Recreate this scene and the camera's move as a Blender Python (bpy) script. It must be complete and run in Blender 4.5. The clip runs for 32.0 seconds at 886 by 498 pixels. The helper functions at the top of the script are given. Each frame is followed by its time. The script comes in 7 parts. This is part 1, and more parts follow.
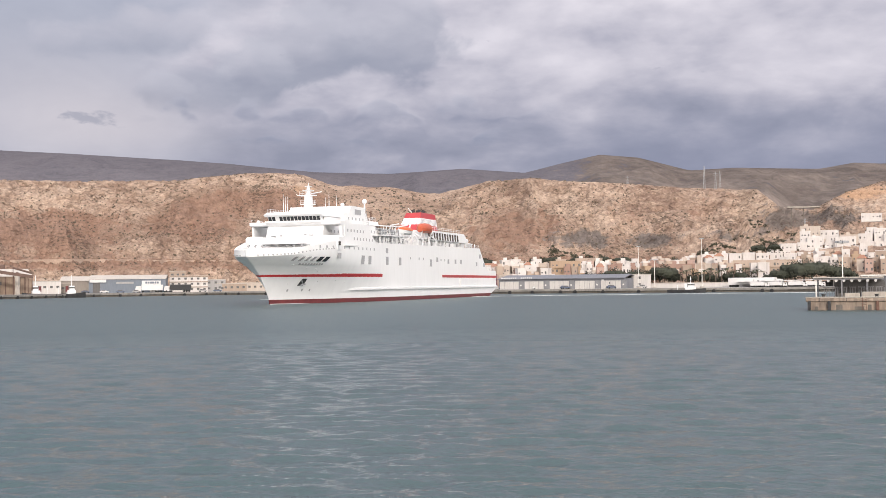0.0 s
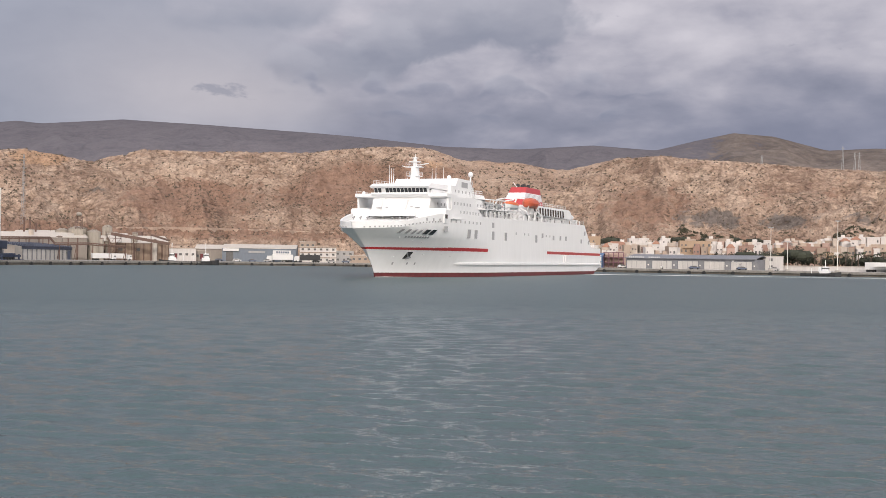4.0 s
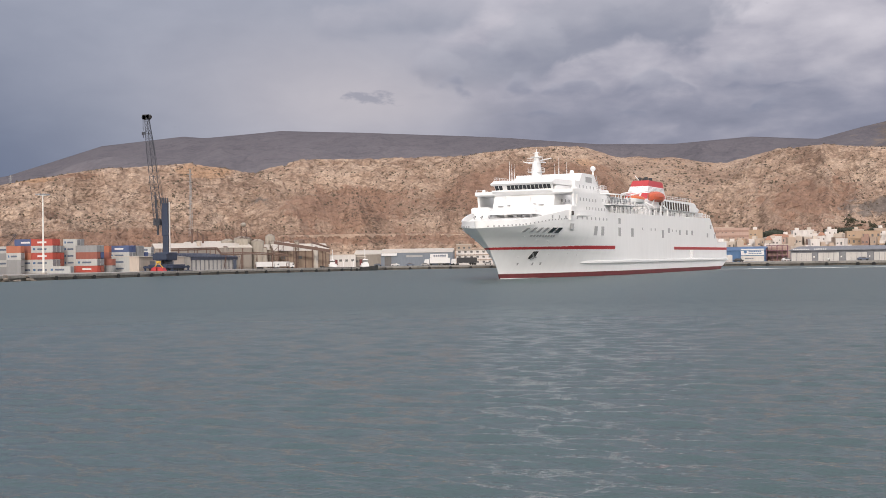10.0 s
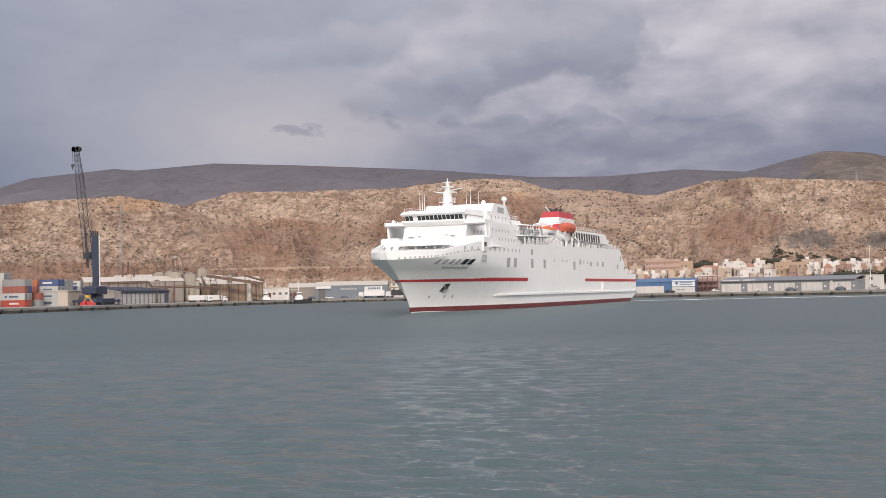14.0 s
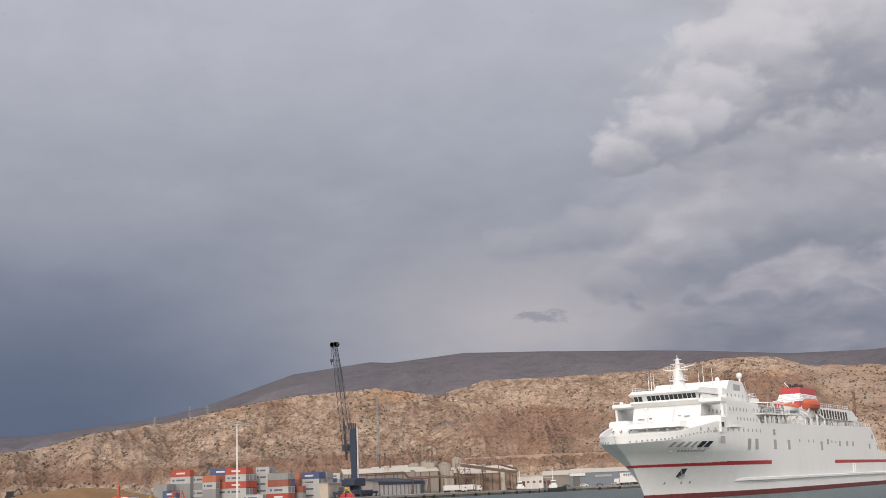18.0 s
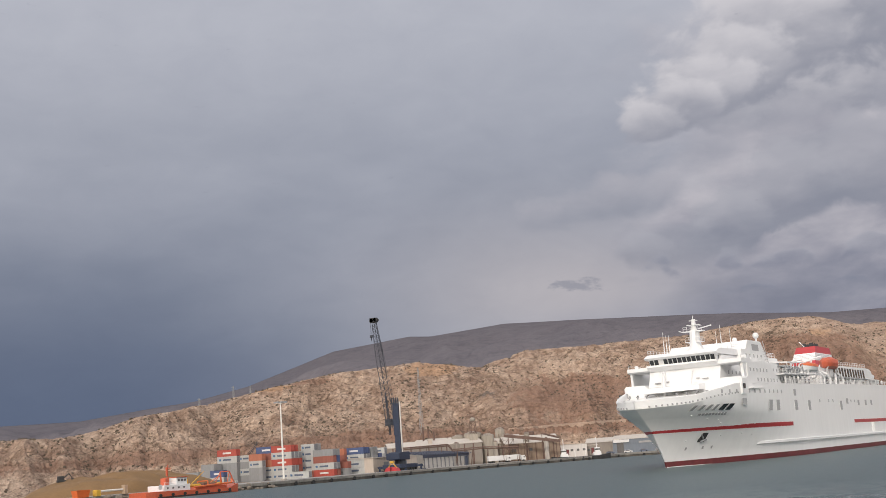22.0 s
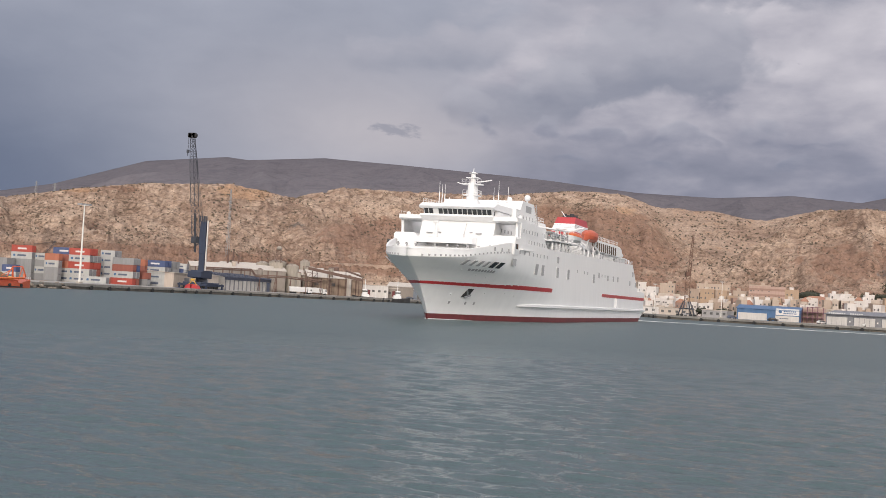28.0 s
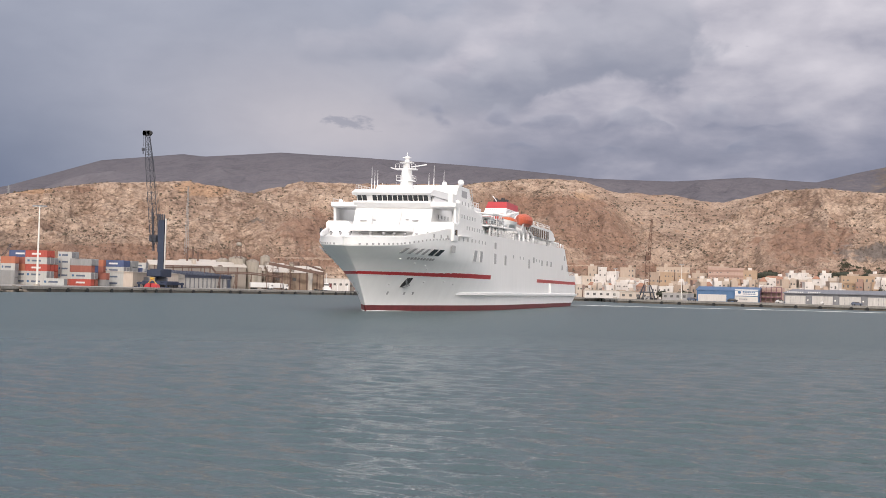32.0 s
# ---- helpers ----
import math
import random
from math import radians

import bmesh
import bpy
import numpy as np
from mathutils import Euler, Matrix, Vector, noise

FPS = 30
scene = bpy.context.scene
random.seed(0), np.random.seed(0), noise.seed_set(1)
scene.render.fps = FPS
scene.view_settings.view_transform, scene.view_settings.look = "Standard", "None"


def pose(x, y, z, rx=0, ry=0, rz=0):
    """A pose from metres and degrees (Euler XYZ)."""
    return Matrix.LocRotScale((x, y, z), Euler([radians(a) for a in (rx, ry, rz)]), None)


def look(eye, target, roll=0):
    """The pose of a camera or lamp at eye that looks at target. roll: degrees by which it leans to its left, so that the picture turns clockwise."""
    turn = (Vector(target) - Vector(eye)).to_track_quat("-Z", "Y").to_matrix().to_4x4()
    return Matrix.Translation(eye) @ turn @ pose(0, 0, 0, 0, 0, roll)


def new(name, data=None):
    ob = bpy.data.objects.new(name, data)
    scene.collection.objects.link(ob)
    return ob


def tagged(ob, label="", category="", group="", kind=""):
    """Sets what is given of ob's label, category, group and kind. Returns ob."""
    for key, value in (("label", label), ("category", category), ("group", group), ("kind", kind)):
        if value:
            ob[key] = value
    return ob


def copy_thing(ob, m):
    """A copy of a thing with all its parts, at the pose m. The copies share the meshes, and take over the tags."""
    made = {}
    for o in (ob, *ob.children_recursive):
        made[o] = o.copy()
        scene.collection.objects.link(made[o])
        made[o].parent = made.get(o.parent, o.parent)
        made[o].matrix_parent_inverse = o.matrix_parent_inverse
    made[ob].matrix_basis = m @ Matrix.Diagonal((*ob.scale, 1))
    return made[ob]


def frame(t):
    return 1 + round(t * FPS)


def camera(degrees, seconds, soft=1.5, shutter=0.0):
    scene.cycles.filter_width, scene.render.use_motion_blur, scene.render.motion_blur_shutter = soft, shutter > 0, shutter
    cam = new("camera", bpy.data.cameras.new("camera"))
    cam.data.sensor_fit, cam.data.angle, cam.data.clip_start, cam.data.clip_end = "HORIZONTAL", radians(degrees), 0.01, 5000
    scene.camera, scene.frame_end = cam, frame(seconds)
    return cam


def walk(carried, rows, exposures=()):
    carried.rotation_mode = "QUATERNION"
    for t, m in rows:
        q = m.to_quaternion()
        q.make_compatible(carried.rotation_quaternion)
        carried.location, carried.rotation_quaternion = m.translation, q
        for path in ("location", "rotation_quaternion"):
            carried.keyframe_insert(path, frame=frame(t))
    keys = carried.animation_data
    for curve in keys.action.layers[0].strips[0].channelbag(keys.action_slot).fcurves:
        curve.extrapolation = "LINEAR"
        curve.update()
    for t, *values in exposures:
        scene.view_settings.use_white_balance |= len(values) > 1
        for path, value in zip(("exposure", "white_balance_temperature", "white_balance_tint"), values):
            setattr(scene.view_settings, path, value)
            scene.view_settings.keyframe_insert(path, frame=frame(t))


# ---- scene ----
cam = camera(40.94, 32.0, soft=0.65)
EYE = (0, 0, 4.9)
# seconds, then the three angles of pose()
PATH = [(0, 91.711, 0.624, 0.013), (0.5, 92.115, 0.845, -0.612), (1, 91.988, 2.37, -0.786), (1.5, 92.35, 0.63, 0.319), (2, 91.653, -0.262, 2.044),
    (2.5, 91.197, 0.026, 3.04), (3, 90.857, -0.032, 4.638), (3.5, 90.454, -0.516, 5.523), (5.5, 90.981, -0.459, 7.346), (6, 90.757, 0.196, 7.4),
    (6.5, 90.874, 0.638, 7.358), (7, 92.625, 1.163, 3.791), (7.5, 93.516, 2.197, 5.954), (8, 92.641, 1.017, 8.661), (8.5, 91.957, 1.079, 11.163),
    (9, 91.58, 0.78, 12.45), (9.5, 91.165, 1.027, 13.146), (10, 90.559, 0.869, 13.628), (10.5, 90.626, 0.309, 12.114), (11, 90.322, 0.67, 9.411),
    (11.5, 90.584, -0.187, 7.96), (12, 89.809, -1.499, 6.908), (12.5, 91.121, -0.618, 3.842), (13, 92.678, 0.793, 4.272), (13.5, 92.181, 0.665, 8.149),
    (14, 92.068, 1.149, 10.466), (14.5, 93.397, 1.332, 12.994), (15, 95.037, 1.384, 13.546), (15.5, 95.521, 1.585, 17.016),
    (17.5, 100.791, 1.397, 22.377), (18, 101.345, 2.248, 22.59), (18.5, 101.804, 3.141, 22.853), (19, 101.624, 3.292, 23.231),
    (19.5, 101.075, 3.329, 23.517), (20, 100.626, 3.305, 24.142), (20.5, 100.561, 3.38, 24.216), (21, 100.426, 3.689, 24.351),
    (21.5, 100.369, 3.996, 24.491), (22, 100.138, 4.106, 24.694), (22.5, 99.902, 4.112, 24.794), (23, 99.805, 4.248, 24.953),
    (23.5, 99.692, 4.125, 25.042), (24, 99.598, 4.405, 24.928), (24.5, 99.625, 4.644, 24.979), (25, 99.61, 4.859, 25.134), (25.5, 99.624, 5.12, 25.176),
    (26, 98.588, 1.609, 22.37), (26.5, 96.303, -1.747, 16.459), (28.5, 91.186, -3.666, 14.828), (29, 90.584, -2.538, 12.536),
    (29.5, 90.96, -1.627, 12.572), (30, 91.842, -2.089, 11.925), (30.5, 92.198, -1.24, 13.229), (31, 91.318, -0.63, 13.417),
    (31.5, 91.643, -1.272, 13.576), (32, 91.915, -1.49, 13.347)]
walk(cam, [(t, pose(*EYE, a, b, c)) for t, a, b, c in PATH],
     [(t, e, k, 10 if 17 < t < 27 else 12) for t, e, k in ((0, 0.25, 6420), (0.5, 0.15, 6420), (1, 0.05, 6420), (2, -0.02, 6420), (3, -0.02, 6420), (8, -0.03, 6420), (15, -0.05, 6450), (18, -0.2, 6540), (26, -0.2, 6540), (29, 0.0, 6430), (30, 0.06, 6430), (32, 0.05, 6430))])

# ---------------------------------------------------------------- light
SUN_AZ, SUN_EL = radians(169), radians(24)      # where the sun stands, clockwise from +y
world = bpy.data.worlds.new("World")
scene.world = world
world.use_nodes = True
wn = world.node_tree.nodes
sky = wn.new("ShaderNodeTexSky")
sky.sky_type, sky.sun_disc = "NISHITA", False
sky.sun_elevation, sky.sun_rotation = SUN_EL, SUN_AZ
sky.air_density, sky.dust_density, sky.ozone_density = 1.0, 4.0, 1.0
wmix = wn.new("ShaderNodeMixRGB")
wmix.inputs[0].default_value = 0.75
wmix.inputs[2].default_value = (10.5, 10.2, 10.1, 1)      # the grey cloud deck
world.node_tree.links.new(sky.outputs[0], wmix.inputs[1])
world.node_tree.links.new(wmix.outputs[0], wn["Background"].inputs[0])
wn["Background"].inputs[1].default_value = 0.15

sun = new("sun", bpy.data.lights.new("sun", "SUN"))
sun.data.energy, sun.data.angle, sun.data.color = 1.6, radians(4), (1.0, 0.92, 0.83)
sun_way = Vector((math.sin(SUN_AZ) * math.cos(SUN_EL), math.cos(SUN_AZ) * math.cos(SUN_EL), math.sin(SUN_EL)))
sun.matrix_world = look((0, 0, 300), Vector((0, 0, 300)) - sun_way)
scene.view_settings.exposure = 0.0


# ---------------------------------------------------------------- materials
def nodes_of(name):
    m = bpy.data.materials.new(name)
    m.use_nodes = True
    return m, m.node_tree.nodes, m.node_tree.links, m.node_tree.nodes["Principled BSDF"]


def ramp(n, stops):
    r = n.new("ShaderNodeValToRGB")
    e = r.color_ramp.elements
    while len(e) < len(stops):
        e.new(0.5)
    for el, (p, c) in zip(e, stops):
        el.position, el.color = p, (*c, 1) if len(c) == 3 else c
    return r


def mat(name, color, rough=0.6, metal=0.0, vary=0.12, scale=1.5, bump=0.0, streak=False, island=False):
    """Painted or plain surface with two scales of wear, in object metres."""
    m, n, l, p = nodes_of(name)
    co = n.new("ShaderNodeTexCoord")
    mp = n.new("ShaderNodeMapping")
    mp.inputs["Scale"].default_value = (1, 1, 0.18) if streak else (1, 1, 1)
    l.new(co.outputs["Object"], mp.inputs[0])
    a, b = n.new("ShaderNodeTexNoise"), n.new("ShaderNodeTexNoise")
    a.inputs["Scale"].default_value, a.inputs["Detail"].default_value = scale * 0.25, 5
    b.inputs["Scale"].default_value, b.inputs["Detail"].default_value = scale * 3, 4
    for q in (a, b):
        l.new(mp.outputs[0], q.inputs["Vector"])
    add = n.new("ShaderNodeMath")
    l.new(a.outputs[0], add.inputs[0]), l.new(b.outputs[0], add.inputs[1])
    src = add.outputs[0]
    if island:
        inf = n.new("ShaderNodeObjectInfo")
        ad2 = n.new("ShaderNodeMath")
        ad2.operation = "MULTIPLY_ADD"
        ad2.inputs[1].default_value = 0.5
        l.new(inf.outputs["Random"], ad2.inputs[0]), l.new(src, ad2.inputs[2])
        src = ad2.outputs[0]
    lo, hi = [c * (1 - vary) for c in color], [min(1, c * (1 + vary)) for c in color]
    r = ramp(n, [(0.3, lo), (0.7, hi)])
    half = n.new("ShaderNodeMath")
    half.operation, half.inputs[1].default_value = "MULTIPLY", 0.5 if not island else 0.4
    l.new(src, half.inputs[0]), l.new(half.outputs[0], r.inputs[0])
    l.new(r.outputs[0], p.inputs["Base Color"])
    p.inputs["Roughness"].default_value, p.inputs["Metallic"].default_value = rough, metal
    if bump:
        bp = n.new("ShaderNodeBump")
        bp.inputs["Strength"].default_value, bp.inputs["Distance"].default_value = 0.6, bump
        l.new(b.outputs[0], bp.inputs["Height"]), l.new(bp.outputs[0], p.inputs["Normal"])
    return m


def corrugated(name, color, step=0.25, axis="X", rough=0.5, vary=0.15):
    """Sheet metal with upright ribs."""
    m = mat(name, color, rough, 0.0, vary, 0.6, streak=True)
    n, l = m.node_tree.nodes, m.node_tree.links
    co, w, bp = n.new("ShaderNodeTexCoord"), n.new("ShaderNodeTexWave"), n.new("ShaderNodeBump")
    w.bands_direction = axis
    w.inputs["Scale"].default_value = 0.314 / step
    bp.inputs["Strength"].default_value, bp.inputs["Distance"].default_value = 0.8, 0.06
    l.new(co.outputs["Object"], w.inputs[0]), l.new(w.outputs[0], bp.inputs["Height"])
    l.new(bp.outputs[0], n["Principled BSDF"].inputs["Normal"])
    return m


def hill_material(name, size=1.0, contrast=1.0, tones=None):
    """Bare hillside: pale fractured limestone, brown scree, dark scrub and an ochre cut; shade of hollows and overhangs
    is in the colour too.
    'lie' runs along and up the slope in metres; 'earth', 'grey' and 'ochre' say where the tone changes."""
    light, mid, dark, soil_a, soil_b, bush_shade = tones
    m, n, l, p = nodes_of(name)

    def attr(key, vec=False):
        q = n.new("ShaderNodeAttribute")
        q.attribute_name = key
        return q.outputs["Vector"] if vec else q.outputs["Fac"]

    def tex(scale, detail=5, stretch=(1, 1, 1), turn=0.0, rough=0.6, shift=0.0, warp=0.0):
        mp, t = n.new("ShaderNodeMapping"), n.new("ShaderNodeTexNoise")
        mp.inputs["Scale"].default_value, mp.inputs["Rotation"].default_value, mp.inputs["Location"].default_value = stretch, (0, 0, turn), (shift, shift * 1.7, 0)
        t.inputs["Scale"].default_value, t.inputs["Detail"].default_value, t.inputs["Roughness"].default_value, t.inputs["Distortion"].default_value = 1 / (scale * size), detail, rough, warp
        l.new(lie, mp.inputs[0]), l.new(mp.outputs[0], t.inputs["Vector"])
        return t.outputs[0]

    def num(op, a, b=None, c=None):
        q = n.new("ShaderNodeMath")
        q.operation = op
        for i, v in enumerate((a, b, c)):
            if isinstance(v, (int, float)):
                q.inputs[i].default_value = v
            elif v is not None:
                l.new(v, q.inputs[i])
        return q.outputs[0]

    def step(v, lo, hi):
        q = n.new("ShaderNodeMapRange")
        q.interpolation_type = "SMOOTHSTEP"
        l.new(v, q.inputs[0])
        q.inputs[1].default_value, q.inputs[2].default_value = lo, hi
        return q.outputs[0]

    def blend(f, a, b, kind="MIX"):
        q = n.new("ShaderNodeMixRGB")
        q.blend_type = kind
        for i, v in enumerate((f, a, b)):
            if isinstance(v, tuple):
                q.inputs[i].default_value = (*v, 1)
            elif isinstance(v, (int, float)):
                q.inputs[i].default_value = v
            else:
                l.new(v, q.inputs[i])
        return q.outputs[0]

    lie = attr("lie", True)
    big, med, fine, grit = tex(75, 4), tex(19, 6, (1, 1.3, 1), 0.3, 0.65), tex(5.5, 6, (1, 1.2, 1), -0.2, 0.7), tex(1.7, 3, rough=0.7)
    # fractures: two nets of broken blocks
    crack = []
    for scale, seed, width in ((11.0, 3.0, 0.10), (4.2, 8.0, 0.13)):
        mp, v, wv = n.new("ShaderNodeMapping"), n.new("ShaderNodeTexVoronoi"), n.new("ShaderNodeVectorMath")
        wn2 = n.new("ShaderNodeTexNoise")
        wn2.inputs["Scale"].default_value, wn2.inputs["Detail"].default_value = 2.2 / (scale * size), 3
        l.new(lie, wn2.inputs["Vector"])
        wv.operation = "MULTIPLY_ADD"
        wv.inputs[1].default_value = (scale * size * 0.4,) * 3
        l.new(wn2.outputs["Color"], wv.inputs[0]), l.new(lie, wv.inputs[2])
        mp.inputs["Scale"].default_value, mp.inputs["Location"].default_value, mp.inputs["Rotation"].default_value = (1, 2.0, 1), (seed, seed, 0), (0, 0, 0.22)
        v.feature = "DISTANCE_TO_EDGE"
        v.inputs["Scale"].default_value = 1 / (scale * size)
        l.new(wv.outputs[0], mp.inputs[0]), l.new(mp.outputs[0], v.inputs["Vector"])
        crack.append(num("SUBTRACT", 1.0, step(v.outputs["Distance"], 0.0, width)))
    where = step(tex(26, 4, shift=4.0), 0.42, 0.62)
    tone = num("ADD", num("MULTIPLY", big, 0.35), num("ADD", num("MULTIPLY", med, 0.4), num("MULTIPLY", fine, 0.25)))
    r = ramp(n, [(0.38, dark), (0.475, mid), (0.56, light), (0.68, tuple(min(1, c * 1.1) for c in light))])
    l.new(tone, r.inputs[0])
    rock = r.outputs[0]
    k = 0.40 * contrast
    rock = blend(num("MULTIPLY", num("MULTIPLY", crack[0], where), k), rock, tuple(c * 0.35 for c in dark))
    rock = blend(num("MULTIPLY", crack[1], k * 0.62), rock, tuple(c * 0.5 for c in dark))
    # scree: smoother, with faint runnels down the slope
    runnel = tex(6.0, 5, (1, 0.16, 1), 0.12, 0.6, 2.0)
    rs = ramp(n, [(0.36, soil_a), (0.62, soil_b)])
    l.new(num("ADD", num("MULTIPLY", runnel, 0.45), num("ADD", num("MULTIPLY", big, 0.25), num("MULTIPLY", fine, 0.3))), rs.inputs[0])
    soil = rs.outputs[0]
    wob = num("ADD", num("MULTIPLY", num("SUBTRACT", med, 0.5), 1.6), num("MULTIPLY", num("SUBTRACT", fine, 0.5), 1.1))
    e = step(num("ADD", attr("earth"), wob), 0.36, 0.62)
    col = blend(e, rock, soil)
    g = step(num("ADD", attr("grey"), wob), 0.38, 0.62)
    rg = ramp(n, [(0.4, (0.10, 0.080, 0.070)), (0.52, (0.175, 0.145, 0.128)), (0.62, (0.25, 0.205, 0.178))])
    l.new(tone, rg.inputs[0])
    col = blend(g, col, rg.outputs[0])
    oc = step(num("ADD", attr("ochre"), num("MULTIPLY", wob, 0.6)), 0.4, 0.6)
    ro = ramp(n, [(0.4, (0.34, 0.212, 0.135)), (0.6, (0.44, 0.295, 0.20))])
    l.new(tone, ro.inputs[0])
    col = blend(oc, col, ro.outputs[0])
    # grit, and specks: scrub, and the shade of hollows and overhangs put into the colour
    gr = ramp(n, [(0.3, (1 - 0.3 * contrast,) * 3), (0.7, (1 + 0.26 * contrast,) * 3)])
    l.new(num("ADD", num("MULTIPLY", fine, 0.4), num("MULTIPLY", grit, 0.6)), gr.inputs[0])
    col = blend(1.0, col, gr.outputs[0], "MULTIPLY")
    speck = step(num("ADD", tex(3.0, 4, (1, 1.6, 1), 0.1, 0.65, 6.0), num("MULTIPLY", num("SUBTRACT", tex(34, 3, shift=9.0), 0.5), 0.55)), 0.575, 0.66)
    col = blend(num("MULTIPLY", speck, 0.72 * contrast), col, bush_shade)
    l.new(col, p.inputs["Base Color"])
    p.inputs["Roughness"].default_value, p.inputs["Specular IOR Level"].default_value = 0.95, 0.1
    last = None
    for h, d in ((num("SUBTRACT", med, num("MULTIPLY", crack[0], 0.25)), 2.6), (num("SUBTRACT", fine, num("MULTIPLY", crack[1], 0.2)), 1.1)):
        b = n.new("ShaderNodeBump")
        b.inputs["Strength"].default_value, b.inputs["Distance"].default_value = 0.9, d * size * contrast
        l.new(h, b.inputs["Height"])
        if last:
            l.new(last, b.inputs["Normal"])
        last = b.outputs[0]
    l.new(last, p.inputs["Normal"])
    return m


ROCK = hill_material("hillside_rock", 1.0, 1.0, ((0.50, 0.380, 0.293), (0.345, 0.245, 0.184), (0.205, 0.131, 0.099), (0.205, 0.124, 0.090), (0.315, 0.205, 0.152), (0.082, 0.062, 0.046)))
# cloud shadow and blue haze are mixed into the far scrub's colours
FAR_ROCK = hill_material("scrub_shadow_haze", 3.6, 0.42, ((0.172, 0.158, 0.173), (0.148, 0.137, 0.153), (0.124, 0.116, 0.133), (0.128, 0.119, 0.136), (0.146, 0.135, 0.151), (0.104, 0.098, 0.112)))
CONCRETE = mat("weathered_concrete", (0.36, 0.33, 0.29), 0.9, vary=0.3, scale=0.8, bump=0.03, streak=True)
APRON = mat("quay_apron", (0.27, 0.26, 0.245), 0.9, vary=0.2, scale=0.3)
WHITE = mat("white_ship_paint", (0.80, 0.80, 0.80), 0.38, vary=0.05, scale=0.25, streak=True)
DECKWHITE = mat("white_fitting_paint", (0.74, 0.74, 0.74), 0.45, vary=0.06, scale=1.0)
RED = mat("red_stripe_paint", (0.42, 0.035, 0.04), 0.4, vary=0.1, scale=0.4)
BOOT = mat("antifouling_red", (0.13, 0.024, 0.026), 0.6, vary=0.3, scale=0.3, streak=True)
GLASS = mat("dark_window_glass", (0.03, 0.035, 0.04), 0.12, vary=0.2, scale=0.5)
LOUVRE = mat("grey_louvre", (0.36, 0.36, 0.365), 0.5, vary=0.1)
BLACK = mat("black_rubber", (0.03, 0.03, 0.032), 0.7, vary=0.2)
ORANGE = mat("orange_boat_paint", (0.62, 0.13, 0.03), 0.4, vary=0.15, scale=0.8)
REDORANGE = mat("red_orange_paint", (0.50, 0.10, 0.045), 0.45, vary=0.2, scale=0.6)
GREYSTEEL = mat("grey_steel", (0.30, 0.31, 0.32), 0.5, 0.3, vary=0.15)
CRANEBLUE = mat("blue_crane_paint", (0.020, 0.031, 0.062), 0.5, vary=0.25, scale=0.5)
CRANEDARK = mat("dark_lattice_steel", (0.045, 0.05, 0.065), 0.6, vary=0.2)
RUST = mat("rusty_steel", (0.13, 0.07, 0.05), 0.8, vary=0.3, scale=0.7)
LAMPWHITE = mat("pale_galvanised_steel", (0.68, 0.66, 0.62), 0.5, vary=0.06)
FOAM = mat("white_foam", (0.62, 0.65, 0.65), 0.9, vary=0.1, scale=3)


# ---------------------------------------------------------------- mesh helpers
def part(name, bm, material, parent=None, label=""):
    me = bpy.data.meshes.new(name)
    bmesh.ops.recalc_face_normals(bm, faces=bm.faces)
    bm.to_mesh(me)
    bm.free()
    me.materials.append(material)
    ob = new(name, me)
    if parent:
        ob.parent = parent
    if label:
        ob["label"] = label
    return ob


def from_grid(name, pts, material, smooth=True, flip=False, parent=None):
    """A sheet from an array of points, rows by columns."""
    r, c = pts.shape[:2]
    i = np.arange(r * c).reshape(r, c)
    f = np.stack([i[:-1, :-1], i[:-1, 1:], i[1:, 1:], i[1:, :-1]], -1).reshape(-1, 4)
    if flip:
        f = f[:, ::-1]
    me = bpy.data.meshes.new(name)
    me.from_pydata(pts.reshape(-1, 3).tolist(), [], f.tolist())
    if smooth:
        me.polygons.foreach_set("use_smooth", [True] * len(me.polygons))
    me.materials.append(material)
    ob = new(name, me)
    if parent:
        ob.parent = parent
    return ob


def box(bm, x0, x1, y0, y1, z0, z1, bevel=0.0):
    vs = [bm.verts.new((x, y, z)) for x in (x0, x1) for y in (y0, y1) for z in (z0, z1)]
    fs = [bm.faces.new([vs[i] for i in q]) for q in ((0, 1, 3, 2), (4, 6, 7, 5), (0, 4, 5, 1), (2, 3, 7, 6), (0, 2, 6, 4), (1, 5, 7, 3))]
    if bevel:
        bmesh.ops.bevel(bm, geom=list({e for f in fs for e in f.edges}), offset=bevel, segments=1, affect="EDGES")
    return bm


def loft(bm, rings, cap=True, closed=True):
    """Skin over rings of equal length."""
    vs = [[bm.verts.new(p) for p in r] for r in rings]
    n = len(vs[0])
    for a, b in zip(vs, vs[1:]):
        for i in range(n if closed else n - 1):
            j = (i + 1) % n
            bm.faces.new((a[i], a[j], b[j], b[i]))
    if cap and closed:
        bm.faces.new(vs[0]), bm.faces.new(vs[-1])
    return bm


def tube(bm, p, q, r, r2=None, n=6):
    p, q = Vector(p), Vector(q)
    r2 = r if r2 is None else r2
    d = (q - p).normalized()
    u = d.orthogonal().normalized()
    v = d.cross(u)
    ring = lambda c, k: [c + (u * math.cos(a) + v * math.sin(a)) * k for a in (2 * math.pi * i / n for i in range(n))]
    return loft(bm, [ring(p, r), ring(q, r2)])


def prism(bm, poly, y0, y1):
    """A profile in x and z, drawn out from y0 to y1."""
    return loft(bm, [[(x, y0, z) for x, z in poly], [(x, y1, z) for x, z in poly]])


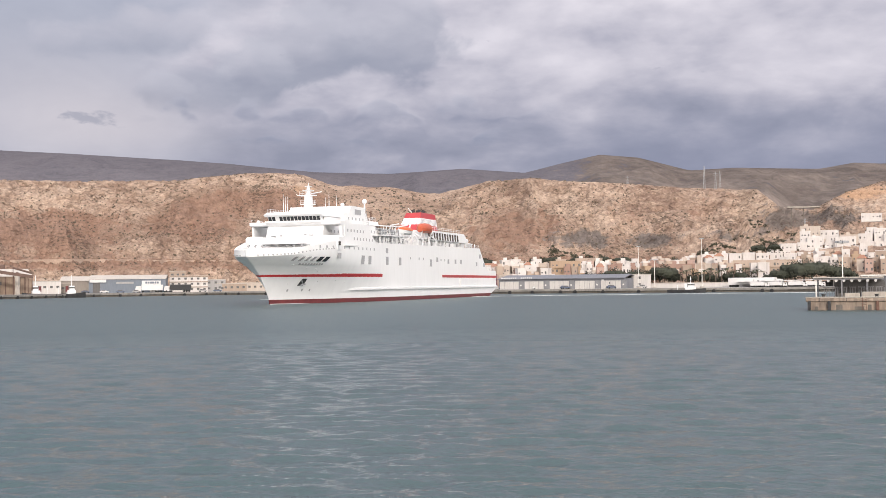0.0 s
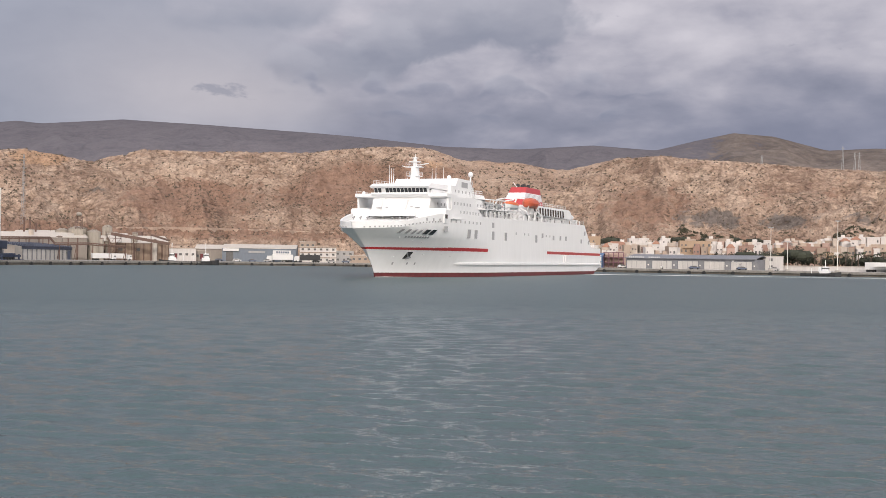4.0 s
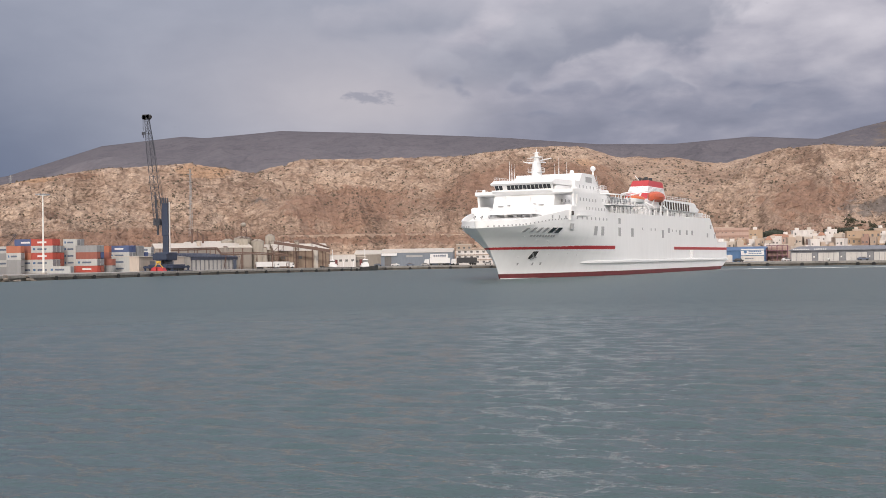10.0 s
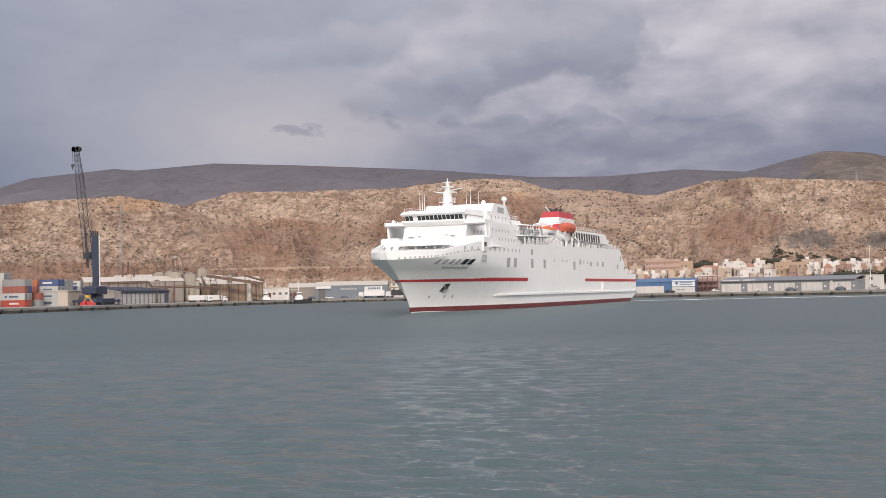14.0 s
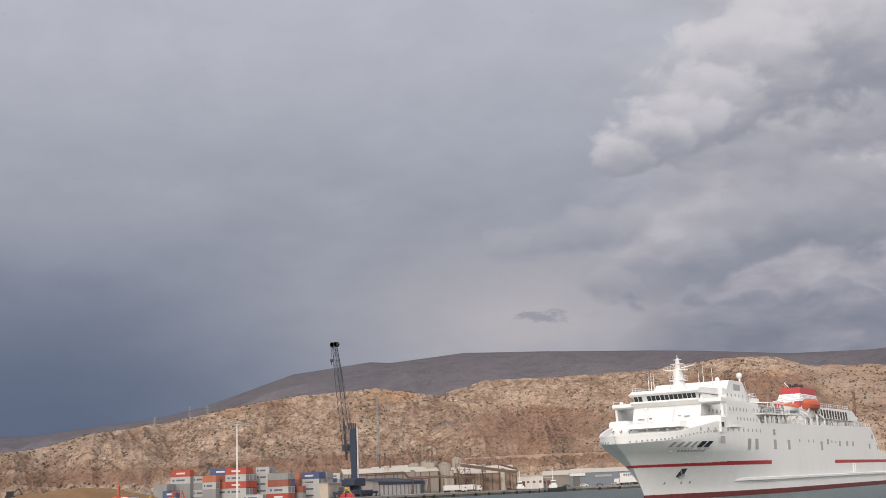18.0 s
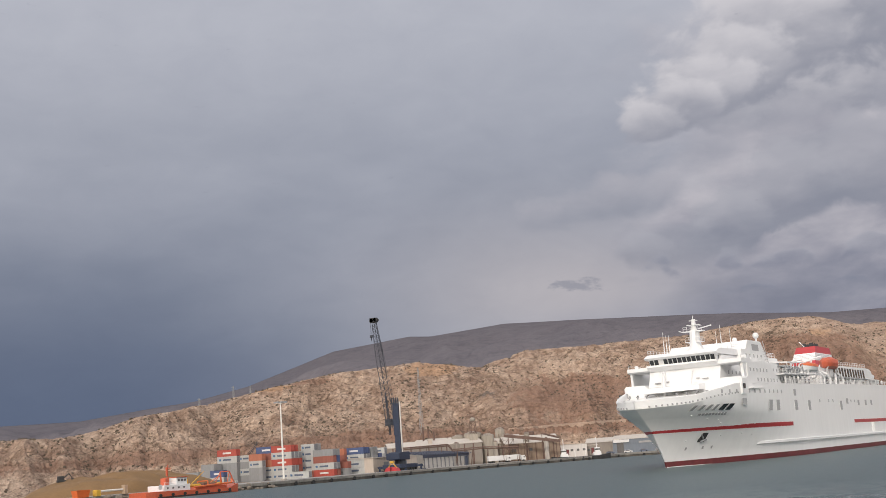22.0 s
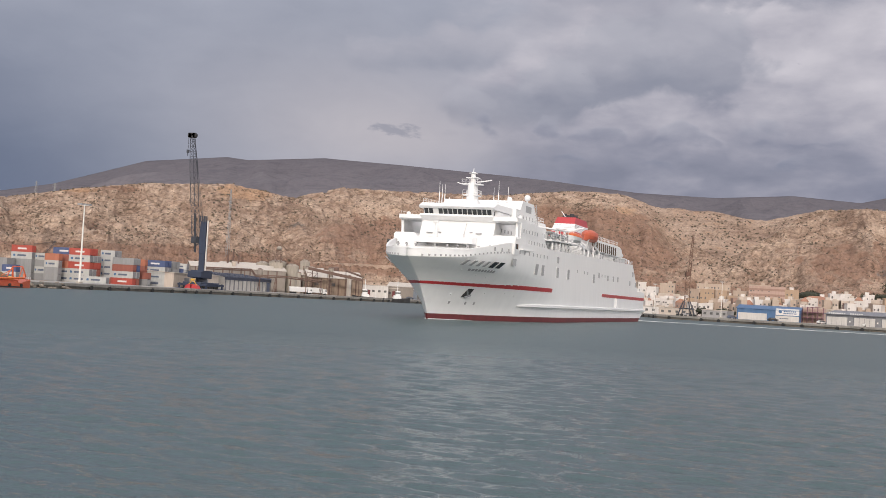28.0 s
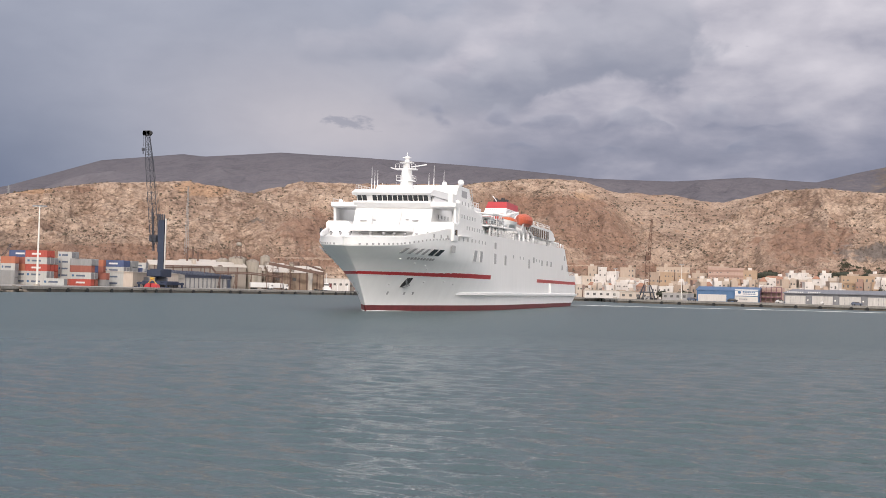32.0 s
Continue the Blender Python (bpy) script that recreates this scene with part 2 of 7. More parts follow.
def ball(bm, c, r, sz=1.0, n=10):
    rings = []
    for k in range(1, n // 2 + 1):
        a = math.pi * k / (n // 2 + 1)
        rings.append([(c[0] + r * math.sin(a) * math.cos(b), c[1] + r * math.sin(a) * math.sin(b), c[2] - r * sz * math.cos(a)) for b in (2 * math.pi * i / n for i in range(n))])
    return loft(bm, rings)


B = bmesh.new


def empty(name, m, label, category, group=""):
    ob = new(name)
    ob.empty_display_size = 1
    ob.matrix_world = m
    return tagged(ob, label, category, group)


def way(az, d):
    return d * math.sin(radians(az)), d * math.cos(radians(az))


# value noise on arrays
def hash2(ix, iy, seed):
    h = (ix.astype(np.int64) * 374761393 + iy.astype(np.int64) * 668265263 + seed * 1442695041) & 0xFFFFFFFF
    h = ((h ^ (h >> 13)) * 1274126177) & 0xFFFFFFFF
    return ((h ^ (h >> 16)) & 0xFFFF) / 65535.0


def vnoise(x, y, seed=0):
    ix, iy = np.floor(x), np.floor(y)
    fx, fy = x - ix, y - iy
    fx, fy = fx * fx * (3 - 2 * fx), fy * fy * (3 - 2 * fy)
    a, b = hash2(ix, iy, seed), hash2(ix + 1, iy, seed)
    c, d = hash2(ix, iy + 1, seed), hash2(ix + 1, iy + 1, seed)
    return (a * (1 - fx) + b * fx) * (1 - fy) + (c * (1 - fx) + d * fx) * fy


def fbm(x, y, octaves=5, seed=0, ridged=False):
    s, amp, tot = 0, 1.0, 0
    for k in range(octaves):
        v = vnoise(x * 2 ** k + 17.3 * k, y * 2 ** k - 9.1 * k, seed + k)
        if ridged:
            v = 1 - abs(2 * v - 1)
        s, tot, amp = s + amp * v, tot + amp, amp * 0.5
    return s / tot


# ---------------------------------------------------------------- sky backdrop
def sky_material():
    m = bpy.data.materials.new("cloud_deck")
    m.use_nodes = True
    n, l = m.node_tree.nodes, m.node_tree.links
    n.clear()

    def math_node(op, a, b=None, c=None):
        q = n.new("ShaderNodeMath")
        q.operation = op
        for i, v in enumerate((a, b, c)):
            if v is not None:
                if isinstance(v, (int, float)):
                    q.inputs[i].default_value = v
                else:
                    l.new(v, q.inputs[i])
        return q.outputs[0]

    def smooth(v, lo, hi, a=0.0, b=1.0):
        q = n.new("ShaderNodeMapRange")
        q.interpolation_type = "SMOOTHSTEP"
        l.new(v, q.inputs[0])
        for i, t in enumerate((lo, hi, a, b)):
            q.inputs[i + 1].default_value = t
        return q.outputs[0]

    def mixed(f, a, b):
        q = n.new("ShaderNodeMixRGB")
        for i, v in enumerate((f, a, b)):
            if isinstance(v, tuple):
                q.inputs[i].default_value = (*v, 1)
            else:
                l.new(v, q.inputs[i])
        return q.outputs[0]

    co, sep = n.new("ShaderNodeTexCoord"), n.new("ShaderNodeSeparateXYZ")
    l.new(co.outputs["Object"], sep.inputs[0])
    az = math_node("MULTIPLY", math_node("ARCTAN2", sep.outputs[0], sep.outputs[1]), 57.2958)
    el = math_node("MULTIPLY", math_node("ARCSINE", math_node("DIVIDE", sep.outputs[2], 4850)), 57.2958)

    def field(sx, sy, detail, seed, rough=0.55, warp=0.0):
        cmb, t = n.new("ShaderNodeCombineXYZ"), n.new("ShaderNodeTexNoise")
        l.new(math_node("MULTIPLY", az, sx), cmb.inputs[0]), l.new(math_node("MULTIPLY", el, sy), cmb.inputs[1])
        cmb.inputs[2].default_value = seed
        t.inputs["Scale"].default_value, t.inputs["Detail"].default_value, t.inputs["Roughness"].default_value, t.inputs["Distortion"].default_value = 1, detail, rough, warp
        l.new(cmb.outputs[0], t.inputs["Vector"])
        return t.outputs[0]

    def blob(a, e, wa, we):
        x = math_node("DIVIDE", math_node("SUBTRACT", az, a), wa)
        y = math_node("DIVIDE", math_node("SUBTRACT", el, e), we)
        return math_node("EXPONENT", math_node("MULTIPLY", math_node("ADD", math_node("MULTIPLY", x, x), math_node("MULTIPLY", y, y)), -1.0))

    # smooth rain-grey sheet, bluer and darker low in the west
    soft = field(0.05, 0.13, 4, 3.1)
    sheet = mixed(smooth(soft, 0.35, 0.68), (0.295, 0.325, 0.385), (0.395, 0.42, 0.475))
    sheet = mixed(smooth(el, 9, 24), sheet, (0.53, 0.55, 0.595))
    low = math_node("MULTIPLY", smooth(az, -20, -41), smooth(el, 16, 3))
    sheet = mixed(low, sheet, (0.130, 0.166, 0.240))
    haze = math_node("MULTIPLY", blob(-19, 8.2, 8, 3.6), 0.8)
    sheet = mixed(haze, sheet, (0.50, 0.485, 0.50))
    # broken heaps: density, and a relief that lights their upper edges
    def body(de, detail=8):
        q = n.new("ShaderNodeCombineXYZ")
        l.new(math_node("MULTIPLY", az, 0.14), q.inputs[0])
        l.new(math_node("MULTIPLY", math_node("ADD", el, de), 0.34), q.inputs[1])
        t = n.new("ShaderNodeTexNoise")
        t.inputs["Scale"].default_value, t.inputs["Detail"].default_value, t.inputs["Roughness"].default_value, t.inputs["Distortion"].default_value = 1, detail, 0.52, 0.15
        l.new(q.outputs[0], t.inputs["Vector"])
        return t.outputs[0]

    def puff(sx, sy, seed):
        """Rounded lobes, positive at their hearts."""
        q, v = n.new("ShaderNodeCombineXYZ"), n.new("ShaderNodeTexVoronoi")
        v.feature, v.inputs["Smoothness"].default_value = "SMOOTH_F1", 0.25
        v.inputs["Scale"].default_value, v.inputs["Detail"].default_value, v.inputs["Roughness"].default_value = 1, 2, 0.4
        warp = field(0.5, 0.9, 3, seed + 4)
        l.new(math_node("ADD", math_node("MULTIPLY", az, sx), math_node("MULTIPLY", warp, 0.4)), q.inputs[0])
        l.new(math_node("ADD", math_node("MULTIPLY", el, sy), math_node("MULTIPLY", warp, 0.3)), q.inputs[1])
        q.inputs[2].default_value = seed
        l.new(q.outputs[0], v.inputs["Vector"])
        return math_node("SUBTRACT", 0.42, v.outputs["Distance"])

    n0, n1, nsoft = body(0.0), body(0.7), body(0.7, 2)
    lobes = puff(0.34, 0.5, 1.7)
    fine = field(0.45, 1.0, 7, 2.2, 0.6, 0.2)
    relief = math_node("SUBTRACT", n0, n1)
    tone = math_node("ADD", math_node("MULTIPLY", relief, 1.25), math_node("MULTIPLY", math_node("SUBTRACT", 0.5, n0), 0.85))
    tone = math_node("ADD", tone, math_node("ADD", math_node("MULTIPLY", math_node("SUBTRACT", fine, 0.5), 0.16), math_node("MULTIPLY", lobes, 0.2)))
    tone = math_node("ADD", tone, math_node("MULTIPLY", smooth(el, 5.5, 12.0), 0.44))
    r = ramp(n, [(0.0, (0.25, 0.265, 0.32)), (0.16, (0.305, 0.315, 0.37)), (0.32, (0.395, 0.395, 0.44)), (0.5, (0.51, 0.50, 0.53)), (0.75, (0.64, 0.62, 0.635))])
    l.new(math_node("ADD", tone, 0.19), r.inputs[0])
    wob = math_node("MULTIPLY", math_node("SUBTRACT", n0, 0.5), 14.0)
    east = smooth(math_node("ADD", math_node("ADD", az, math_node("MULTIPLY", el, -0.35)), wob), -21, -13)
    col = mixed(east, sheet, r.outputs[0])

    def row(col, left, base, top, slope, cap, dark, light, soft_top=0.5, amount=0.9, right=99, rough=2.2, tip=1.8):
        """One bank of cloud with a level base and a heaped, lit top."""
        run = math_node("MAXIMUM", math_node("SUBTRACT", az, left), 0.0)
        edge = math_node("MINIMUM", math_node("MULTIPLY_ADD", run, slope, top), cap)
        edge = math_node("ADD", edge, math_node("MULTIPLY", math_node("SUBTRACT", math_node("ADD", math_node("MULTIPLY", lobes, 0.95), math_node("ADD", math_node("MULTIPLY", nsoft, 0.28), math_node("MULTIPLY", fine, 0.14))), 0.24), rough * 2))
        lowb = math_node("ADD", math_node("MULTIPLY", math_node("SUBTRACT", fine, 0.5), 0.9), base)
        inside = math_node("MULTIPLY", smooth(math_node("SUBTRACT", edge, el), 0.0, soft_top), smooth(math_node("SUBTRACT", el, lowb), -0.25, 0.3))
        ends = math_node("ADD", az, math_node("MULTIPLY", math_node("SUBTRACT", fine, 0.5), 3.0))
        inside = math_node("MULTIPLY", inside, math_node("MULTIPLY", smooth(ends, left, left + tip), smooth(ends, right, right - 3)))
        k = math_node("DIVIDE", math_node("SUBTRACT", el, base), math_node("MAXIMUM", math_node("SUBTRACT", edge, base), 0.3))
        k = math_node("ADD", math_node("ADD", k, math_node("MULTIPLY", relief, 1.6)), math_node("MULTIPLY", lobes, 0.25))
        paint = mixed(smooth(k, 0.0, 0.85), dark, light)
        return mixed(math_node("MULTIPLY", inside, amount), col, paint)

    curl = field(0.42, 0.6, 4, 5.5, 0.52, 0.3)

    def bank(col, heads, base, dark, light, amount=0.9, edge=0.22):
        """Heaped cloud: overlapping rounded heads over a level base, each lit from above."""
        floor_ = smooth(math_node("ADD", math_node("SUBTRACT", el, base), math_node("MULTIPLY", math_node("SUBTRACT", fine, 0.5), 1.6)), -0.5, 0.7)
        for a, e, rad_ in heads:
            x = math_node("MULTIPLY", math_node("SUBTRACT", az, a), 0.66 / rad_)
            y = math_node("DIVIDE", math_node("SUBTRACT", el, e), rad_)
            dist = math_node("SQRT", math_node("ADD", math_node("MULTIPLY", x, x), math_node("MULTIPLY", y, y)))
            puffy = math_node("ADD", math_node("MULTIPLY", math_node("SUBTRACT", curl, 0.5), 1.0), math_node("MULTIPLY", lobes, 0.35))
            inside = math_node("MULTIPLY", smooth(math_node("ADD", math_node("SUBTRACT", 1.0, dist), puffy), 0.0, edge), floor_)
            up = math_node("ADD", y, math_node("ADD", math_node("MULTIPLY", math_node("SUBTRACT", curl, 0.5), 0.8), math_node("MULTIPLY", relief, 1.0)))
            col = mixed(math_node("MULTIPLY", inside, amount), col, mixed(smooth(up, -0.75, 0.85), dark, light))
        return col

    col = bank(col, [(2.5, 16.6, 3.4), (-2.5, 16.4, 3.0), (-6.4, 15.9, 2.4), (-9.6, 15.5, 1.9), (0.5, 19.6, 4.6), (-3.4, 19.8, 4.2), (-6.6, 18.7, 3.4), (-8.8, 17.5, 2.7), (-10.6, 16.6, 2.2), (-11.8, 15.9, 1.9), (-12.9, 15.3, 1.5)], 14.1, (0.32, 0.335, 0.385), (0.71, 0.695, 0.70), 0.92, 0.3)
    col = bank(col, [(-6, 14.0, 2.2), (-10.5, 13.6, 1.9)], 12.8, (0.33, 0.345, 0.395), (0.47, 0.47, 0.505), 0.6, 0.5)
    col = bank(col, [(-13.6, 11.8, 1.7), (-15.4, 11.9, 1.6), (-17.0, 11.5, 1.5), (-18.6, 11.2, 1.4)], 10.7, (0.33, 0.35, 0.40), (0.475, 0.475, 0.51), 0.7, 0.4)
    col = bank(col, [(-3.5, 12.0, 3.0), (-7.0, 11.2, 2.6), (-10.0, 10.2, 2.1), (-12.2, 9.6, 1.7), (-13.8, 9.2, 1.4)], 8.4, (0.255, 0.277, 0.333), (0.465, 0.47, 0.505), 0.8, 0.3)
    col = mixed(math_node("MULTIPLY", blob(-16.5, 7.6, 5.0, 1.5), 0.75), col, (0.545, 0.52, 0.525))
    col = row(col, -15.6, 7.9, 9.3, 0.05, 9.9, (0.225, 0.245, 0.31), (0.42, 0.43, 0.475), 0.6, 0.6, 6, 1.8)
    col = row(col, -11.9, 6.9, 7.6, 0.02, 7.9, (0.235, 0.26, 0.325), (0.35, 0.365, 0.42), 0.4, 0.8, 3, 1.0)
    col = mixed(math_node("MULTIPLY", math_node("MULTIPLY", smooth(az, 0, 10), smooth(el, 9.0, 5.5)), 0.35), col, (0.215, 0.24, 0.32))
    scrap = smooth(math_node("ADD", blob(-17.2, 7.95, 1.25, 0.46), math_node("MULTIPLY", math_node("SUBTRACT", field(0.9, 2.2, 5, 8.0, 0.6), 0.5), 2.6)), 0.40, 0.95)
    col = mixed(math_node("MULTIPLY", scrap, 0.6), col, (0.27, 0.285, 0.335))
    out, em = n.new("ShaderNodeOutputMaterial"), n.new("ShaderNodeEmission")
    tint, wisp = n.new("ShaderNodeMixRGB"), field(0.3, 0.55, 8, 14.0, 0.6, 0.3)
    tint.blend_type, tint.inputs[0].default_value = "MULTIPLY", 1
    tr = ramp(n, [(0.3, (0.955, 0.955, 1.012)), (0.7, (1.03, 1.025, 1.072))])
    l.new(wisp, tr.inputs[0]), l.new(tr.outputs[0], tint.inputs[2]), l.new(col, tint.inputs[1])
    l.new(tint.outputs[0], em.inputs[0]), l.new(em.outputs[0], out.inputs[0])
    em.inputs[1].default_value = 1.0
    m.cycles.emission_sampling = "NONE"
    return m


aa, ee = np.meshgrid(np.radians(np.linspace(-75, 50, 64)), np.radians(np.linspace(-1, 42, 24)))
R = 4850
dome = from_grid("backdrop", np.stack([R * np.cos(ee) * np.sin(aa), R * np.cos(ee) * np.cos(aa), R * np.sin(ee)], -1), sky_material())
tagged(dome, "broken grey cloud deck with brighter gaps over the hills", "sky", kind="structure")

# ---------------------------------------------------------------- water
def water_material():
    m, n, l, p = nodes_of("harbour_water")
    p.inputs["Base Color"].default_value = (0.043, 0.075, 0.080, 1)
    # glassy in the lee of the mole, wind-ruffled further out
    far, reach, rr = n.new("ShaderNodeTexCoord"), n.new("ShaderNodeVectorMath"), n.new("ShaderNodeMapRange")
    reach.operation = "LENGTH"
    for i, v in enumerate((20, 115, 0.055, 0.36)):
        rr.inputs[i + 1].default_value = v
    l.new(far.outputs["Object"], reach.inputs[0]), l.new(reach.outputs["Value"], rr.inputs[0]), l.new(rr.outputs[0], p.inputs["Roughness"])
    p.inputs["IOR"].default_value = 1.333
    co = n.new("ShaderNodeTexCoord")
    last = None
    for s, d, rot, st, seed in ((0.55, 0.05, 0.3, (1, 2.0, 1), 0), (3.1, 0.05, -0.3, (1, 1.6, 1), 7), (10.0, 0.016, 0.2, (1, 1.3, 1), 13)):
        mp, t, b = n.new("ShaderNodeMapping"), n.new("ShaderNodeTexNoise"), n.new("ShaderNodeBump")
        mp.inputs["Rotation"].default_value, mp.inputs["Scale"].default_value, mp.inputs["Location"].default_value = (0, 0, rot), st, (seed, seed, 0)
        t.inputs["Scale"].default_value, t.inputs["Detail"].default_value = s, 4
        b.inputs["Strength"].default_value, b.inputs["Distance"].default_value = 1, d
        l.new(co.outputs["Object"], mp.inputs[0]), l.new(mp.outputs[0], t.inputs["Vector"]), l.new(t.outputs[0], b.inputs["Height"])
        if last:
            l.new(last.outputs[0], b.inputs["Normal"])
        last = b
    l.new(last.outputs[0], p.inputs["Normal"])
    return m


WATER = water_material()
SEA = 0.65                                              # water level
# a fan of real ripples from the mole out to the quays; they smooth out with the spacing of the rings
rad = [13.0]
while rad[-1] < 640:
    rad.append(rad[-1] + max(0.085, 0.0033 * rad[-1] ** 1.05))
rad = np.array(rad)
fan_az = np.radians(np.linspace(-60, 38, 640))
FA, FR = np.meshgrid(fan_az, rad)
wx, wy = FR * np.sin(FA), FR * np.cos(FA)
gapr = np.gradient(rad)[:, None]
wz = np.zeros_like(wx)
rng = np.random.RandomState(7)
for i in range(60):
    lam = 0.34 * (2.2 / 0.34) ** rng.rand()
    th = radians(82) + rng.normal(0, 0.36)
    kx, ky = 2 * math.pi / lam * math.cos(th), 2 * math.pi / lam * math.sin(th)
    amp = 0.0046 * lam ** 0.9
    wz += amp * np.clip((lam / np.maximum(gapr, FR * 0.0012) - 2.5) / 3, 0, 1) * np.sin(kx * wx + ky * wy + rng.uniform(0, 6.28))
lull = fbm(wx / 40, wy / 25, 3, 71)
wz *= 0.55 + 0.9 * lull
ripples = from_grid("water", np.stack([wx, wy, wz + SEA], -1), WATER)
tagged(ripples, "grey-green harbour water with small wind ripples", "water", kind="structure")
ex = np.linspace(-1, 1, 40)
gx, gy = np.meshgrid(np.sign(ex) * ex ** 2 * 4200, np.sign(ex) * ex ** 2 * 4200)
deep = from_grid("water_far", np.stack([gx, gy, 0 * gx - 0.6 + SEA], -1), WATER)
tagged(deep, "grey-green open harbour water", "water", kind="structure")

# ---------------------------------------------------------------- land
# azimuth and elevation of the near hills' skyline, and of the far mountains'
NEAR = [(-62, 2.4), (-45, 2.36), (-42.7, 2.2), (-41.2, 2.36), (-40.2, 2.6), (-38.8, 2.98), (-37.6, 3.12), (-35, 3.5), (-32.3, 4.03), (-29.6, 4.46), (-25.5, 4.75), (-22.8, 4.3), (-20.3, 4.95),
        (-17.3, 4.95), (-12.2, 5.05), (-9.5, 5.36), (-7.1, 5.42), (-5, 4.77), (-2.8, 4.8), (-0.1, 4.38), (2.1, 4.93), (4.3, 5.06), (6, 4.86), (8.6, 4.73), (11.3, 4.44),
        (14.9, 4.26), (15.9, 3.4), (17.3, 3.22), (18.9, 4.02), (20.4, 4.43), (26, 4.6), (40, 4.4)]
FAR = [(-62, 2.6), (-45, 2.94), (-41.4, 2.97), (-37.6, 3.45), (-36.3, 3.56), (-33.7, 4.14), (-29.6, 5.54), (-25.9, 6.02), (-24.9, 5.95), (-21.3, 6.3), (-17.4, 6.2),
       (-12.5, 5.98), (-10.3, 5.84), (-6.1, 5.45), (-2.5, 5.36), (1, 5.57), (4, 5.33), (5.9, 5.78), (7.6, 6.12), (9.4, 5.94), (11.8, 5.26), (13.9, 5.32), (17.7, 5.13), (19.2, 5.35),
       (20.4, 5.25), (30, 5.4), (40, 5.2)]
LAND = 2.4
EDGE = [(-260, -60), (-212, 150), (-205, 312), (-206, 388), (-203, 435), (-165, 572), (-118, 612), (-60, 585), (-47, 540), (0, 512), (51, 489), (104, 467), (145, 447), (240, 400), (420, 330)]


def skyline(table, a):
    x, y = zip(*table)
    return np.interp(a, x, y)


def edge_distance(a):
    """How far the quay's edge lies in each direction."""
    pa = np.array([math.degrees(math.atan2(x, y)) for x, y in EDGE])
    pd = np.array([math.hypot(x, y) for x, y in EDGE])
    return np.interp(a, pa, pd)


# the front hills dip between two shoulders, where a tableland shows behind them
FRONT = [q for q in NEAR if not -6 < q[0] < 2] + [(-5.6, 4.5), (-3.8, 3.3), (-2.0, 2.35), (-0.9, 3.0), (0.4, 3.9), (1.2, 4.5)]
FRONT.sort()
az = np.concatenate([np.linspace(-62, -47.05, 70), np.linspace(-47, 23, 1440), np.linspace(23.1, 40, 70)])
s = np.concatenate([np.linspace(0, 0.12, 26), np.linspace(0.125, 1, 210), np.linspace(1.02, 1.5, 10)])
A, S = np.meshgrid(az, s)
foot = np.interp(A, [-62, -45, -38, -30, -20, -12, -8, -4, 0, 4, 10, 15, 18, 22, 40], [420, 450, 500, 590, 680, 720, 700, 690, 690, 700, 700, 690, 680, 680, 700])
crest = np.interp(A, [-62, -45, -30, -20, -12, -7, -3, 0, 3, 8, 14, 16, 19, 40], [760, 800, 930, 1020, 1080, 1080, 1000, 1020, 1120, 1150, 1150, 1450, 1400, 1400])
start = np.maximum(edge_distance(A) + 6, 200)
# the town's ground climbs a little before the hill begins
CLIMB = np.interp(A, [-62, -12, -7, -2, 4, 10, 14, 18, 40], [0, 0, 5, 9, 9, 10, 14, 20, 24])
D = np.where(S < 0.12, start + (foot - start) * S / 0.12, foot + (crest - foot) * (S - 0.12) / 0.88)
X, Y = D * np.sin(np.radians(A)), D * np.cos(np.radians(A))
top = EYE[2] + crest * np.tan(np.radians(skyline(FRONT, A))) - LAND
k = np.clip((S - 0.12) / 0.88, 0, 1)
base = LAND + CLIMB * np.clip((D - start - 60) / np.maximum(foot - start - 60, 1), 0, 1) ** 1.4
gul = fbm(A * 0.42 + 1.6 * fbm(X / 140, Y / 140, 4, 5), D / 190, 5, 11, True)
rough = fbm(X / 75, Y / 75, 6, 3)
steep = fbm(A * 0.12, A * 0 + 3, 3, 77)
shape = np.interp(k, [0, 0.15, 0.4, 0.7, 0.9, 1], [0, 0.13, 0.42, 0.75, 0.94, 1.0])
cliff = np.interp(k, [0, 0.2, 0.3, 0.62, 0.7, 1], [0, 0.12, 0.34, 0.52, 0.82, 1.0])
mixk = np.clip((steep - 0.35) * 3, 0, 1)
Z = base + (top - (base - LAND)) * (shape * (1 - mixk) + cliff * mixk)
env = np.clip(k * 5, 0, 1) * np.clip((1 - k) * 4, 0, 1)
Z += env * ((gul - 0.6) * 26 + (rough - 0.5) * 30)
ledge = Z / 7.0 + 1.2 * fbm(X / 110, Y / 110, 4, 21)
Z += np.clip(env * 1.3, 0, 1) * 3.0 * (np.abs(ledge - np.floor(ledge) - 0.5) * 2 - 0.5) * fbm(X / 60, Y / 60, 3, 90)
Z += np.clip(D / 1000, 0.45, 1) ** 1.3 * np.clip(k * 6, 0, 1) * ((fbm(X / 16, Y / 16, 4, 31) - 0.5) * 7 + (fbm(X / 6, Y / 6, 2, 34) - 0.5) * 2.2)
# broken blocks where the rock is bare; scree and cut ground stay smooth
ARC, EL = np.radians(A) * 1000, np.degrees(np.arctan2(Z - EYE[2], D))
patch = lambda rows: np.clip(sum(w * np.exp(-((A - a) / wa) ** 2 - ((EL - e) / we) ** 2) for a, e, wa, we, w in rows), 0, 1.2)
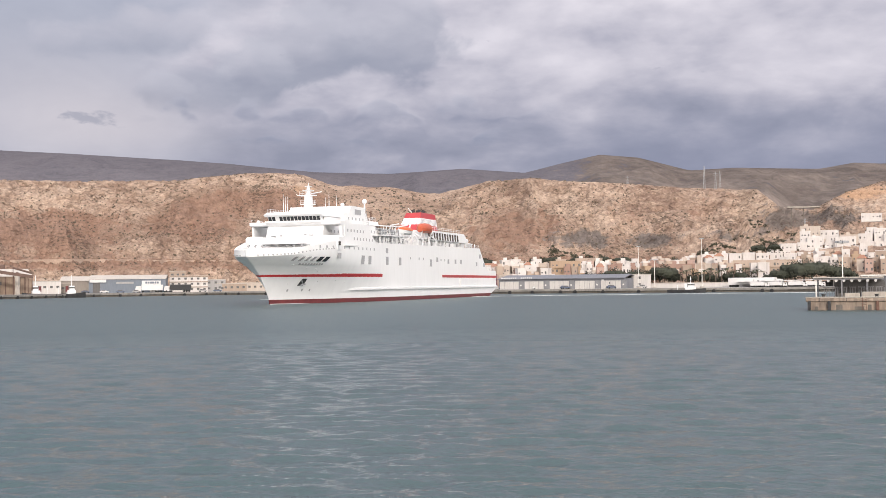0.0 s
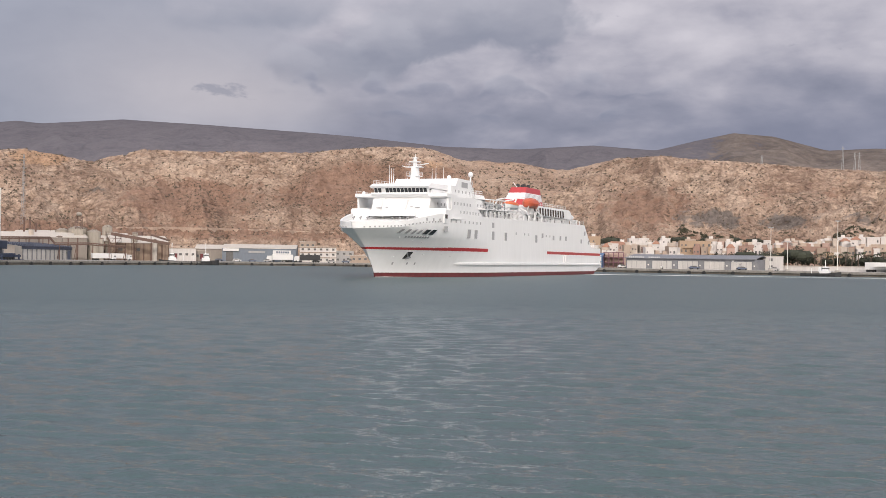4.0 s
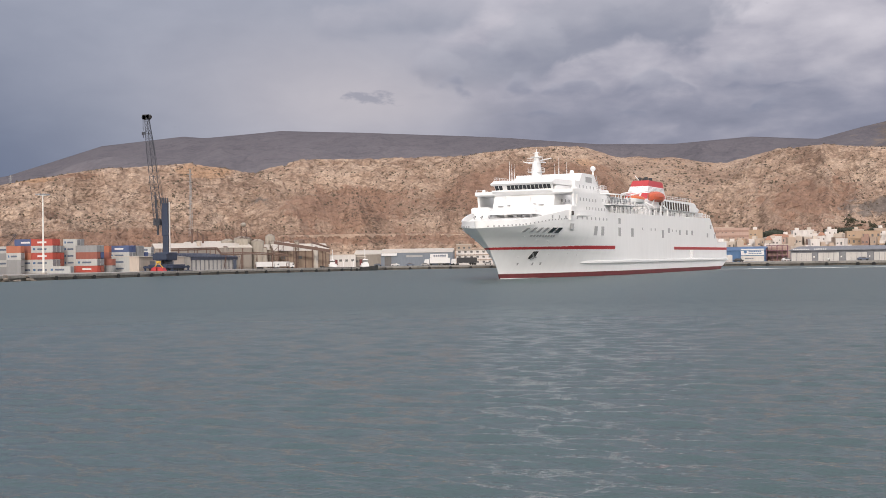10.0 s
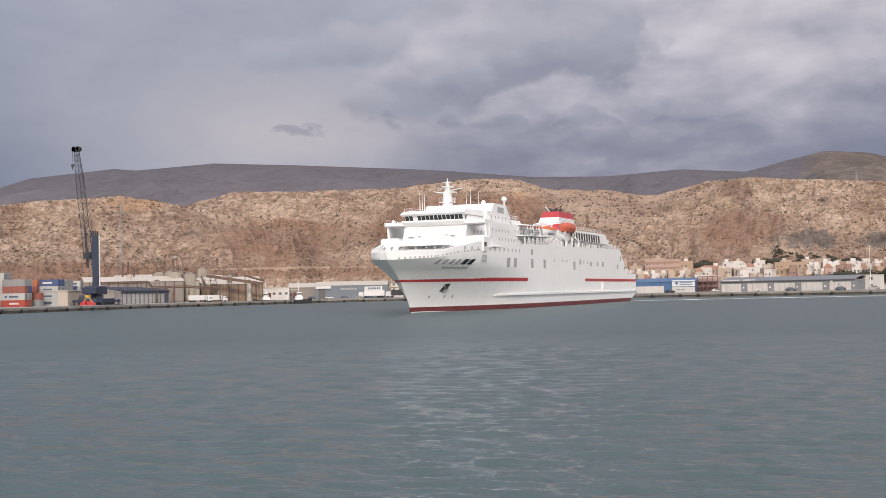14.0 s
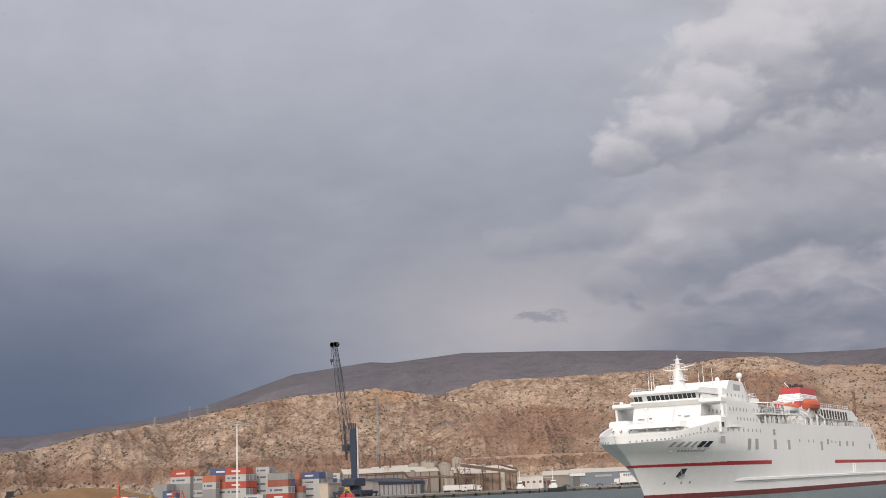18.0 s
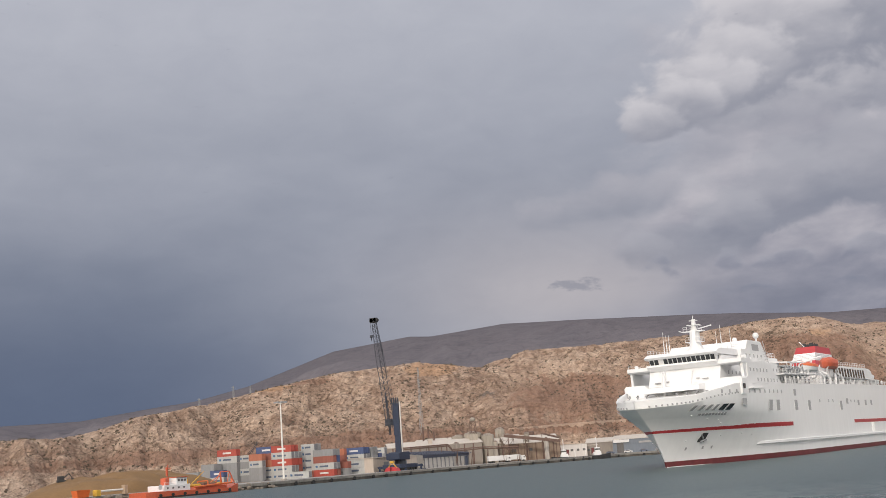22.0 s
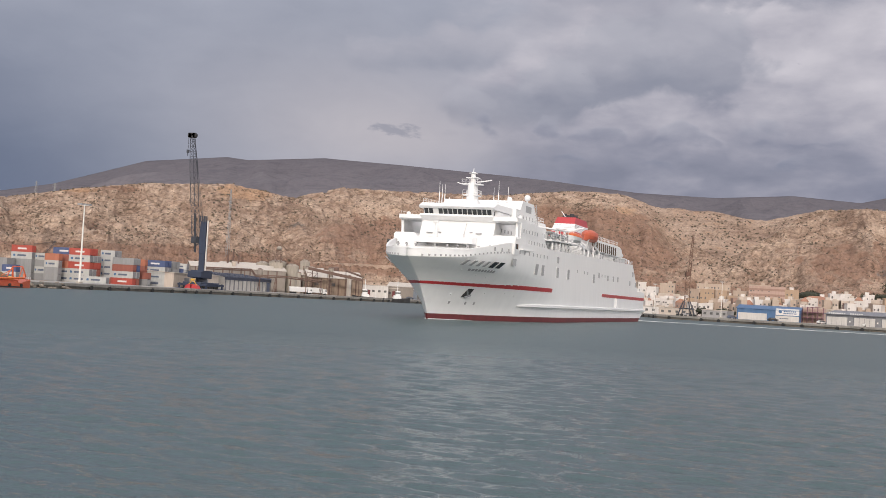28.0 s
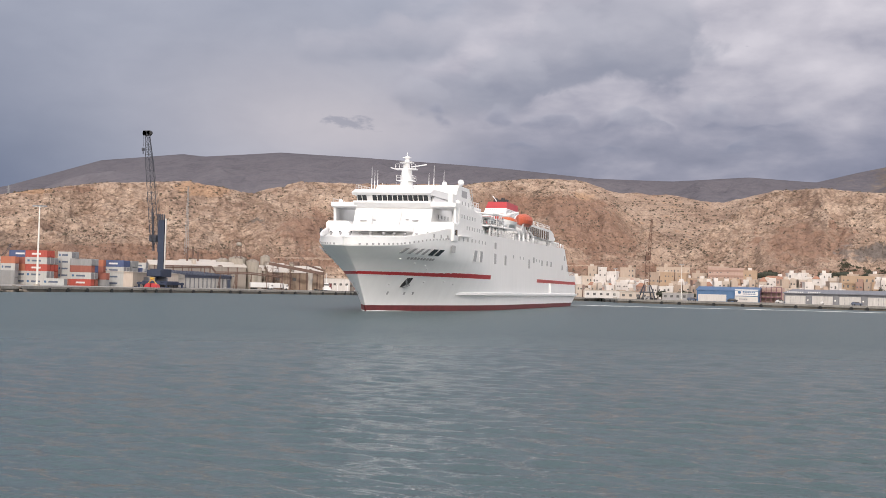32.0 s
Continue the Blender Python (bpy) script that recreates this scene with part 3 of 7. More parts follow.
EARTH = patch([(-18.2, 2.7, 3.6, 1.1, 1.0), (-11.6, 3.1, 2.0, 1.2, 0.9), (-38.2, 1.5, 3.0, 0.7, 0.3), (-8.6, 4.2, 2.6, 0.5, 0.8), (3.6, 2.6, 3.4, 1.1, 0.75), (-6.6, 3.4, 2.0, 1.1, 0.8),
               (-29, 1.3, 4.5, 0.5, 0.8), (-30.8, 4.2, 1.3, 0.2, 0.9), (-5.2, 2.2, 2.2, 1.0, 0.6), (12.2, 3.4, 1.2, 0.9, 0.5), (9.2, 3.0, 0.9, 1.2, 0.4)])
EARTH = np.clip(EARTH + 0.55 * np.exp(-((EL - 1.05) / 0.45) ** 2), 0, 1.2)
# dark rock and scrub, plus ravine and hollow shade put into the colour
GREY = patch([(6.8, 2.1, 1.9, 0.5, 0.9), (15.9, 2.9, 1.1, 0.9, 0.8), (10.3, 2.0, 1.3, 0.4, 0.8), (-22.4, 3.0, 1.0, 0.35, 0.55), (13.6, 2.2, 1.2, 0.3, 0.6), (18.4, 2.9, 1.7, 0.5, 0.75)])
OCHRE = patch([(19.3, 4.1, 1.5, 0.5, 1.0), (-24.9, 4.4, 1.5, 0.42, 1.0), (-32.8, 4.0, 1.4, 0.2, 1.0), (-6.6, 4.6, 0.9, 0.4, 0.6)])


def cells(x, y, seed):
    """Random level of the nearest of scattered points."""
    ix, iy = np.floor(x), np.floor(y)
    best, level = np.full(x.shape, 9.0), np.zeros(x.shape)
    for dx in (-1, 0, 1):
        for dy in (-1, 0, 1):
            cx, cy = ix + dx, iy + dy
            d2 = (cx + hash2(cx, cy, seed) - x) ** 2 + (cy + hash2(cx, cy, seed + 1) - y) ** 2
            level = np.where(d2 < best, hash2(cx, cy, seed + 2), level)
            best = np.minimum(best, d2)
    return level


bare = np.clip(D / 1000, 0.45, 1) ** 1.3 * np.clip(k * 6, 0, 1) * np.clip(1.15 - EARTH - OCHRE, 0.12, 1) * np.clip((fbm(ARC / 60, Z / 30, 3, 140) - 0.33) * 4, 0.25, 1)
wx1, wy1 = fbm(X / 12, Y / 12, 3, 150), fbm(X / 12, Y / 12, 3, 160)
Z += bare * ((cells(ARC / 13 + 1.2 * wx1, D / 34 + 1.2 * wy1, 170) - 0.5) * 4.6 + (cells(ARC / 5.5 + 1.2 * wx1, D / 14 + 1.2 * wy1, 180) - 0.5) * 2.3)
limit = EYE[2] + D * np.tan(np.radians(skyline(FRONT, A))) + (fbm(X / 9, Y / 9, 2, 55) - 0.5) * 2
Z = np.where(k > 0, np.minimum(Z, limit), Z)
Z = np.where(S > 1, base + (limit - base) * 0.98 - (S - 1) * top * 1.2, Z)
Z = np.where(k <= 0, base - 0.02, np.maximum(Z, base))
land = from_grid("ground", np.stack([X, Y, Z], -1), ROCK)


def ground_tones(ob, lie, earth, grey, ochre):
    """Where each ground tone lies, for the hillside's material; the grey includes shadowed hollows."""
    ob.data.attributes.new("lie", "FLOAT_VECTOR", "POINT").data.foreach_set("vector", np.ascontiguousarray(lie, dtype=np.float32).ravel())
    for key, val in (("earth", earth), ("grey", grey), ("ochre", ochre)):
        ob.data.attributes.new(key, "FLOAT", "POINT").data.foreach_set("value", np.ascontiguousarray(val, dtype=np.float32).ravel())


ground_tones(land, np.stack([ARC, (Z + D * 0.22) * 1000 / crest, 0 * Z], -1), EARTH, GREY, OCHRE)
tagged(land, "bare tan and ochre limestone hillside with gullies and scrub", "hillside", kind="structure")


# a road cut along the hillside, held by a low pale wall
rings = []
for c in range(int(np.argmin(np.abs(az + 21.5))), int(np.argmin(np.abs(az + 5.5))), 5):
    up = np.degrees(np.arctan2(Z[:, c] - EYE[2], D[:, c]))
    r0 = int(np.argmax(up > 1.25))
    z0 = float(np.interp(D[r0, c], D[:, c], Z[:, c]))
    d0 = D[r0, c] - 1.0
    u0 = np.array([math.sin(radians(az[c])), math.cos(radians(az[c]))])
    zt = EYE[2] + d0 * math.tan(radians(1.25 + 0.04 * math.sin(c * 0.021)))
    rings.append([(*(u0 * (d0 + o)), h) for o, h in ((0, zt - 2.5), (0, zt + 0.75), (1.2, zt + 0.8), (1.2, zt - 2.5))])
tagged(part("retaining_wall", loft(B(), rings), mat("dusty_road_wall", (0.40, 0.30, 0.235), 0.9, vary=0.3, scale=0.3, bump=0.05)), "low dusty wall of the road along the hillside", "road", kind="structure")


def ground_z(x, y):
    """Height of the land under a place."""
    a, d = math.degrees(math.atan2(x, y)), math.hypot(x, y)
    i = int(np.argmin(np.abs(az - a)))
    return float(np.interp(d, D[:, i], Z[:, i]))


# tableland behind the gap
az3 = np.linspace(-12, 6, 260)
A3, K3 = np.meshgrid(az3, np.linspace(0, 1.2, 90))
D3 = 1120 + 480 * K3
X3, Y3 = D3 * np.sin(np.radians(A3)), D3 * np.cos(np.radians(A3))
e3 = 1.6 + (skyline(NEAR, A3) - 1.6) * np.clip(K3, 0, 1) ** 0.75
Z3 = EYE[2] + D3 * np.tan(np.radians(e3)) + (fbm(X3 / 30, Y3 / 30, 5, 61) - 0.62) * 9 - np.clip(K3 - 1, 0, 1) * 300
back = from_grid("hill_behind", np.stack([X3, Y3, Z3], -1), ROCK)
ground_tones(back, np.stack([np.radians(A3) * D3, Z3 + D3 * 0.22, 0 * Z3], -1), 0 * Z3 + 0.3, 0 * Z3, 0 * Z3 + 0.36)
tagged(back, "pale stony tableland dotted with low bushes", "hillside", kind="structure")

az2 = np.linspace(-62, 40, 520)
A2, K2 = np.meshgrid(az2, np.linspace(0, 1.2, 90))
D2 = 1900 + 2100 * K2
X2, Y2 = D2 * np.sin(np.radians(A2)), D2 * np.cos(np.radians(A2))
cap = EYE[2] + D2 * np.tan(np.radians(skyline(FAR, A2)))
Z2 = (EYE[2] + 4000 * np.tan(np.radians(skyline(FAR, A2)))) * (0.22 + 0.78 * np.clip(K2, 0, 1) ** 0.85)
Z2 += np.clip((1 - K2) * 3, 0, 1) * ((fbm(A2 * 0.35, D2 / 800, 5, 41, True) - 0.68) * 60 + (fbm(X2 / 260, Y2 / 260, 5, 44) - 0.55) * 28)
Z2 = np.minimum(Z2, cap) - np.clip(K2 - 1, 0, 1) * 900
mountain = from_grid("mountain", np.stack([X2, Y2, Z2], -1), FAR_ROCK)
ground_tones(mountain, np.stack([np.radians(A2) * D2, Z2 + D2 * 0.1, 0 * Z2], -1), 0 * Z2 + 0.3, np.interp(A2, [-62, 4, 8, 40], [0, 0, 0.75, 0.85]), 0 * Z2)
tagged(mountain, "scrub-covered mountain range, cloud shadow and haze in its colour", "mountain", kind="structure")

# low scrub on the slopes; some stands in for dark marks under overhangs
random.seed(5)
verts, faces = [], []
for i in range(15500):
    if i < 14400:
        a = random.uniform(-50, 26)
        d = random.uniform(0, 1) ** 0.7
        c = int(np.argmin(np.abs(az - a)))
        row = 28 + int(d * 200)
        if vnoise(np.array(a * 0.5), np.array(row / 30.0), 8) < random.uniform(0.2, 0.8):
            continue
        p = Vector((X[row, c], Y[row, c], Z[row, c]))
        r = random.uniform(0.3, 0.8) * (1 if random.random() < 0.9 else 1.6)
    else:
        row, c = random.randrange(5, 70), random.randrange(5, 250)
        p = Vector((X3[row, c], Y3[row, c], Z3[row, c]))
        r = random.uniform(0.6, 1.7)
    b = len(verts)
    for j in range(5):
        t = 2 * math.pi * j / 5 + random.random()
        verts.append((p.x + r * random.uniform(0.7, 1.3) * math.cos(t), p.y + r * random.uniform(0.7, 1.3) * math.sin(t), p.z - 0.3))
    for j in range(5):
        t = 2 * math.pi * j / 5 + random.random()
        verts.append((p.x + r * 0.7 * math.cos(t), p.y + r * 0.7 * math.sin(t), p.z + r * random.uniform(0.6, 1.1)))
    for j in range(5):
        q = (j + 1) % 5
        faces.append((b + j, b + q, b + 5 + q, b + 5 + j))
    faces.append((b + 9, b + 8, b + 7, b + 6, b + 5)[::-1])
SCRUB = mat("dry_scrub", (0.095, 0.074, 0.052), 0.9, vary=0.4, scale=0.5)
me = bpy.data.meshes.new("scrub")
me.from_pydata(verts, [], faces)
me.materials.append(SCRUB)
tagged(new("scrub", me), "low dark bushes, some standing in for overhang shade on the hillside", "scrub", kind="stuff")

# quay: a dark wall down into the water, with stain and undercut shadow both in its colour, a paler coping that stands
# proud of it, and the paved apron behind
def along_edge(offsets, drop=0.0):
    rings = []
    for (x, y) in EDGE:
        d = math.hypot(x, y)
        rings.append([(x + x / d * o, y + y / d * o, z) for o, z in offsets])
    return loft(B(), rings)


QUAY_DARK = mat("stained_shaded_concrete", (0.13, 0.115, 0.10), 0.9, vary=0.5, scale=0.6, bump=0.05, streak=True)
quay = part("quay_wall", along_edge([(0.7, -2), (0.7, LAND - 0.8), (8, LAND - 0.8), (8, -2)]), QUAY_DARK)
tagged(quay, "tide-stained concrete quay wall, undercut shadow in its dark colour", "quay", kind="structure")
coping = part("quay_coping", along_edge([(0.0, LAND - 0.85), (0.0, LAND), (9, LAND + 0.02), (9, LAND - 0.85)]), mat("quay_concrete", (0.23, 0.215, 0.195), 0.9, vary=0.35, scale=0.6, bump=0.03, streak=True))
tagged(coping, "worn pale concrete coping of the quay", "quay", kind="structure")
apron = part("pavement", along_edge([(8.9, LAND - 0.3), (8.9, LAND + 0.03), (75, LAND + 0.05), (75, LAND - 0.3)]), APRON)
tagged(apron, "grey paved quay apron", "pavement", kind="structure")

# the mole that the view is taken from
mole = part("mole", box(B(), -70, 70, -16, 1.0, -3, 3.3, 0.1), CONCRETE)
tagged(mole, "plain concrete mole at the harbour mouth", "mole", kind="structure")

# ---------------------------------------------------------------- the ferry, x forward from the stern, y to port, z from the waterline
def deck_edge(x):
    """Height of the hull's upper edge."""
    return float(np.interp(x, [-4, 19, 150, 157, 165, 175], [17.2, 17.1, 15.5, 14.4, 13.1, 12.7]))


def knuckle(x):
    """Height at which the flare turns upright into the bulwark."""
    return float(np.interp(x, [-4, 140, 150, 157, 165, 175], [12.0, 13.2, 13.4, 12.9, 11.8, 11.2]))


def stem_x(z):
    return float(np.interp(z, [-3, 0, 2, 7.5, 11.2, 14], [160.5, 161.3, 162.2, 167.2, 173.2, 174.2]))


def aft_x(z):
    return float(np.interp(z, [-3, 0.4, 2.4, 9.3, 9.36, 17.2, 20], [12, 8, -3, -3, 10, 20, 20]))


def half_beam(x, z):
    u = min(1.0, max(0.0, z / 11.5)) ** 1.75
    s0, p, q = 106 + 19 * u, 1.75 + 0.85 * u, 1.0 - 0.37 * u
    s = (x - s0) / (stem_x(z) - s0)
    y = 13.2 if s <= 0 else 13.2 * max(0.0, 1 - min(1, s) ** p) ** q
    return max(y, 0.04)


def hull_strip(z0, z1, x0, x1, off, side, n=40):
    """A thin band of plating that follows the hull."""
    rings = []
    for i in range(n + 1):
        g = i / n
        g = 1 - (1 - g) ** 1.6
        ring = []
        for z in (z0, z1):
            a, b = max(x0, aft_x(z)), min(x1, stem_x(z) - 0.02)
            x = a + (b - a) * g
            y = half_beam(x, z)
            ring += [(x + off * (x > 150), side * (y + off), z)]
        rings.append(ring + [(p[0], p[1] - side * (off + 0.15), p[2]) for p in reversed(ring)])
    return loft(B(), rings)


def hull_frame(x, z, side):
    """A pose on the plating: x along the hull, y outward, z up the plating."""
    p = lambda a, b: Vector((a, side * half_beam(a, min(b, 11.5) if b > 11.5 else b), b))
    t = (p(x + 0.6, z) - p(x - 0.6, z)).normalized()
    u = (p(x, z + 0.5) - p(x, z - 0.5)).normalized()
    n = t.cross(u).normalized() * (-side)
    u = n.cross(t) * (1 if n.cross(t).z > 0 else -1)
    c = p(x, z)
    return Matrix(((t.x, n.x, u.x, c.x), (t.y, n.y, u.y, c.y), (t.z, n.z, u.z, c.z), (0, 0, 0, 1)))


def rail(bm, pts, h=1.1, bars=3, step=2.0, r=0.045):
    for p, q in zip(pts, pts[1:]):
        p, q = Vector(p), Vector(q)
        k = max(1, int((q - p).length / step))
        for i in range(k + 1):
            c = p.lerp(q, i / k)
            tube(bm, c, c + Vector((0, 0, h)), r, n=4)
        for j in range(bars):
            z = Vector((0, 0, h * (j + 1) / bars))
            tube(bm, p + z, q + z, r, n=4)
    return bm


def shared(name, me, m, parent, label=""):
    ob = new(name, me)
    ob.matrix_world = m
    ob.parent = parent
    if label:
        ob["label"] = label
    return ob


def mesh_of(name, bm, material):
    me = bpy.data.meshes.new(name)
    bmesh.ops.recalc_face_normals(bm, faces=bm.faces)
    bm.to_mesh(me)
    bm.free()
    me.materials.append(material)
    return me


def lifeboat(bm_top, bm_hull, x0, x1, y, z, covered):
    """Pointed boat: hull below, rounded cover above."""
    n, L = 12, x1 - x0
    hull, top = [], []
    for i in range(n + 1):
        g = i / n
        w = 1.8 * (1 - abs(2 * g - 1) ** 2.6) + 0.05
        x = x0 + L * g
        sheer = 0.35 * abs(2 * g - 1) ** 2
        hull.append([(x, y + w, z + 1.15 + sheer), (x, y + w * 0.85, z + 0.4), (x, y + w * 0.25, z), (x, y - w * 0.25, z), (x, y - w * 0.85, z + 0.4), (x, y - w, z + 1.15 + sheer)])
        hgt = (1.6 if covered else 1.0) * (1 - abs(2 * g - 1) ** 3) + 0.05
        top.append([(x, y + w * 1.03, z + 1.13 + sheer), (x, y + w * 0.9, z + 1.15 + sheer + hgt * 0.6), (x, y + w * 0.4, z + 1.15 + sheer + hgt), (x, y - w * 0.4, z + 1.15 + sheer + hgt), (x, y - w * 0.9, z + 1.15 + sheer + hgt * 0.6), (x, y - w * 1.03, z + 1.13 + sheer)])
    loft(bm_hull, hull), loft(bm_top, top)


def ferry():
    f = empty("ferry", Matrix(), "white car ferry with red stripe, red funnel and orange lifeboats", "ferry")
    # hull
    n = 46
    levels = [(-3, 0), (0.0, 0), (1.4, 0), (3, 0), (5, 0), (7, 0), (9.3, 0), (9.36, 0), (10.5, 0)]
    gs = [1 - (1 - i / n) ** 1.9 for i in range(n + 1)]
    rings = []
    for lv in range(len(levels) + 2):
        port = []
        for g in gs:
            if lv < len(levels):
                z = levels[lv][0]
                zc = z
            else:
                zc = 12.0 if lv == len(levels) else 14.0
                z = None
            a, b = aft_x(zc), stem_x(zc)
            x = a + (b - a) * g
            if z is None:
                z = knuckle(x) if lv == len(levels) else deck_edge(x)
                a = aft_x(z)
                x = a + (stem_x(zc) - a) * g
            port.append((x, half_beam(x, min(z, 11.5)), z))
        rings.append(port + [(p[0], -p[1], p[2]) for p in reversed(port)])
    bm = loft(B(), rings, cap=False)
    hull = part("hull", bm, WHITE, f)
    hull.data.polygons.foreach_set("use_smooth", [True] * len(hull.data.polygons))
    hull.data.set_sharp_from_angle(angle=radians(28))
    vs = hull.data.vertices
    for e in hull.data.edges:            # the stem is rounded plate, not a ridge
        if all(vs[i].co.x > 156 and abs(vs[i].co.y) < 4 and vs[i].co.z < 11 for i in e.vertices):
            e.use_edge_sharp = False
    for side in (1, -1):
        part("boot_topping", hull_strip(-1.5, 1.15, -4, 170, 0.03, side), BOOT, f, "dark red antifouling paint")
        part("stripe", hull_strip(6.65, 7.5, 119.5, 176, 0.035, side), RED, f, "red painted stripe")
        part("stripe", hull_strip(6.65, 7.5, -4, 64.7, 0.035, side, 12), RED, f, "red painted stripe")
        bm = B()
        loft(bm, [[(x, side * (half_beam(x, 3.4) - 0.1), 3.15), (x, side * (half_beam(x, 3.4) + w), 3.25), (x, side * (half_beam(x, 3.4) + w), 3.75), (x, side * (half_beam(x, 3.4) - 0.1), 3.95)]
                  for x, w in ((-3, 0.55), (60, 0.55), (100, 0.55), (104, 0.55), (108, 0.55), (112, 0.55), (116, 0.55), (120, 0.55), (124, 0.55), (128, 0.5), (133, 0.4), (135.5, 0.05))])
        part("fender", bm, DECKWHITE, f)
    # side openings on the port and starboard sides
    tall = mesh_of("louvre_panel", box(B(), -1.0, 1.0, -0.05, 0.05, -1.1, 1.1), LOUVRE)
    short = mesh_of("louvre_panel", box(B(), -0.8, 0.8, -0.05, 0.05, -0.7, 0.7), LOUVRE)
    pane = mesh_of("port_pane", box(B(), -0.3, 0.3, -0.04, 0.04, -0.35, 0.35), LOUVRE)
    tick = mesh_of("scupper", box(B(), -0.22, 0.22, -0.05, 0.05, -0.35, 0.35), LOUVRE)
    frame_mesh = mesh_of("louvre_frame", box(B(), -1.12, 1.12, -0.03, 0.03, -1.22, 1.22), DECKWHITE)
    for side in (1, -1):
        at = lambda x, z, off=0.05: hull_frame(x, z, side) @ Matrix.Translation((0, off, 0))
        for x in (134, 129.3, 116, 105.3, 76.5):
            w = shared("side_vent", tall, at(x, 11.1), f, "grey louvred vent")
            shared("vent_frame", frame_mesh, Matrix(), w).matrix_basis = Matrix.Translation((0, -0.03, 0))
        for x, z in ((116, 13.9), (58, 11.8), (50, 11.9), (43.5, 11.9), (70, 12.2), (147.4, 11.9), (24, 11.4), (19.5, 14.2), (14, 11.2)):
            shared("side_vent", short, at(x, z), f, "grey louvred vent")
        for x in (66, 62, 88, 96, 84):
            shared("port_light", pane, at(x, 12.2), f)
        for i in range(12):
            shared("scupper", tick, at(126 + i * 2.7, 14.0), f)
        # mooring openings under the bulwark
        for i in range(22):
            x = 172.2 - i * 0.9 if i < 9 else 164.2 - (i - 9) * 1.2
            o = shared("fairlead", pane, Matrix.Translation((x, side * (half_beam(x, 11.5) + 0.03), knuckle(x) + 0.3)) @ pose(0, 0, 0, 0, 0, math.degrees(math.atan((half_beam(x + 0.3, 11.5) - half_beam(x - 0.3, 11.5)) / 0.6)) * side), f, "dark mooring slot")
            o.scale = (0.5, 2, 0.45)
        # slanting marks and the painted name, as plain bars
        for i, x in enumerate((163.5, 161.4, 159.4, 157.5, 155.0, 152.7)):
            w = 0.42 if i < 4 else 0.78
            bm = prism(B(), [(-w + 0.45, -0.7), (w + 0.45, -0.7), (w - 0.35, 0.7), (-w - 0.35, 0.7)], -0.05, 0.05)
            part("bow_mark", bm, GLASS if i > 3 else LOUVRE, f, "slanting dark mark").matrix_basis = at(x, 11.0)
        bar = mesh_of("name_bar", box(B(), -0.3, 0.3, -0.03, 0.03, -0.28, 0.28), LOUVRE)
        for i in range(9):
            shared("name_bar", bar, at(160.2 - i * 0.92, 9.75), f)
        bm = prism(B(), [(1.2, -1.0), (-0.7, -1.0), (-1.2, 1.0), (0.4, 1.0)], -0.3, 0.06)
        pocket = part("anchor_pocket", bm, BLACK, f, "dark anchor recess")
        pocket.matrix_basis = at(154.4, 5.4, 0.04 if side > 0 else -0.1)
        bm = B()
        tube(bm, (0.7, 0.15, 0.7), (-0.4, 0.2, -0.7), 0.16)
        tube(bm, (-1.0, 0.2, -0.4), (0.5, 0.2, -0.9), 0.2)
        if side > 0:
            part("anchor", bm, GREYSTEEL, pocket)
        mark = mesh_of("draught_mark", box(B(), -0.22, 0.22, -0.03, 0.03, -0.3, 0.3), LOUVRE)
        for x in (157.5, 153, 150.5):
            shared("draught_mark", mark, at(x, 3.4), f)
        lug = mesh_of("hull_lug", ball(B(), (0, 0, 0), 0.17, 0.7, 8), DECKWHITE)
        for x, z in ((162.0, 9.6), (157.0, 8.9), (153.5, 8.6), (158.5, 5.0), (152, 8.0), (149.5, 5.6), (143, 5.8), (139, 5.4)):
            shared("hull_lug", lug, at(x, z), f)
    # draught tubes beside the aft stripe
    for x in (46, 44):
        part("downpipe", tube(B(), (x, 13.3, 4.0), (x, 13.3, 6.6), 0.18), DECKWHITE, f)

    # forecastle deck, breakwater and the house under the bridge
    bm = B()
    loft(bm, [[(x, half_beam(x, 11.5) - 0.06, deck_edge(x) - 1.2), (x, -half_beam(x, 11.5) + 0.06, deck_edge(x) - 1.2), (x, -half_beam(x, 11.5) + 0.06, deck_edge(x) - 1.35), (x, half_beam(x, 11.5) - 0.06, deck_edge(x) - 1.35)] for x in (144, 150, 157, 163, 168, 172, 173.6)])
    part("foredeck", bm, DECKWHITE, f)
    for side in (1, -1):
        pts = [(x, side * max(half_beam(x, 11.5) - 0.1, 0.0), deck_edge(x)) for x in (134, 142, 150, 155, 160, 164, 167, 170, 172, 173.4, 174.1)]
        bm = loft(B(), [[(x + 0.2 * c, y - side * 0.16 * (1 - abs(c)), z + dz) for c, dz in ((0, -0.14), (1, 0), (0, 0.14), (-1, 0))] if x > 172 else
                        [(x, y + w, z + dz) for w, dz in ((-0.18, -0.1), (0.16, -0.1), (0.16, 0.12), (-0.18, 0.12))] for x, y, z in pts])
        part("bulwark_rail", bm, WHITE, f)
    bm = B()
    prism(bm, [(145, 13.8), (148.5, 13.8), (146, 19.6), (145, 22.0), (120, 22.0), (120, 13.8)], -7.5, 7.5)
    part("front_house", bm, WHITE, f)
    for side in (1, -1):
        # bulkhead that climbs from the foredeck to the wing
        prof = [(12.3, 13.4), (12.4, 16.6), (12.0, 17.0), (8.2, 17.0), (5.4, 14.4), (5.4, 13.4)]
        bm = loft(B(), [[(x, side * y, z) for y, z in prof] for x in (145.2, 148.6)])
        wall = part("wing_bulkhead", bm, WHITE, f)
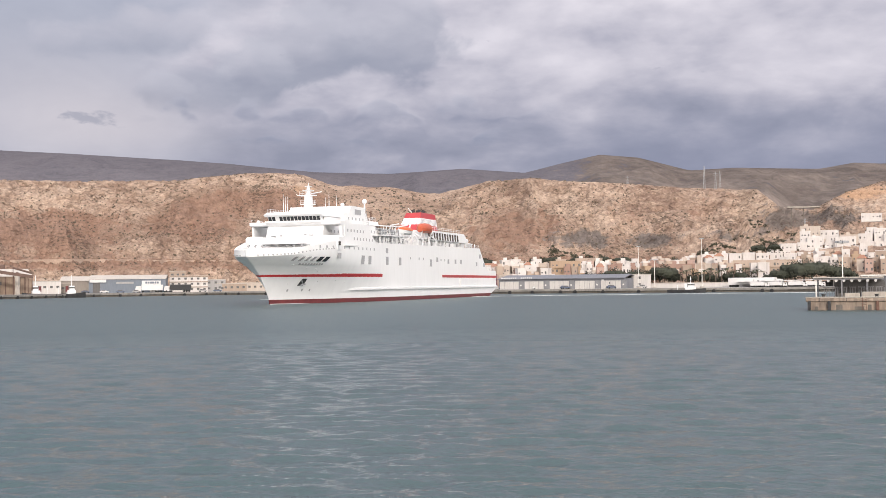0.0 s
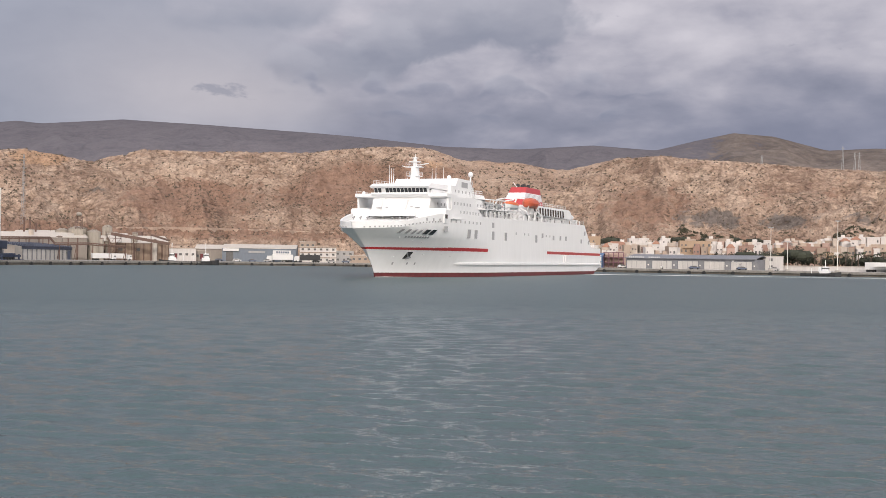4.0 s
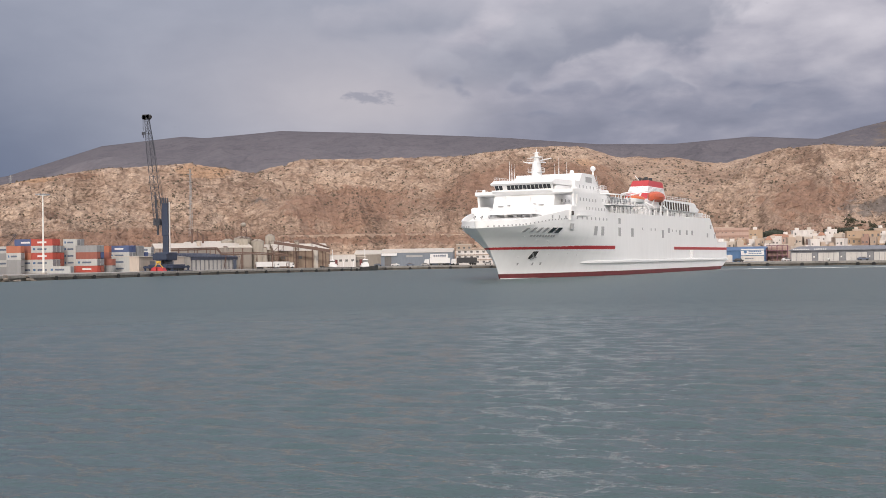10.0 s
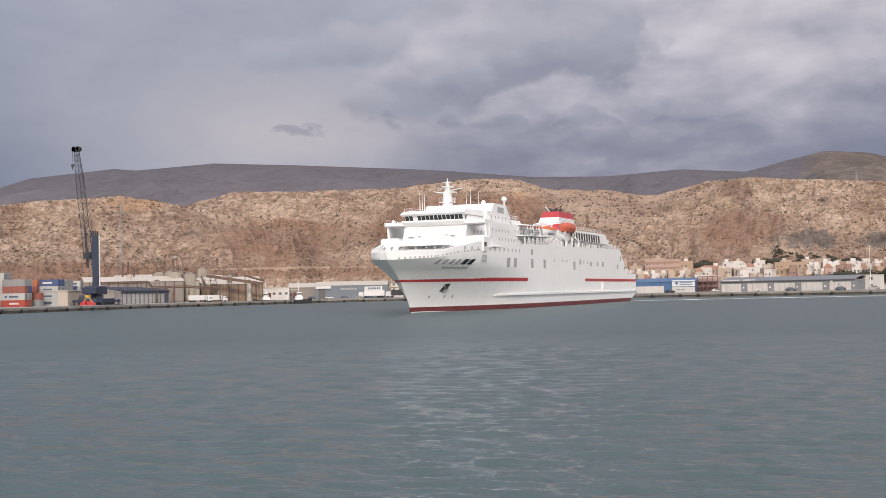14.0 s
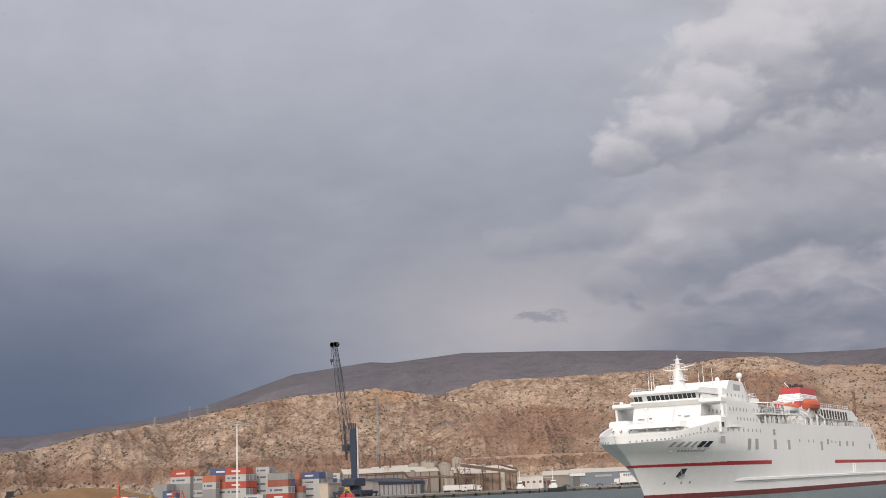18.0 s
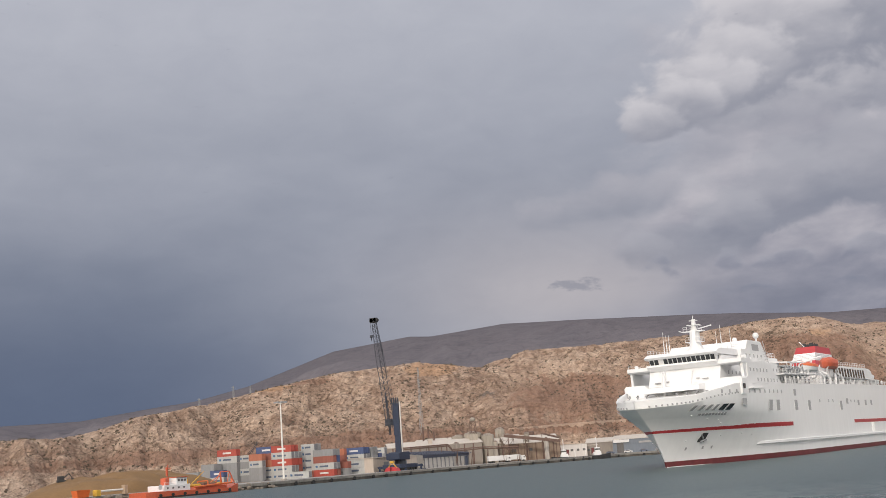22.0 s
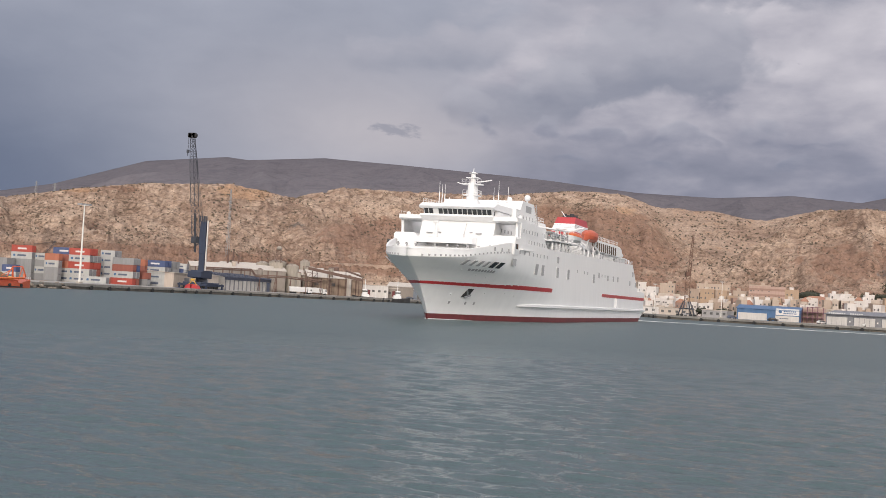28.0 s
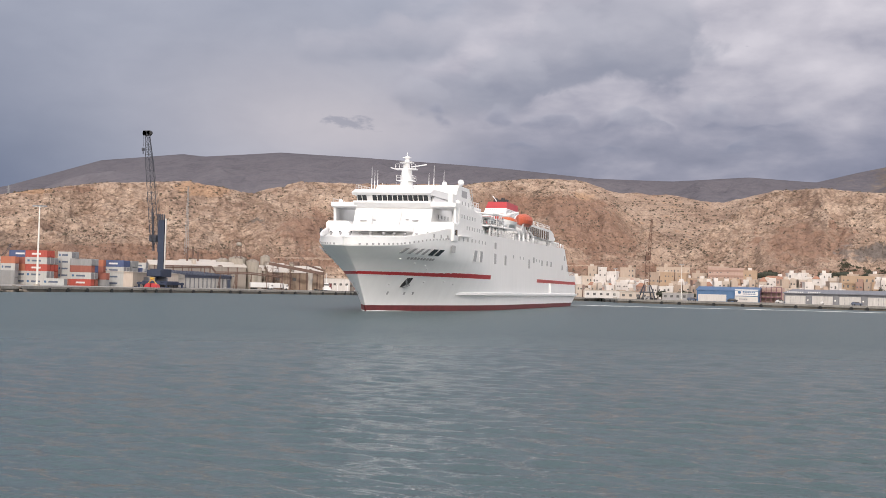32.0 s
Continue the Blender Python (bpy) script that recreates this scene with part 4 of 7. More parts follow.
        for y in (11.4, 9.6, 7.4):
            part("bulkhead_slot", box(B(), 148.55, 148.66, side * y - 0.16, side * y + 0.16, 14.75, 15.0), GLASS, wall)
        bm = B()
        prism(bm, [(144.5, 16), (145.5, 16), (145.9, 19.8), (144.1, 19.8)], side * 11.75 - 0.25, side * 11.75 + 0.25)
        part("wing_pillar", bm, WHITE, f)
        bm = B()
        prism(bm, [(139.6, 19.75), (146.4, 19.75), (147.0, 20.0), (147.0, 20.75), (139.6, 20.75)], side * 7.0, side * 12.1)
        part("bridge_wing", bm, WHITE, f)
        bm = B()
        ball(bm, (143, side * 11.6, 21.2), 0.45, n=8)
        part("wing_light", bm, DECKWHITE, f)
        bm = B()
        rail(bm, [(140, side * 11.9, 20.8), (146.5, side * 11.9, 20.8)], 0.6, 1, 3, 0.04)
        part("wing_rail", bm, DECKWHITE, f)
        # side wall of the house, flush with the hull, open at its front under the wing
        part("side_wall", prism(B(), [(144.7, 15.1), (144.7, 16.9), (143.9, 17.0), (143.9, 19.9), (132, 20.5), (128, 19.5), (122, 16.4), (121.5, 15.0)], *sorted((side * 11.85, side * 12.15))), WHITE, f)
        part("side_sill", box(B(), 133, 145, *sorted((side * 11.2, side * 12.0)), 15.0, 16.4), WHITE, f)
    # wheelhouse: sill, slanting panes, mullions and brow
    bm = B()
    prism(bm, [(146.2, 19.7), (148.0, 20.6), (148.0, 20.95), (132, 20.95), (132, 19.7)], -7.4, 7.4)
    part("wheelhouse_sill", bm, WHITE, f)
    bm = B()
    prism(bm, [(146.6, 20.9), (147.3, 22.1), (134, 22.1), (134, 20.9)], -7.0, 7.0)
    glass = part("wheelhouse_band", bm, DECKWHITE, f)
    pm = mesh_of("bridge_pane", prism(B(), [(-0.05, -0.58), (0.56, 0.58), (0.44, 0.58), (-0.17, -0.58)], -0.40, 0.40), GLASS)
    for i in range(14):
        y = -6.45 + i * 12.9 / 13
        if i == 2:
            continue
        shared("bridge_window", pm, Matrix.Translation((146.82, y, 21.48)), f, "dark slanting bridge window")
    ps = mesh_of("side_pane", box(B(), -0.55, 0.55, -0.04, 0.04, -0.45, 0.45), GLASS)
    for side in (1, -1):
        for x in (145, 143.4, 141.8):
            shared("bridge_window", ps, Matrix.Translation((x, side * 7.03, 21.45)), f, "dark side window of the bridge")
    bm = B()
    prism(bm, [(147.6, 22.1), (148.2, 22.5), (146.2, 23.3), (128, 23.6), (128, 22.1)], -7.7, 7.7)
    part("bridge_roof", bm, WHITE, f)
    # front details
    bm = B()
    tube(bm, (149.5, -3.4, 14), (149.5, -3.4, 19.2), 0.32, 0.25, 8)
    box(bm, 149.1, 149.9, -3.9, -2.9, 19.0, 19.4)
    part("deck_crane_post", bm, DECKWHITE, f)
    bm = B()
    prism(bm, [(147.2, 16.2), (148.6, 16.2), (147.0, 19.2), (146.4, 19.2)], -2.6, 1.8)
    part("front_panel", bm, WHITE, f)
    bm = B()
    prism(bm, [(148.4, 15.0), (151.5, 15.0), (151.5, 16.0), (148.0, 16.4)], -7.2, 4.6)
    part("winch_platform", bm, WHITE, f)
    for y, z, w in ((-5.5, 17.2, 1.2), (-0.3, 18.0, 1.1), (4.6, 17.3, 1.1), (-3.4, 17.3, 0.5), (3.0, 17.5, 0.5)):
        bm = box(B(), 146.2, 147.65 - (z - 17) * 0.35, y - w / 2, y + w / 2, z - 0.08, z + 0.08)
        part("front_slot", bm, LOUVRE, f)
    for i, y in enumerate((-10.4, -8.6, -6.7, -0.2, 1.8, 3.8, 6.0, 9.0)):
        bm = B()
        box(bm, 150.8, 151.7, y - 0.16, y + 0.16, 14.4, 14.7)
        tube(bm, (151.2, y, 13.6), (151.2, y, 14.5), 0.15)
        part("bollard", bm, LOUVRE, f)
    # upper house behind the bridge
    bm = B()
    prism(bm, [(132, 23.5), (130, 25.6), (121, 25.6), (117.5, 22.2), (117.5, 20.5), (135, 20.5), (135, 23.5)], -8.5, 8.5)
    part("upper_house", bm, WHITE, f)
    bm = B()
    prism(bm, [(131, 15.4), (131, 19.8), (130, 20.6), (118, 20.6), (114, 19.0), (112, 15.4)], -10.6, 10.6)
    part("cabin_house", bm, WHITE, f)
    cab = mesh_of("cabin_pane", box(B(), -0.28, 0.28, -0.04, 0.04, -0.36, 0.36), LOUVRE)
    for side in (1, -1):
        for i in range(11):
            if i < 4:
                shared("cabin_window", cab, Matrix.Translation((141.5 - i * 2.4, side * 7.53, 18.4)), f)
            if i < 6:
                shared("cabin_window", cab, Matrix.Translation((142.0 - i * 2.2, side * 12.17, 18.5)), f)
            if 1 < i < 9:
                shared("cabin_window", cab, Matrix.Translation((142.0 - i * 2.2, side * 12.17, 16.5)), f)
            if i > 5:
                shared("cabin_window", cab, Matrix.Translation((137.0 - i * 2.3, side * 10.63, 19.0)), f)
                shared("cabin_window", cab, Matrix.Translation((137.0 - i * 2.3, side * 10.63, 17.2)), f)
        for i in range(5):
            shared("cabin_window", cab, Matrix.Translation((132 - i * 2.6, side * 8.53, 22.2)), f)
        bm = box(B(), 149.2, 150.2, side * 13.0 - 0.06, side * 13.0 + 0.16, 14.4, 15.4)
        part("side_door", bm, GLASS, f)
    bm = B()
    rail(bm, [(118, 8.3, 22.2), (111, 8.3, 22.2), (111, -8.3, 22.2), (118, -8.3, 22.2)], 1.1, 2, 1.8)
    rail(bm, [(130, 10.4, 20.6), (118, 10.4, 20.6)], 1.0, 2, 2.2)
    rail(bm, [(130, -10.4, 20.6), (118, -10.4, 20.6)], 1.0, 2, 2.2)
    part("house_rail", bm, DECKWHITE, f)
    bm = B()
    prism(bm, [(118, 19.5), (118, 22.2), (110, 22.2), (108, 20.2), (108, 19.5)], -8.5, 8.5)
    part("aft_house", bm, WHITE, f)
    # boat deck: floor at the hull's edge, stanchions, deck house, gallery roof
    bm = B()
    loft(bm, [[(x, 13.0, deck_edge(x) - 0.9), (x, -13.0, deck_edge(x) - 0.9), (x, -13.0, deck_edge(x) - 1.1), (x, 13.0, deck_edge(x) - 1.1)] for x in (18.9, 60, 100, 145)])
    part("boat_deck", bm, DECKWHITE, f)
    bm = B()
    prism(bm, [(112, 15.4), (112, 19.4), (64, 20.2), (64, 15.8)], -7.4, 7.4)
    part("deck_house", bm, WHITE, f)
    for side in (1, -1):
        bm = B()
        loft(bm, [[(x, side * 13.1, z), (x, side * 7.3, z), (x, side * 7.3, z - 0.25), (x, side * 13.1, z - 0.25)] for x, z in ((122, 18.1), (106, 18.4), (92, 18.7))])
        part("gallery_roof", bm, WHITE, f)
        post = mesh_of("stanchion", box(B(), -0.22, 0.22, -0.15, 0.15, 0, 2.0), DECKWHITE)
        for i in range(9):
            x = 120.5 - i * 3.4
            shared("stanchion", post, Matrix.Translation((x, side * 12.9, deck_edge(x) - 0.3)), f)
        bm = B()
        rail(bm, [(121, side * 13.0, deck_edge(121)), (64, side * 13.0, deck_edge(64)), (20, side * 13.0, deck_edge(20))], 1.1, 3, 2.4)
        rail(bm, [(122, side * 12.9, 18.1), (92, side * 12.9, 18.7)], 1.0, 2, 2.4)
        part("deck_rail", bm, DECKWHITE, f)
        dark = mesh_of("gallery_window", box(B(), -1.0, 1.0, -0.04, 0.04, -0.6, 0.6), GLASS)
        for i in range(11):
            shared("gallery_window", dark, Matrix.Translation((110 - i * 4.2, side * 7.43, 17.6)), f)
        # clutter on the gallery: lockers and rafts
        for i, (x, w, h, m) in enumerate(((127, 1.6, 1.0, DECKWHITE), (121, 1.2, 1.3, GREYSTEEL), (114, 2.0, 0.9, DECKWHITE), (72, 1.4, 1.2, DECKWHITE), (58, 1.8, 1.1, DECKWHITE), (34, 1.5, 1.5, DECKWHITE))):
            bm = box(B(), x - w, x + w, side * 10.5 - 0.8, side * 10.5 + 0.8, deck_edge(x) - 0.9, deck_edge(x) - 0.9 + h + 0.8, 0.08)
            part("deck_locker", bm, m, f)
        # frames, ladders and reels amidships
        for i, x in enumerate((117.5, 113.8, 110.2, 107.0, 104.0)):
            bm = B()
            for y in (9.0, 12.4):
                tube(bm, (x, side * y, 15.6), (x, side * y, 20.0 + 0.5 * (i % 2)), 0.14, n=5)
            tube(bm, (x, side * 9.0, 20.0), (x, side * 12.4, 20.0), 0.16, n=5)
            tube(bm, (x, side * 9.0, 17.9), (x - 2.2, side * 12.4, 20.0), 0.1, n=5)
            part("boat_frame", bm, DECKWHITE if i % 2 else GREYSTEEL, f)
        for x, z in ((115.4, 19.2), (108.4, 19.3)):
            bm = loft(B(), [[(x + dx, side * 12.0 + w * math.cos(t), z + w * math.sin(t)) for t in (2 * math.pi * k / 8 for k in range(8))] for dx, w in ((-1.9, 0.2), (-1.2, 0.7), (1.2, 0.7), (1.9, 0.2))])
            part("rescue_boat", bm, GREYSTEEL, f, "small grey rescue boat in its cradle")
        bm = B()
        for k in (-0.35, 0.35):
            tube(bm, (118.4, side * (8.7 + k), 20.6), (121.2, side * (8.7 + k), 25.6), 0.08, n=4)
        for k in range(9):
            tube(bm, (118.4 + 2.8 * k / 9, side * 8.35, 20.6 + 5.0 * k / 9), (118.4 + 2.8 * k / 9, side * 9.05, 20.6 + 5.0 * k / 9), 0.06, n=4)
        part("ladder", bm, LOUVRE, f)
        part("house_window", box(B(), 123.0, 127.5, side * 8.5 - 0.05, side * 8.5 + 0.05, 23.4, 24.8), LOUVRE, f, "wide grey window panel")
        # lifeboats and their davits
        for x0, x1, y, z, covered in ((92.5, 103.5, 12.2, 19.0, False), (73.5, 86, 12.4, 20.3, True)):
            top, hul = B(), B()
            lifeboat(top, hul, x0, x1, side * y, z, covered)
            boat = part("lifeboat", hul, REDORANGE if covered else DECKWHITE, f, "red-orange covered lifeboat" if covered else "white open lifeboat with an orange cover")
            part("boat_cover", top, REDORANGE if covered else ORANGE, boat)
            for x in (x0 + 1.6, x1 - 1.6):
                bm = B()
                tube(bm, (x, side * 8.6, deck_edge(x) - 0.5), (x - 0.3, side * 12.6, z - 1.0), 0.2)
                tube(bm, (x - 0.3, side * 12.6, z - 1.0), (x - 0.2, side * 13.2, z + 0.6), 0.18)
                tube(bm, (x, side * 8.8, z + 1.0), (x, side * 9.6, z + 2.4), 0.2)
                tube(bm, (x, side * 8.6, deck_edge(x)), (x, side * 9.4, z + 2.6), 0.2)
                tube(bm, (x, side * 9.4, z + 2.6), (x, side * 11.9, z + 3.0), 0.22)
                part("davit", bm, DECKWHITE, f)
        # aft saloon with slanting dark panes, carried over an open side deck
        bm = B()
        prism(bm, [(79, 18.5), (79, 21.3), (40, 21.5), (34, 20.8), (33, 19.4), (34, 18.5)], side * 6.0, side * 12.2)
        part("saloon", bm, WHITE, f)
        part("saloon_wall", box(B(), 30, 79, side * 6.0 if side > 0 else -10.2, 10.2 if side > 0 else -6.0, 15.8, 18.45), DECKWHITE, f)
        low = mesh_of("side_deck_opening", box(B(), -0.75, 0.75, -0.05, 0.05, -0.75, 0.75), GLASS)
        for i in range(9):
            shared("side_deck_opening", low, Matrix.Translation((75 - i * 4.7, side * 10.24, 17.3)), f)
        for i in range(12):
            x = 78 - i * 4.0
            part("saloon_stanchion", tube(B(), (x, side * 12.0, deck_edge(x) - 0.9), (x, side * 12.0, 18.55), 0.11, n=5), DECKWHITE, f)
        # bent arms of the boat falls, standing clear of the side
        for x, lean in ((88.5, 3.2), (83.5, 2.6), (77.5, -2.4), (70.5, 2.8)):
            bm = B()
            p = [Vector(q) for q in ((x, side * 12.9, deck_edge(x) - 0.2), (x - 0.2, side * 13.0, deck_edge(x) + 1.5), (x + lean * 0.5, side * 12.6, deck_edge(x) + 2.6), (x + lean, side * 11.4, deck_edge(x) + 3.5))]
            for a, b in zip(p, p[1:]):
                tube(bm, a, b, 0.26, 0.24, 6)
            part("boat_arm", bm, WHITE, f)
        # reels, ventilators and a drum along the side deck
        for x, r, m in ((66.5, 0.5, DECKWHITE), (61, 0.62, LOUVRE), (54, 0.5, DECKWHITE), (47.5, 0.7, DECKWHITE), (41, 0.45, LOUVRE)):
            bm = B()
            tube(bm, (x, side * 11.6, deck_edge(x) - 0.9), (x, side * 11.6, deck_edge(x) + 0.5), 0.18, n=6)
            tube(bm, (x - 0.35, side * 11.6, deck_edge(x) + 0.6), (x + 0.35, side * 11.6, deck_edge(x) + 0.6), r, n=10)
            part("reel", bm, m, f)
        # awning and second gallery amidships
        part("awning", loft(B(), [[(x, side * 12.6, z), (x, side * 8.0, z + 0.5), (x, side * 8.0, z + 0.7), (x, side * 12.6, z + 0.3)] for x, z in ((116.5, 20.6), (103.5, 20.9))]), WHITE, f)
        for i in range(6):
            x = 116 - i * 2.5
            part("awning_post", tube(B(), (x, side * 12.3, 18.2), (x, side * 12.3, 20.75), 0.1, n=5), DECKWHITE, f)
        sp = mesh_of("saloon_pane", prism(B(), [(-1.0, -1.1), (0.5, -1.1), (1.0, 1.1), (-0.5, 1.1)], -0.05, 0.05), GLASS)
        for i in range(12):
            shared("saloon_window", sp, Matrix.Translation((75 - i * 2.85, side * 12.24, 19.7)), f, "dark slanting saloon window")
        bm = B()
        rail(bm, [(78, side * 12.0, 21.3), (40, side * 12.0, 21.5)], 1.1, 2, 1.9)
        part("top_rail", bm, DECKWHITE, f)
        for x, z in ((35.5, 20.9), (31.0, 19.4), (27, 18.0)):
            bm = B()
            loft(bm, [[(x + dx, side * 11.2 + r * math.cos(a), z + r * math.sin(a)) for a in (2 * math.pi * i / 10 for i in range(10))] for dx, r in ((-1.9, 0.5), (-1.7, 0.75), (1.7, 0.75), (1.9, 0.5))])
            part("raft_canister", bm, DECKWHITE, f)
        for x, z in ((30, 18.4), (24, 17.0)):
            part("aft_platform", box(B(), x - 3.4, x + 3.4, side * 12.4 - 1.6, side * 12.4 + 0.2, z - 0.12, z + 0.12), WHITE, f)
        for x in (32, 28, 24):
            part("aft_stanchion", tube(B(), (x, side * 12.6, 16.2), (x, side * 12.6, 18.4), 0.12), DECKWHITE, f)
    bm = box(B(), 22, 78, -6.0, 6.0, 16.0, 20.6)
    part("casing", bm, WHITE, f)
    # funnel
    def funnel_ring(z):
        k = (z - 19.5) / 9.0
        return [(60.5 - 8.5 * k, 3.9 - 1.4 * k, z), (60.5 - 8.5 * k, -3.9 + 1.4 * k, z), (36 + 1.2 * k, -3.9 + 1.4 * k, z), (36 + 1.2 * k, 3.9 - 1.4 * k, z)]
    for name, z0, z1, m in (("funnel_base", 19.5, 21.6, WHITE), ("funnel_base", 21.6, 24.3, RED), ("funnel_louvre", 24.3, 26.5, WHITE), ("funnel_top", 26.5, 28.4, RED)):
        part(name, loft(B(), [funnel_ring(z0), funnel_ring(z1)]), m, f, "red-painted funnel band" if m is RED else "white louvred funnel band")
    for i in range(5):
        z = 24.6 + i * 0.38
        r = [Vector(p) for p in funnel_ring(z)]
        bm = B()
        tube(bm, r[0] + Vector((0.03, 0.02, 0)), r[1] + Vector((0.03, -0.02, 0)), 0.06, n=4)
        tube(bm, r[0] + Vector((0.03, 0.03, 0)), r[3] + Vector((0, 0.03, 0)), 0.06, n=4)
        part("louvre_bar", bm, LOUVRE, f)
    for x, y in ((50, 1.0), (50, -1.0), (45.5, 1.0), (45.5, -1.0)):
        part("exhaust_pipe", tube(B(), (x, y, 28.2), (x - 0.3, y, 29.4), 0.62, 0.58, 10), BLACK, f, "sooty black exhaust pipe")
    bm = B()
    tube(bm, (56, 0.6, 28.2), (57.2, 0.2, 29.0), 0.12), tube(bm, (57.2, 0.2, 29.0), (56.4, -0.4, 29.6), 0.12)
    part("funnel_pipe", bm, DECKWHITE, f)
    # mast on the bridge roof
    bm = B()
    loft(bm, [[(138 + r * 1.5 * math.cos(a), r * math.sin(a), z) for a in (2 * math.pi * i / 10 for i in range(10))] for z, r in ((23.2, 2.5), (23.9, 1.7), (24.8, 1.2), (26.2, 1.05), (28.2, 0.95))])
    tube(bm, (138, 0, 28.2), (138, 0, 30.6), 0.62, 0.4, 8)
    tube(bm, (138, 0, 30.4), (138, 0, 31.4), 0.08)
    part("mast", bm, DECKWHITE, f)
    bm = B()
    box(bm, 137.4, 139.2, -2.1, 2.1, 27.9, 28.1), box(bm, 137, 139.6, -1.6, 1.6, 25.6, 25.75), box(bm, 137.2, 138.9, -1.25, 1.25, 29.3, 29.45), box(bm, 137.5, 138.6, -0.8, 0.8, 30.3, 30.4)
    part("mast_platform", bm, DECKWHITE, f)
    bm = B()
    rail(bm, [(139.5, -1.6, 25.7), (139.5, 1.6, 25.7), (137, 1.6, 25.7)], 1.0, 2, 0.8, 0.035)
    rail(bm, [(139.1, -2.0, 28.1), (139.1, 2.0, 28.1)], 0.9, 2, 0.8, 0.035)
    part("mast_rail", bm, DECKWHITE, f)
    bm = B()
    tube(bm, (138.8, 1.2, 28.4), (140.4, 4.6, 28.7), 0.13)
    part("radar_bar", bm, DECKWHITE, f)
    part("yard_arm", tube(B(), (138.8, -2.2, 28.0), (139.0, -3.0, 28.3), 0.1), DECKWHITE, f)
    for y, z0, z1 in ((-7.4, 23.4, 28.7), (-6.8, 23.4, 28.0), (-6.2, 23.4, 28.0), (-5.2, 23.4, 25.3), (-2.4, 23.4, 25.5), (4.2, 23.4, 27.6), (5.2, 23.4, 28.9), (7.2, 23.4, 27.9), (6.4, 23.4, 25.0)):
        bm = B()
        tube(bm, (137, y, z0), (137, y, z0 + (z1 - z0) * 0.55), 0.11, 0.09, 5)
        tube(bm, (137, y, z0 + (z1 - z0) * 0.55), (137, y, z1), 0.05, 0.03, 5)
        part("antenna", bm, DECKWHITE, f)
    for x, y, z, r in ((105, 2.8, 28.5, 0.72), (126, 4.5, 26.2, 0.55)):
        bm = B()
        ball(bm, (x, y, z), r, 1.05, 12)
        o = part("satellite_dome", bm, DECKWHITE, f, "white round antenna dome")
        bm = B()
        tube(bm, (x, y, 22.2 if x < 110 else 25.4), (x, y, z - r * 0.9), 0.28, 0.22, 8)
        part("dome_post", bm, DECKWHITE, o)
    part("roof_rail", rail(B(), [(146.2, -7.5, 23.3), (128.5, -7.5, 23.6)], 0.9, 2, 1.5, 0.035), DECKWHITE, f)
    part("roof_rail", rail(B(), [(146.2, 7.5, 23.3), (133, 7.5, 23.6)], 0.9, 2, 1.5, 0.035), DECKWHITE, f)
    # broken water at the stem
    bm = B()
    for side in (1, -1):
        loft(bm, [[(x, side * (half_beam(x, 0) + 0.02), -0.1), (x, side * (half_beam(x, 0) + w), -0.05), (x, side * (half_beam(x, 0) + w * 0.6), h), (x, side * (half_beam(x, 0) + 0.02), h + 0.05)]
                  for x, w, h in ((161.4, 0.15, 0.1), (158.5, 0.4, 0.12), (154, 0.35, 0.07), (150, 0.2, 0.04), (146, 0.1, 0.02))])
    part("bow_wave", bm, FOAM, f, "thin white bow wave")
    # mooring deck at the stern
    bm = B()
    rail(bm, [(9.6, 12.9, 9.35), (-2.6, 12.9, 9.35), (-2.6, -12.9, 9.35), (9.6, -12.9, 9.35)], 1.1, 3, 2.0)
    part("stern_rail", bm, DECKWHITE, f)
    for y in (-9, -4, 4, 9):
        bm = B()
        for k in (-0.5, 0.5):
            tube(bm, (2 + k, y, 9.3), (2 + k, y, 10.2), 0.28, 0.32, 8)
        part("mooring_bitt", bm, GREYSTEEL, f)
    # she rides a little high: lift her on her marks
    for q in f.children:
        if not q.name.startswith("bow_wave"):
            q.matrix_basis = Matrix.Translation((0, 0, 0.6)) @ Matrix.Diagonal((1, 1, 0.972, 1)) @ q.matrix_basis
        else:
            q.matrix_basis = Matrix.Translation((0, 0, SEA))
    return f


the_ferry = ferry()
FERRY_PATH = [(0, 5.70, 433.08, -106.720), (1, 3.64, 431.29, -106.323), (2, 1.51, 429.50, -105.970), (3, -0.61, 427.70, -105.506),
    (6, -6.99, 422.06, -104.023), (7, -9.03, 420.08, -103.575), (8, -11.07, 418.04, -103.295), (9, -12.98, 415.98, -102.873),
    (10, -14.89, 413.91, -102.361), (11, -16.83, 411.80, -101.852), (12, -18.73, 409.63, -101.387), (13, -20.57, 407.37, -101.090),
    (14, -22.25, 405.01, -100.844), (15, -23.73, 402.57, -100.485), (18, -28.48, 394.92, -99.493), (19, -30.35, 392.36, -99.046),
    (20, -32.30, 389.82, -98.487), (21, -34.34, 387.28, -97.920), (22, -36.43, 384.75, -97.353), (23, -38.56, 382.24, -96.735),
    (24, -40.75, 379.76, -96.082), (25, -43.04, 377.30, -95.396), (26, -45.45, 374.83, -94.775), (29, -51.96, 367.25, -92.707),
    (30, -53.96, 364.69, -92.110), (31, -55.89, 362.12, -91.558), (32, -57.79, 359.56, -91.073)]

# ---------------------------------------------------------------- buildings, shared kinds of parts
PAINTS = {"white": (0.60, 0.565, 0.54), "cream": (0.49, 0.42, 0.36), "ochre": (0.39, 0.285, 0.20), "pink": (0.42, 0.30, 0.255), "brick": (0.31, 0.205, 0.165), "sand": (0.43, 0.345, 0.28), "grey": (0.34, 0.33, 0.325),
          "tan": (0.35, 0.275, 0.22)}
WALLS = {k: mat("plaster_" + k, c, 0.9, vary=0.14, scale=0.4, streak=True) for k, c in PAINTS.items()}
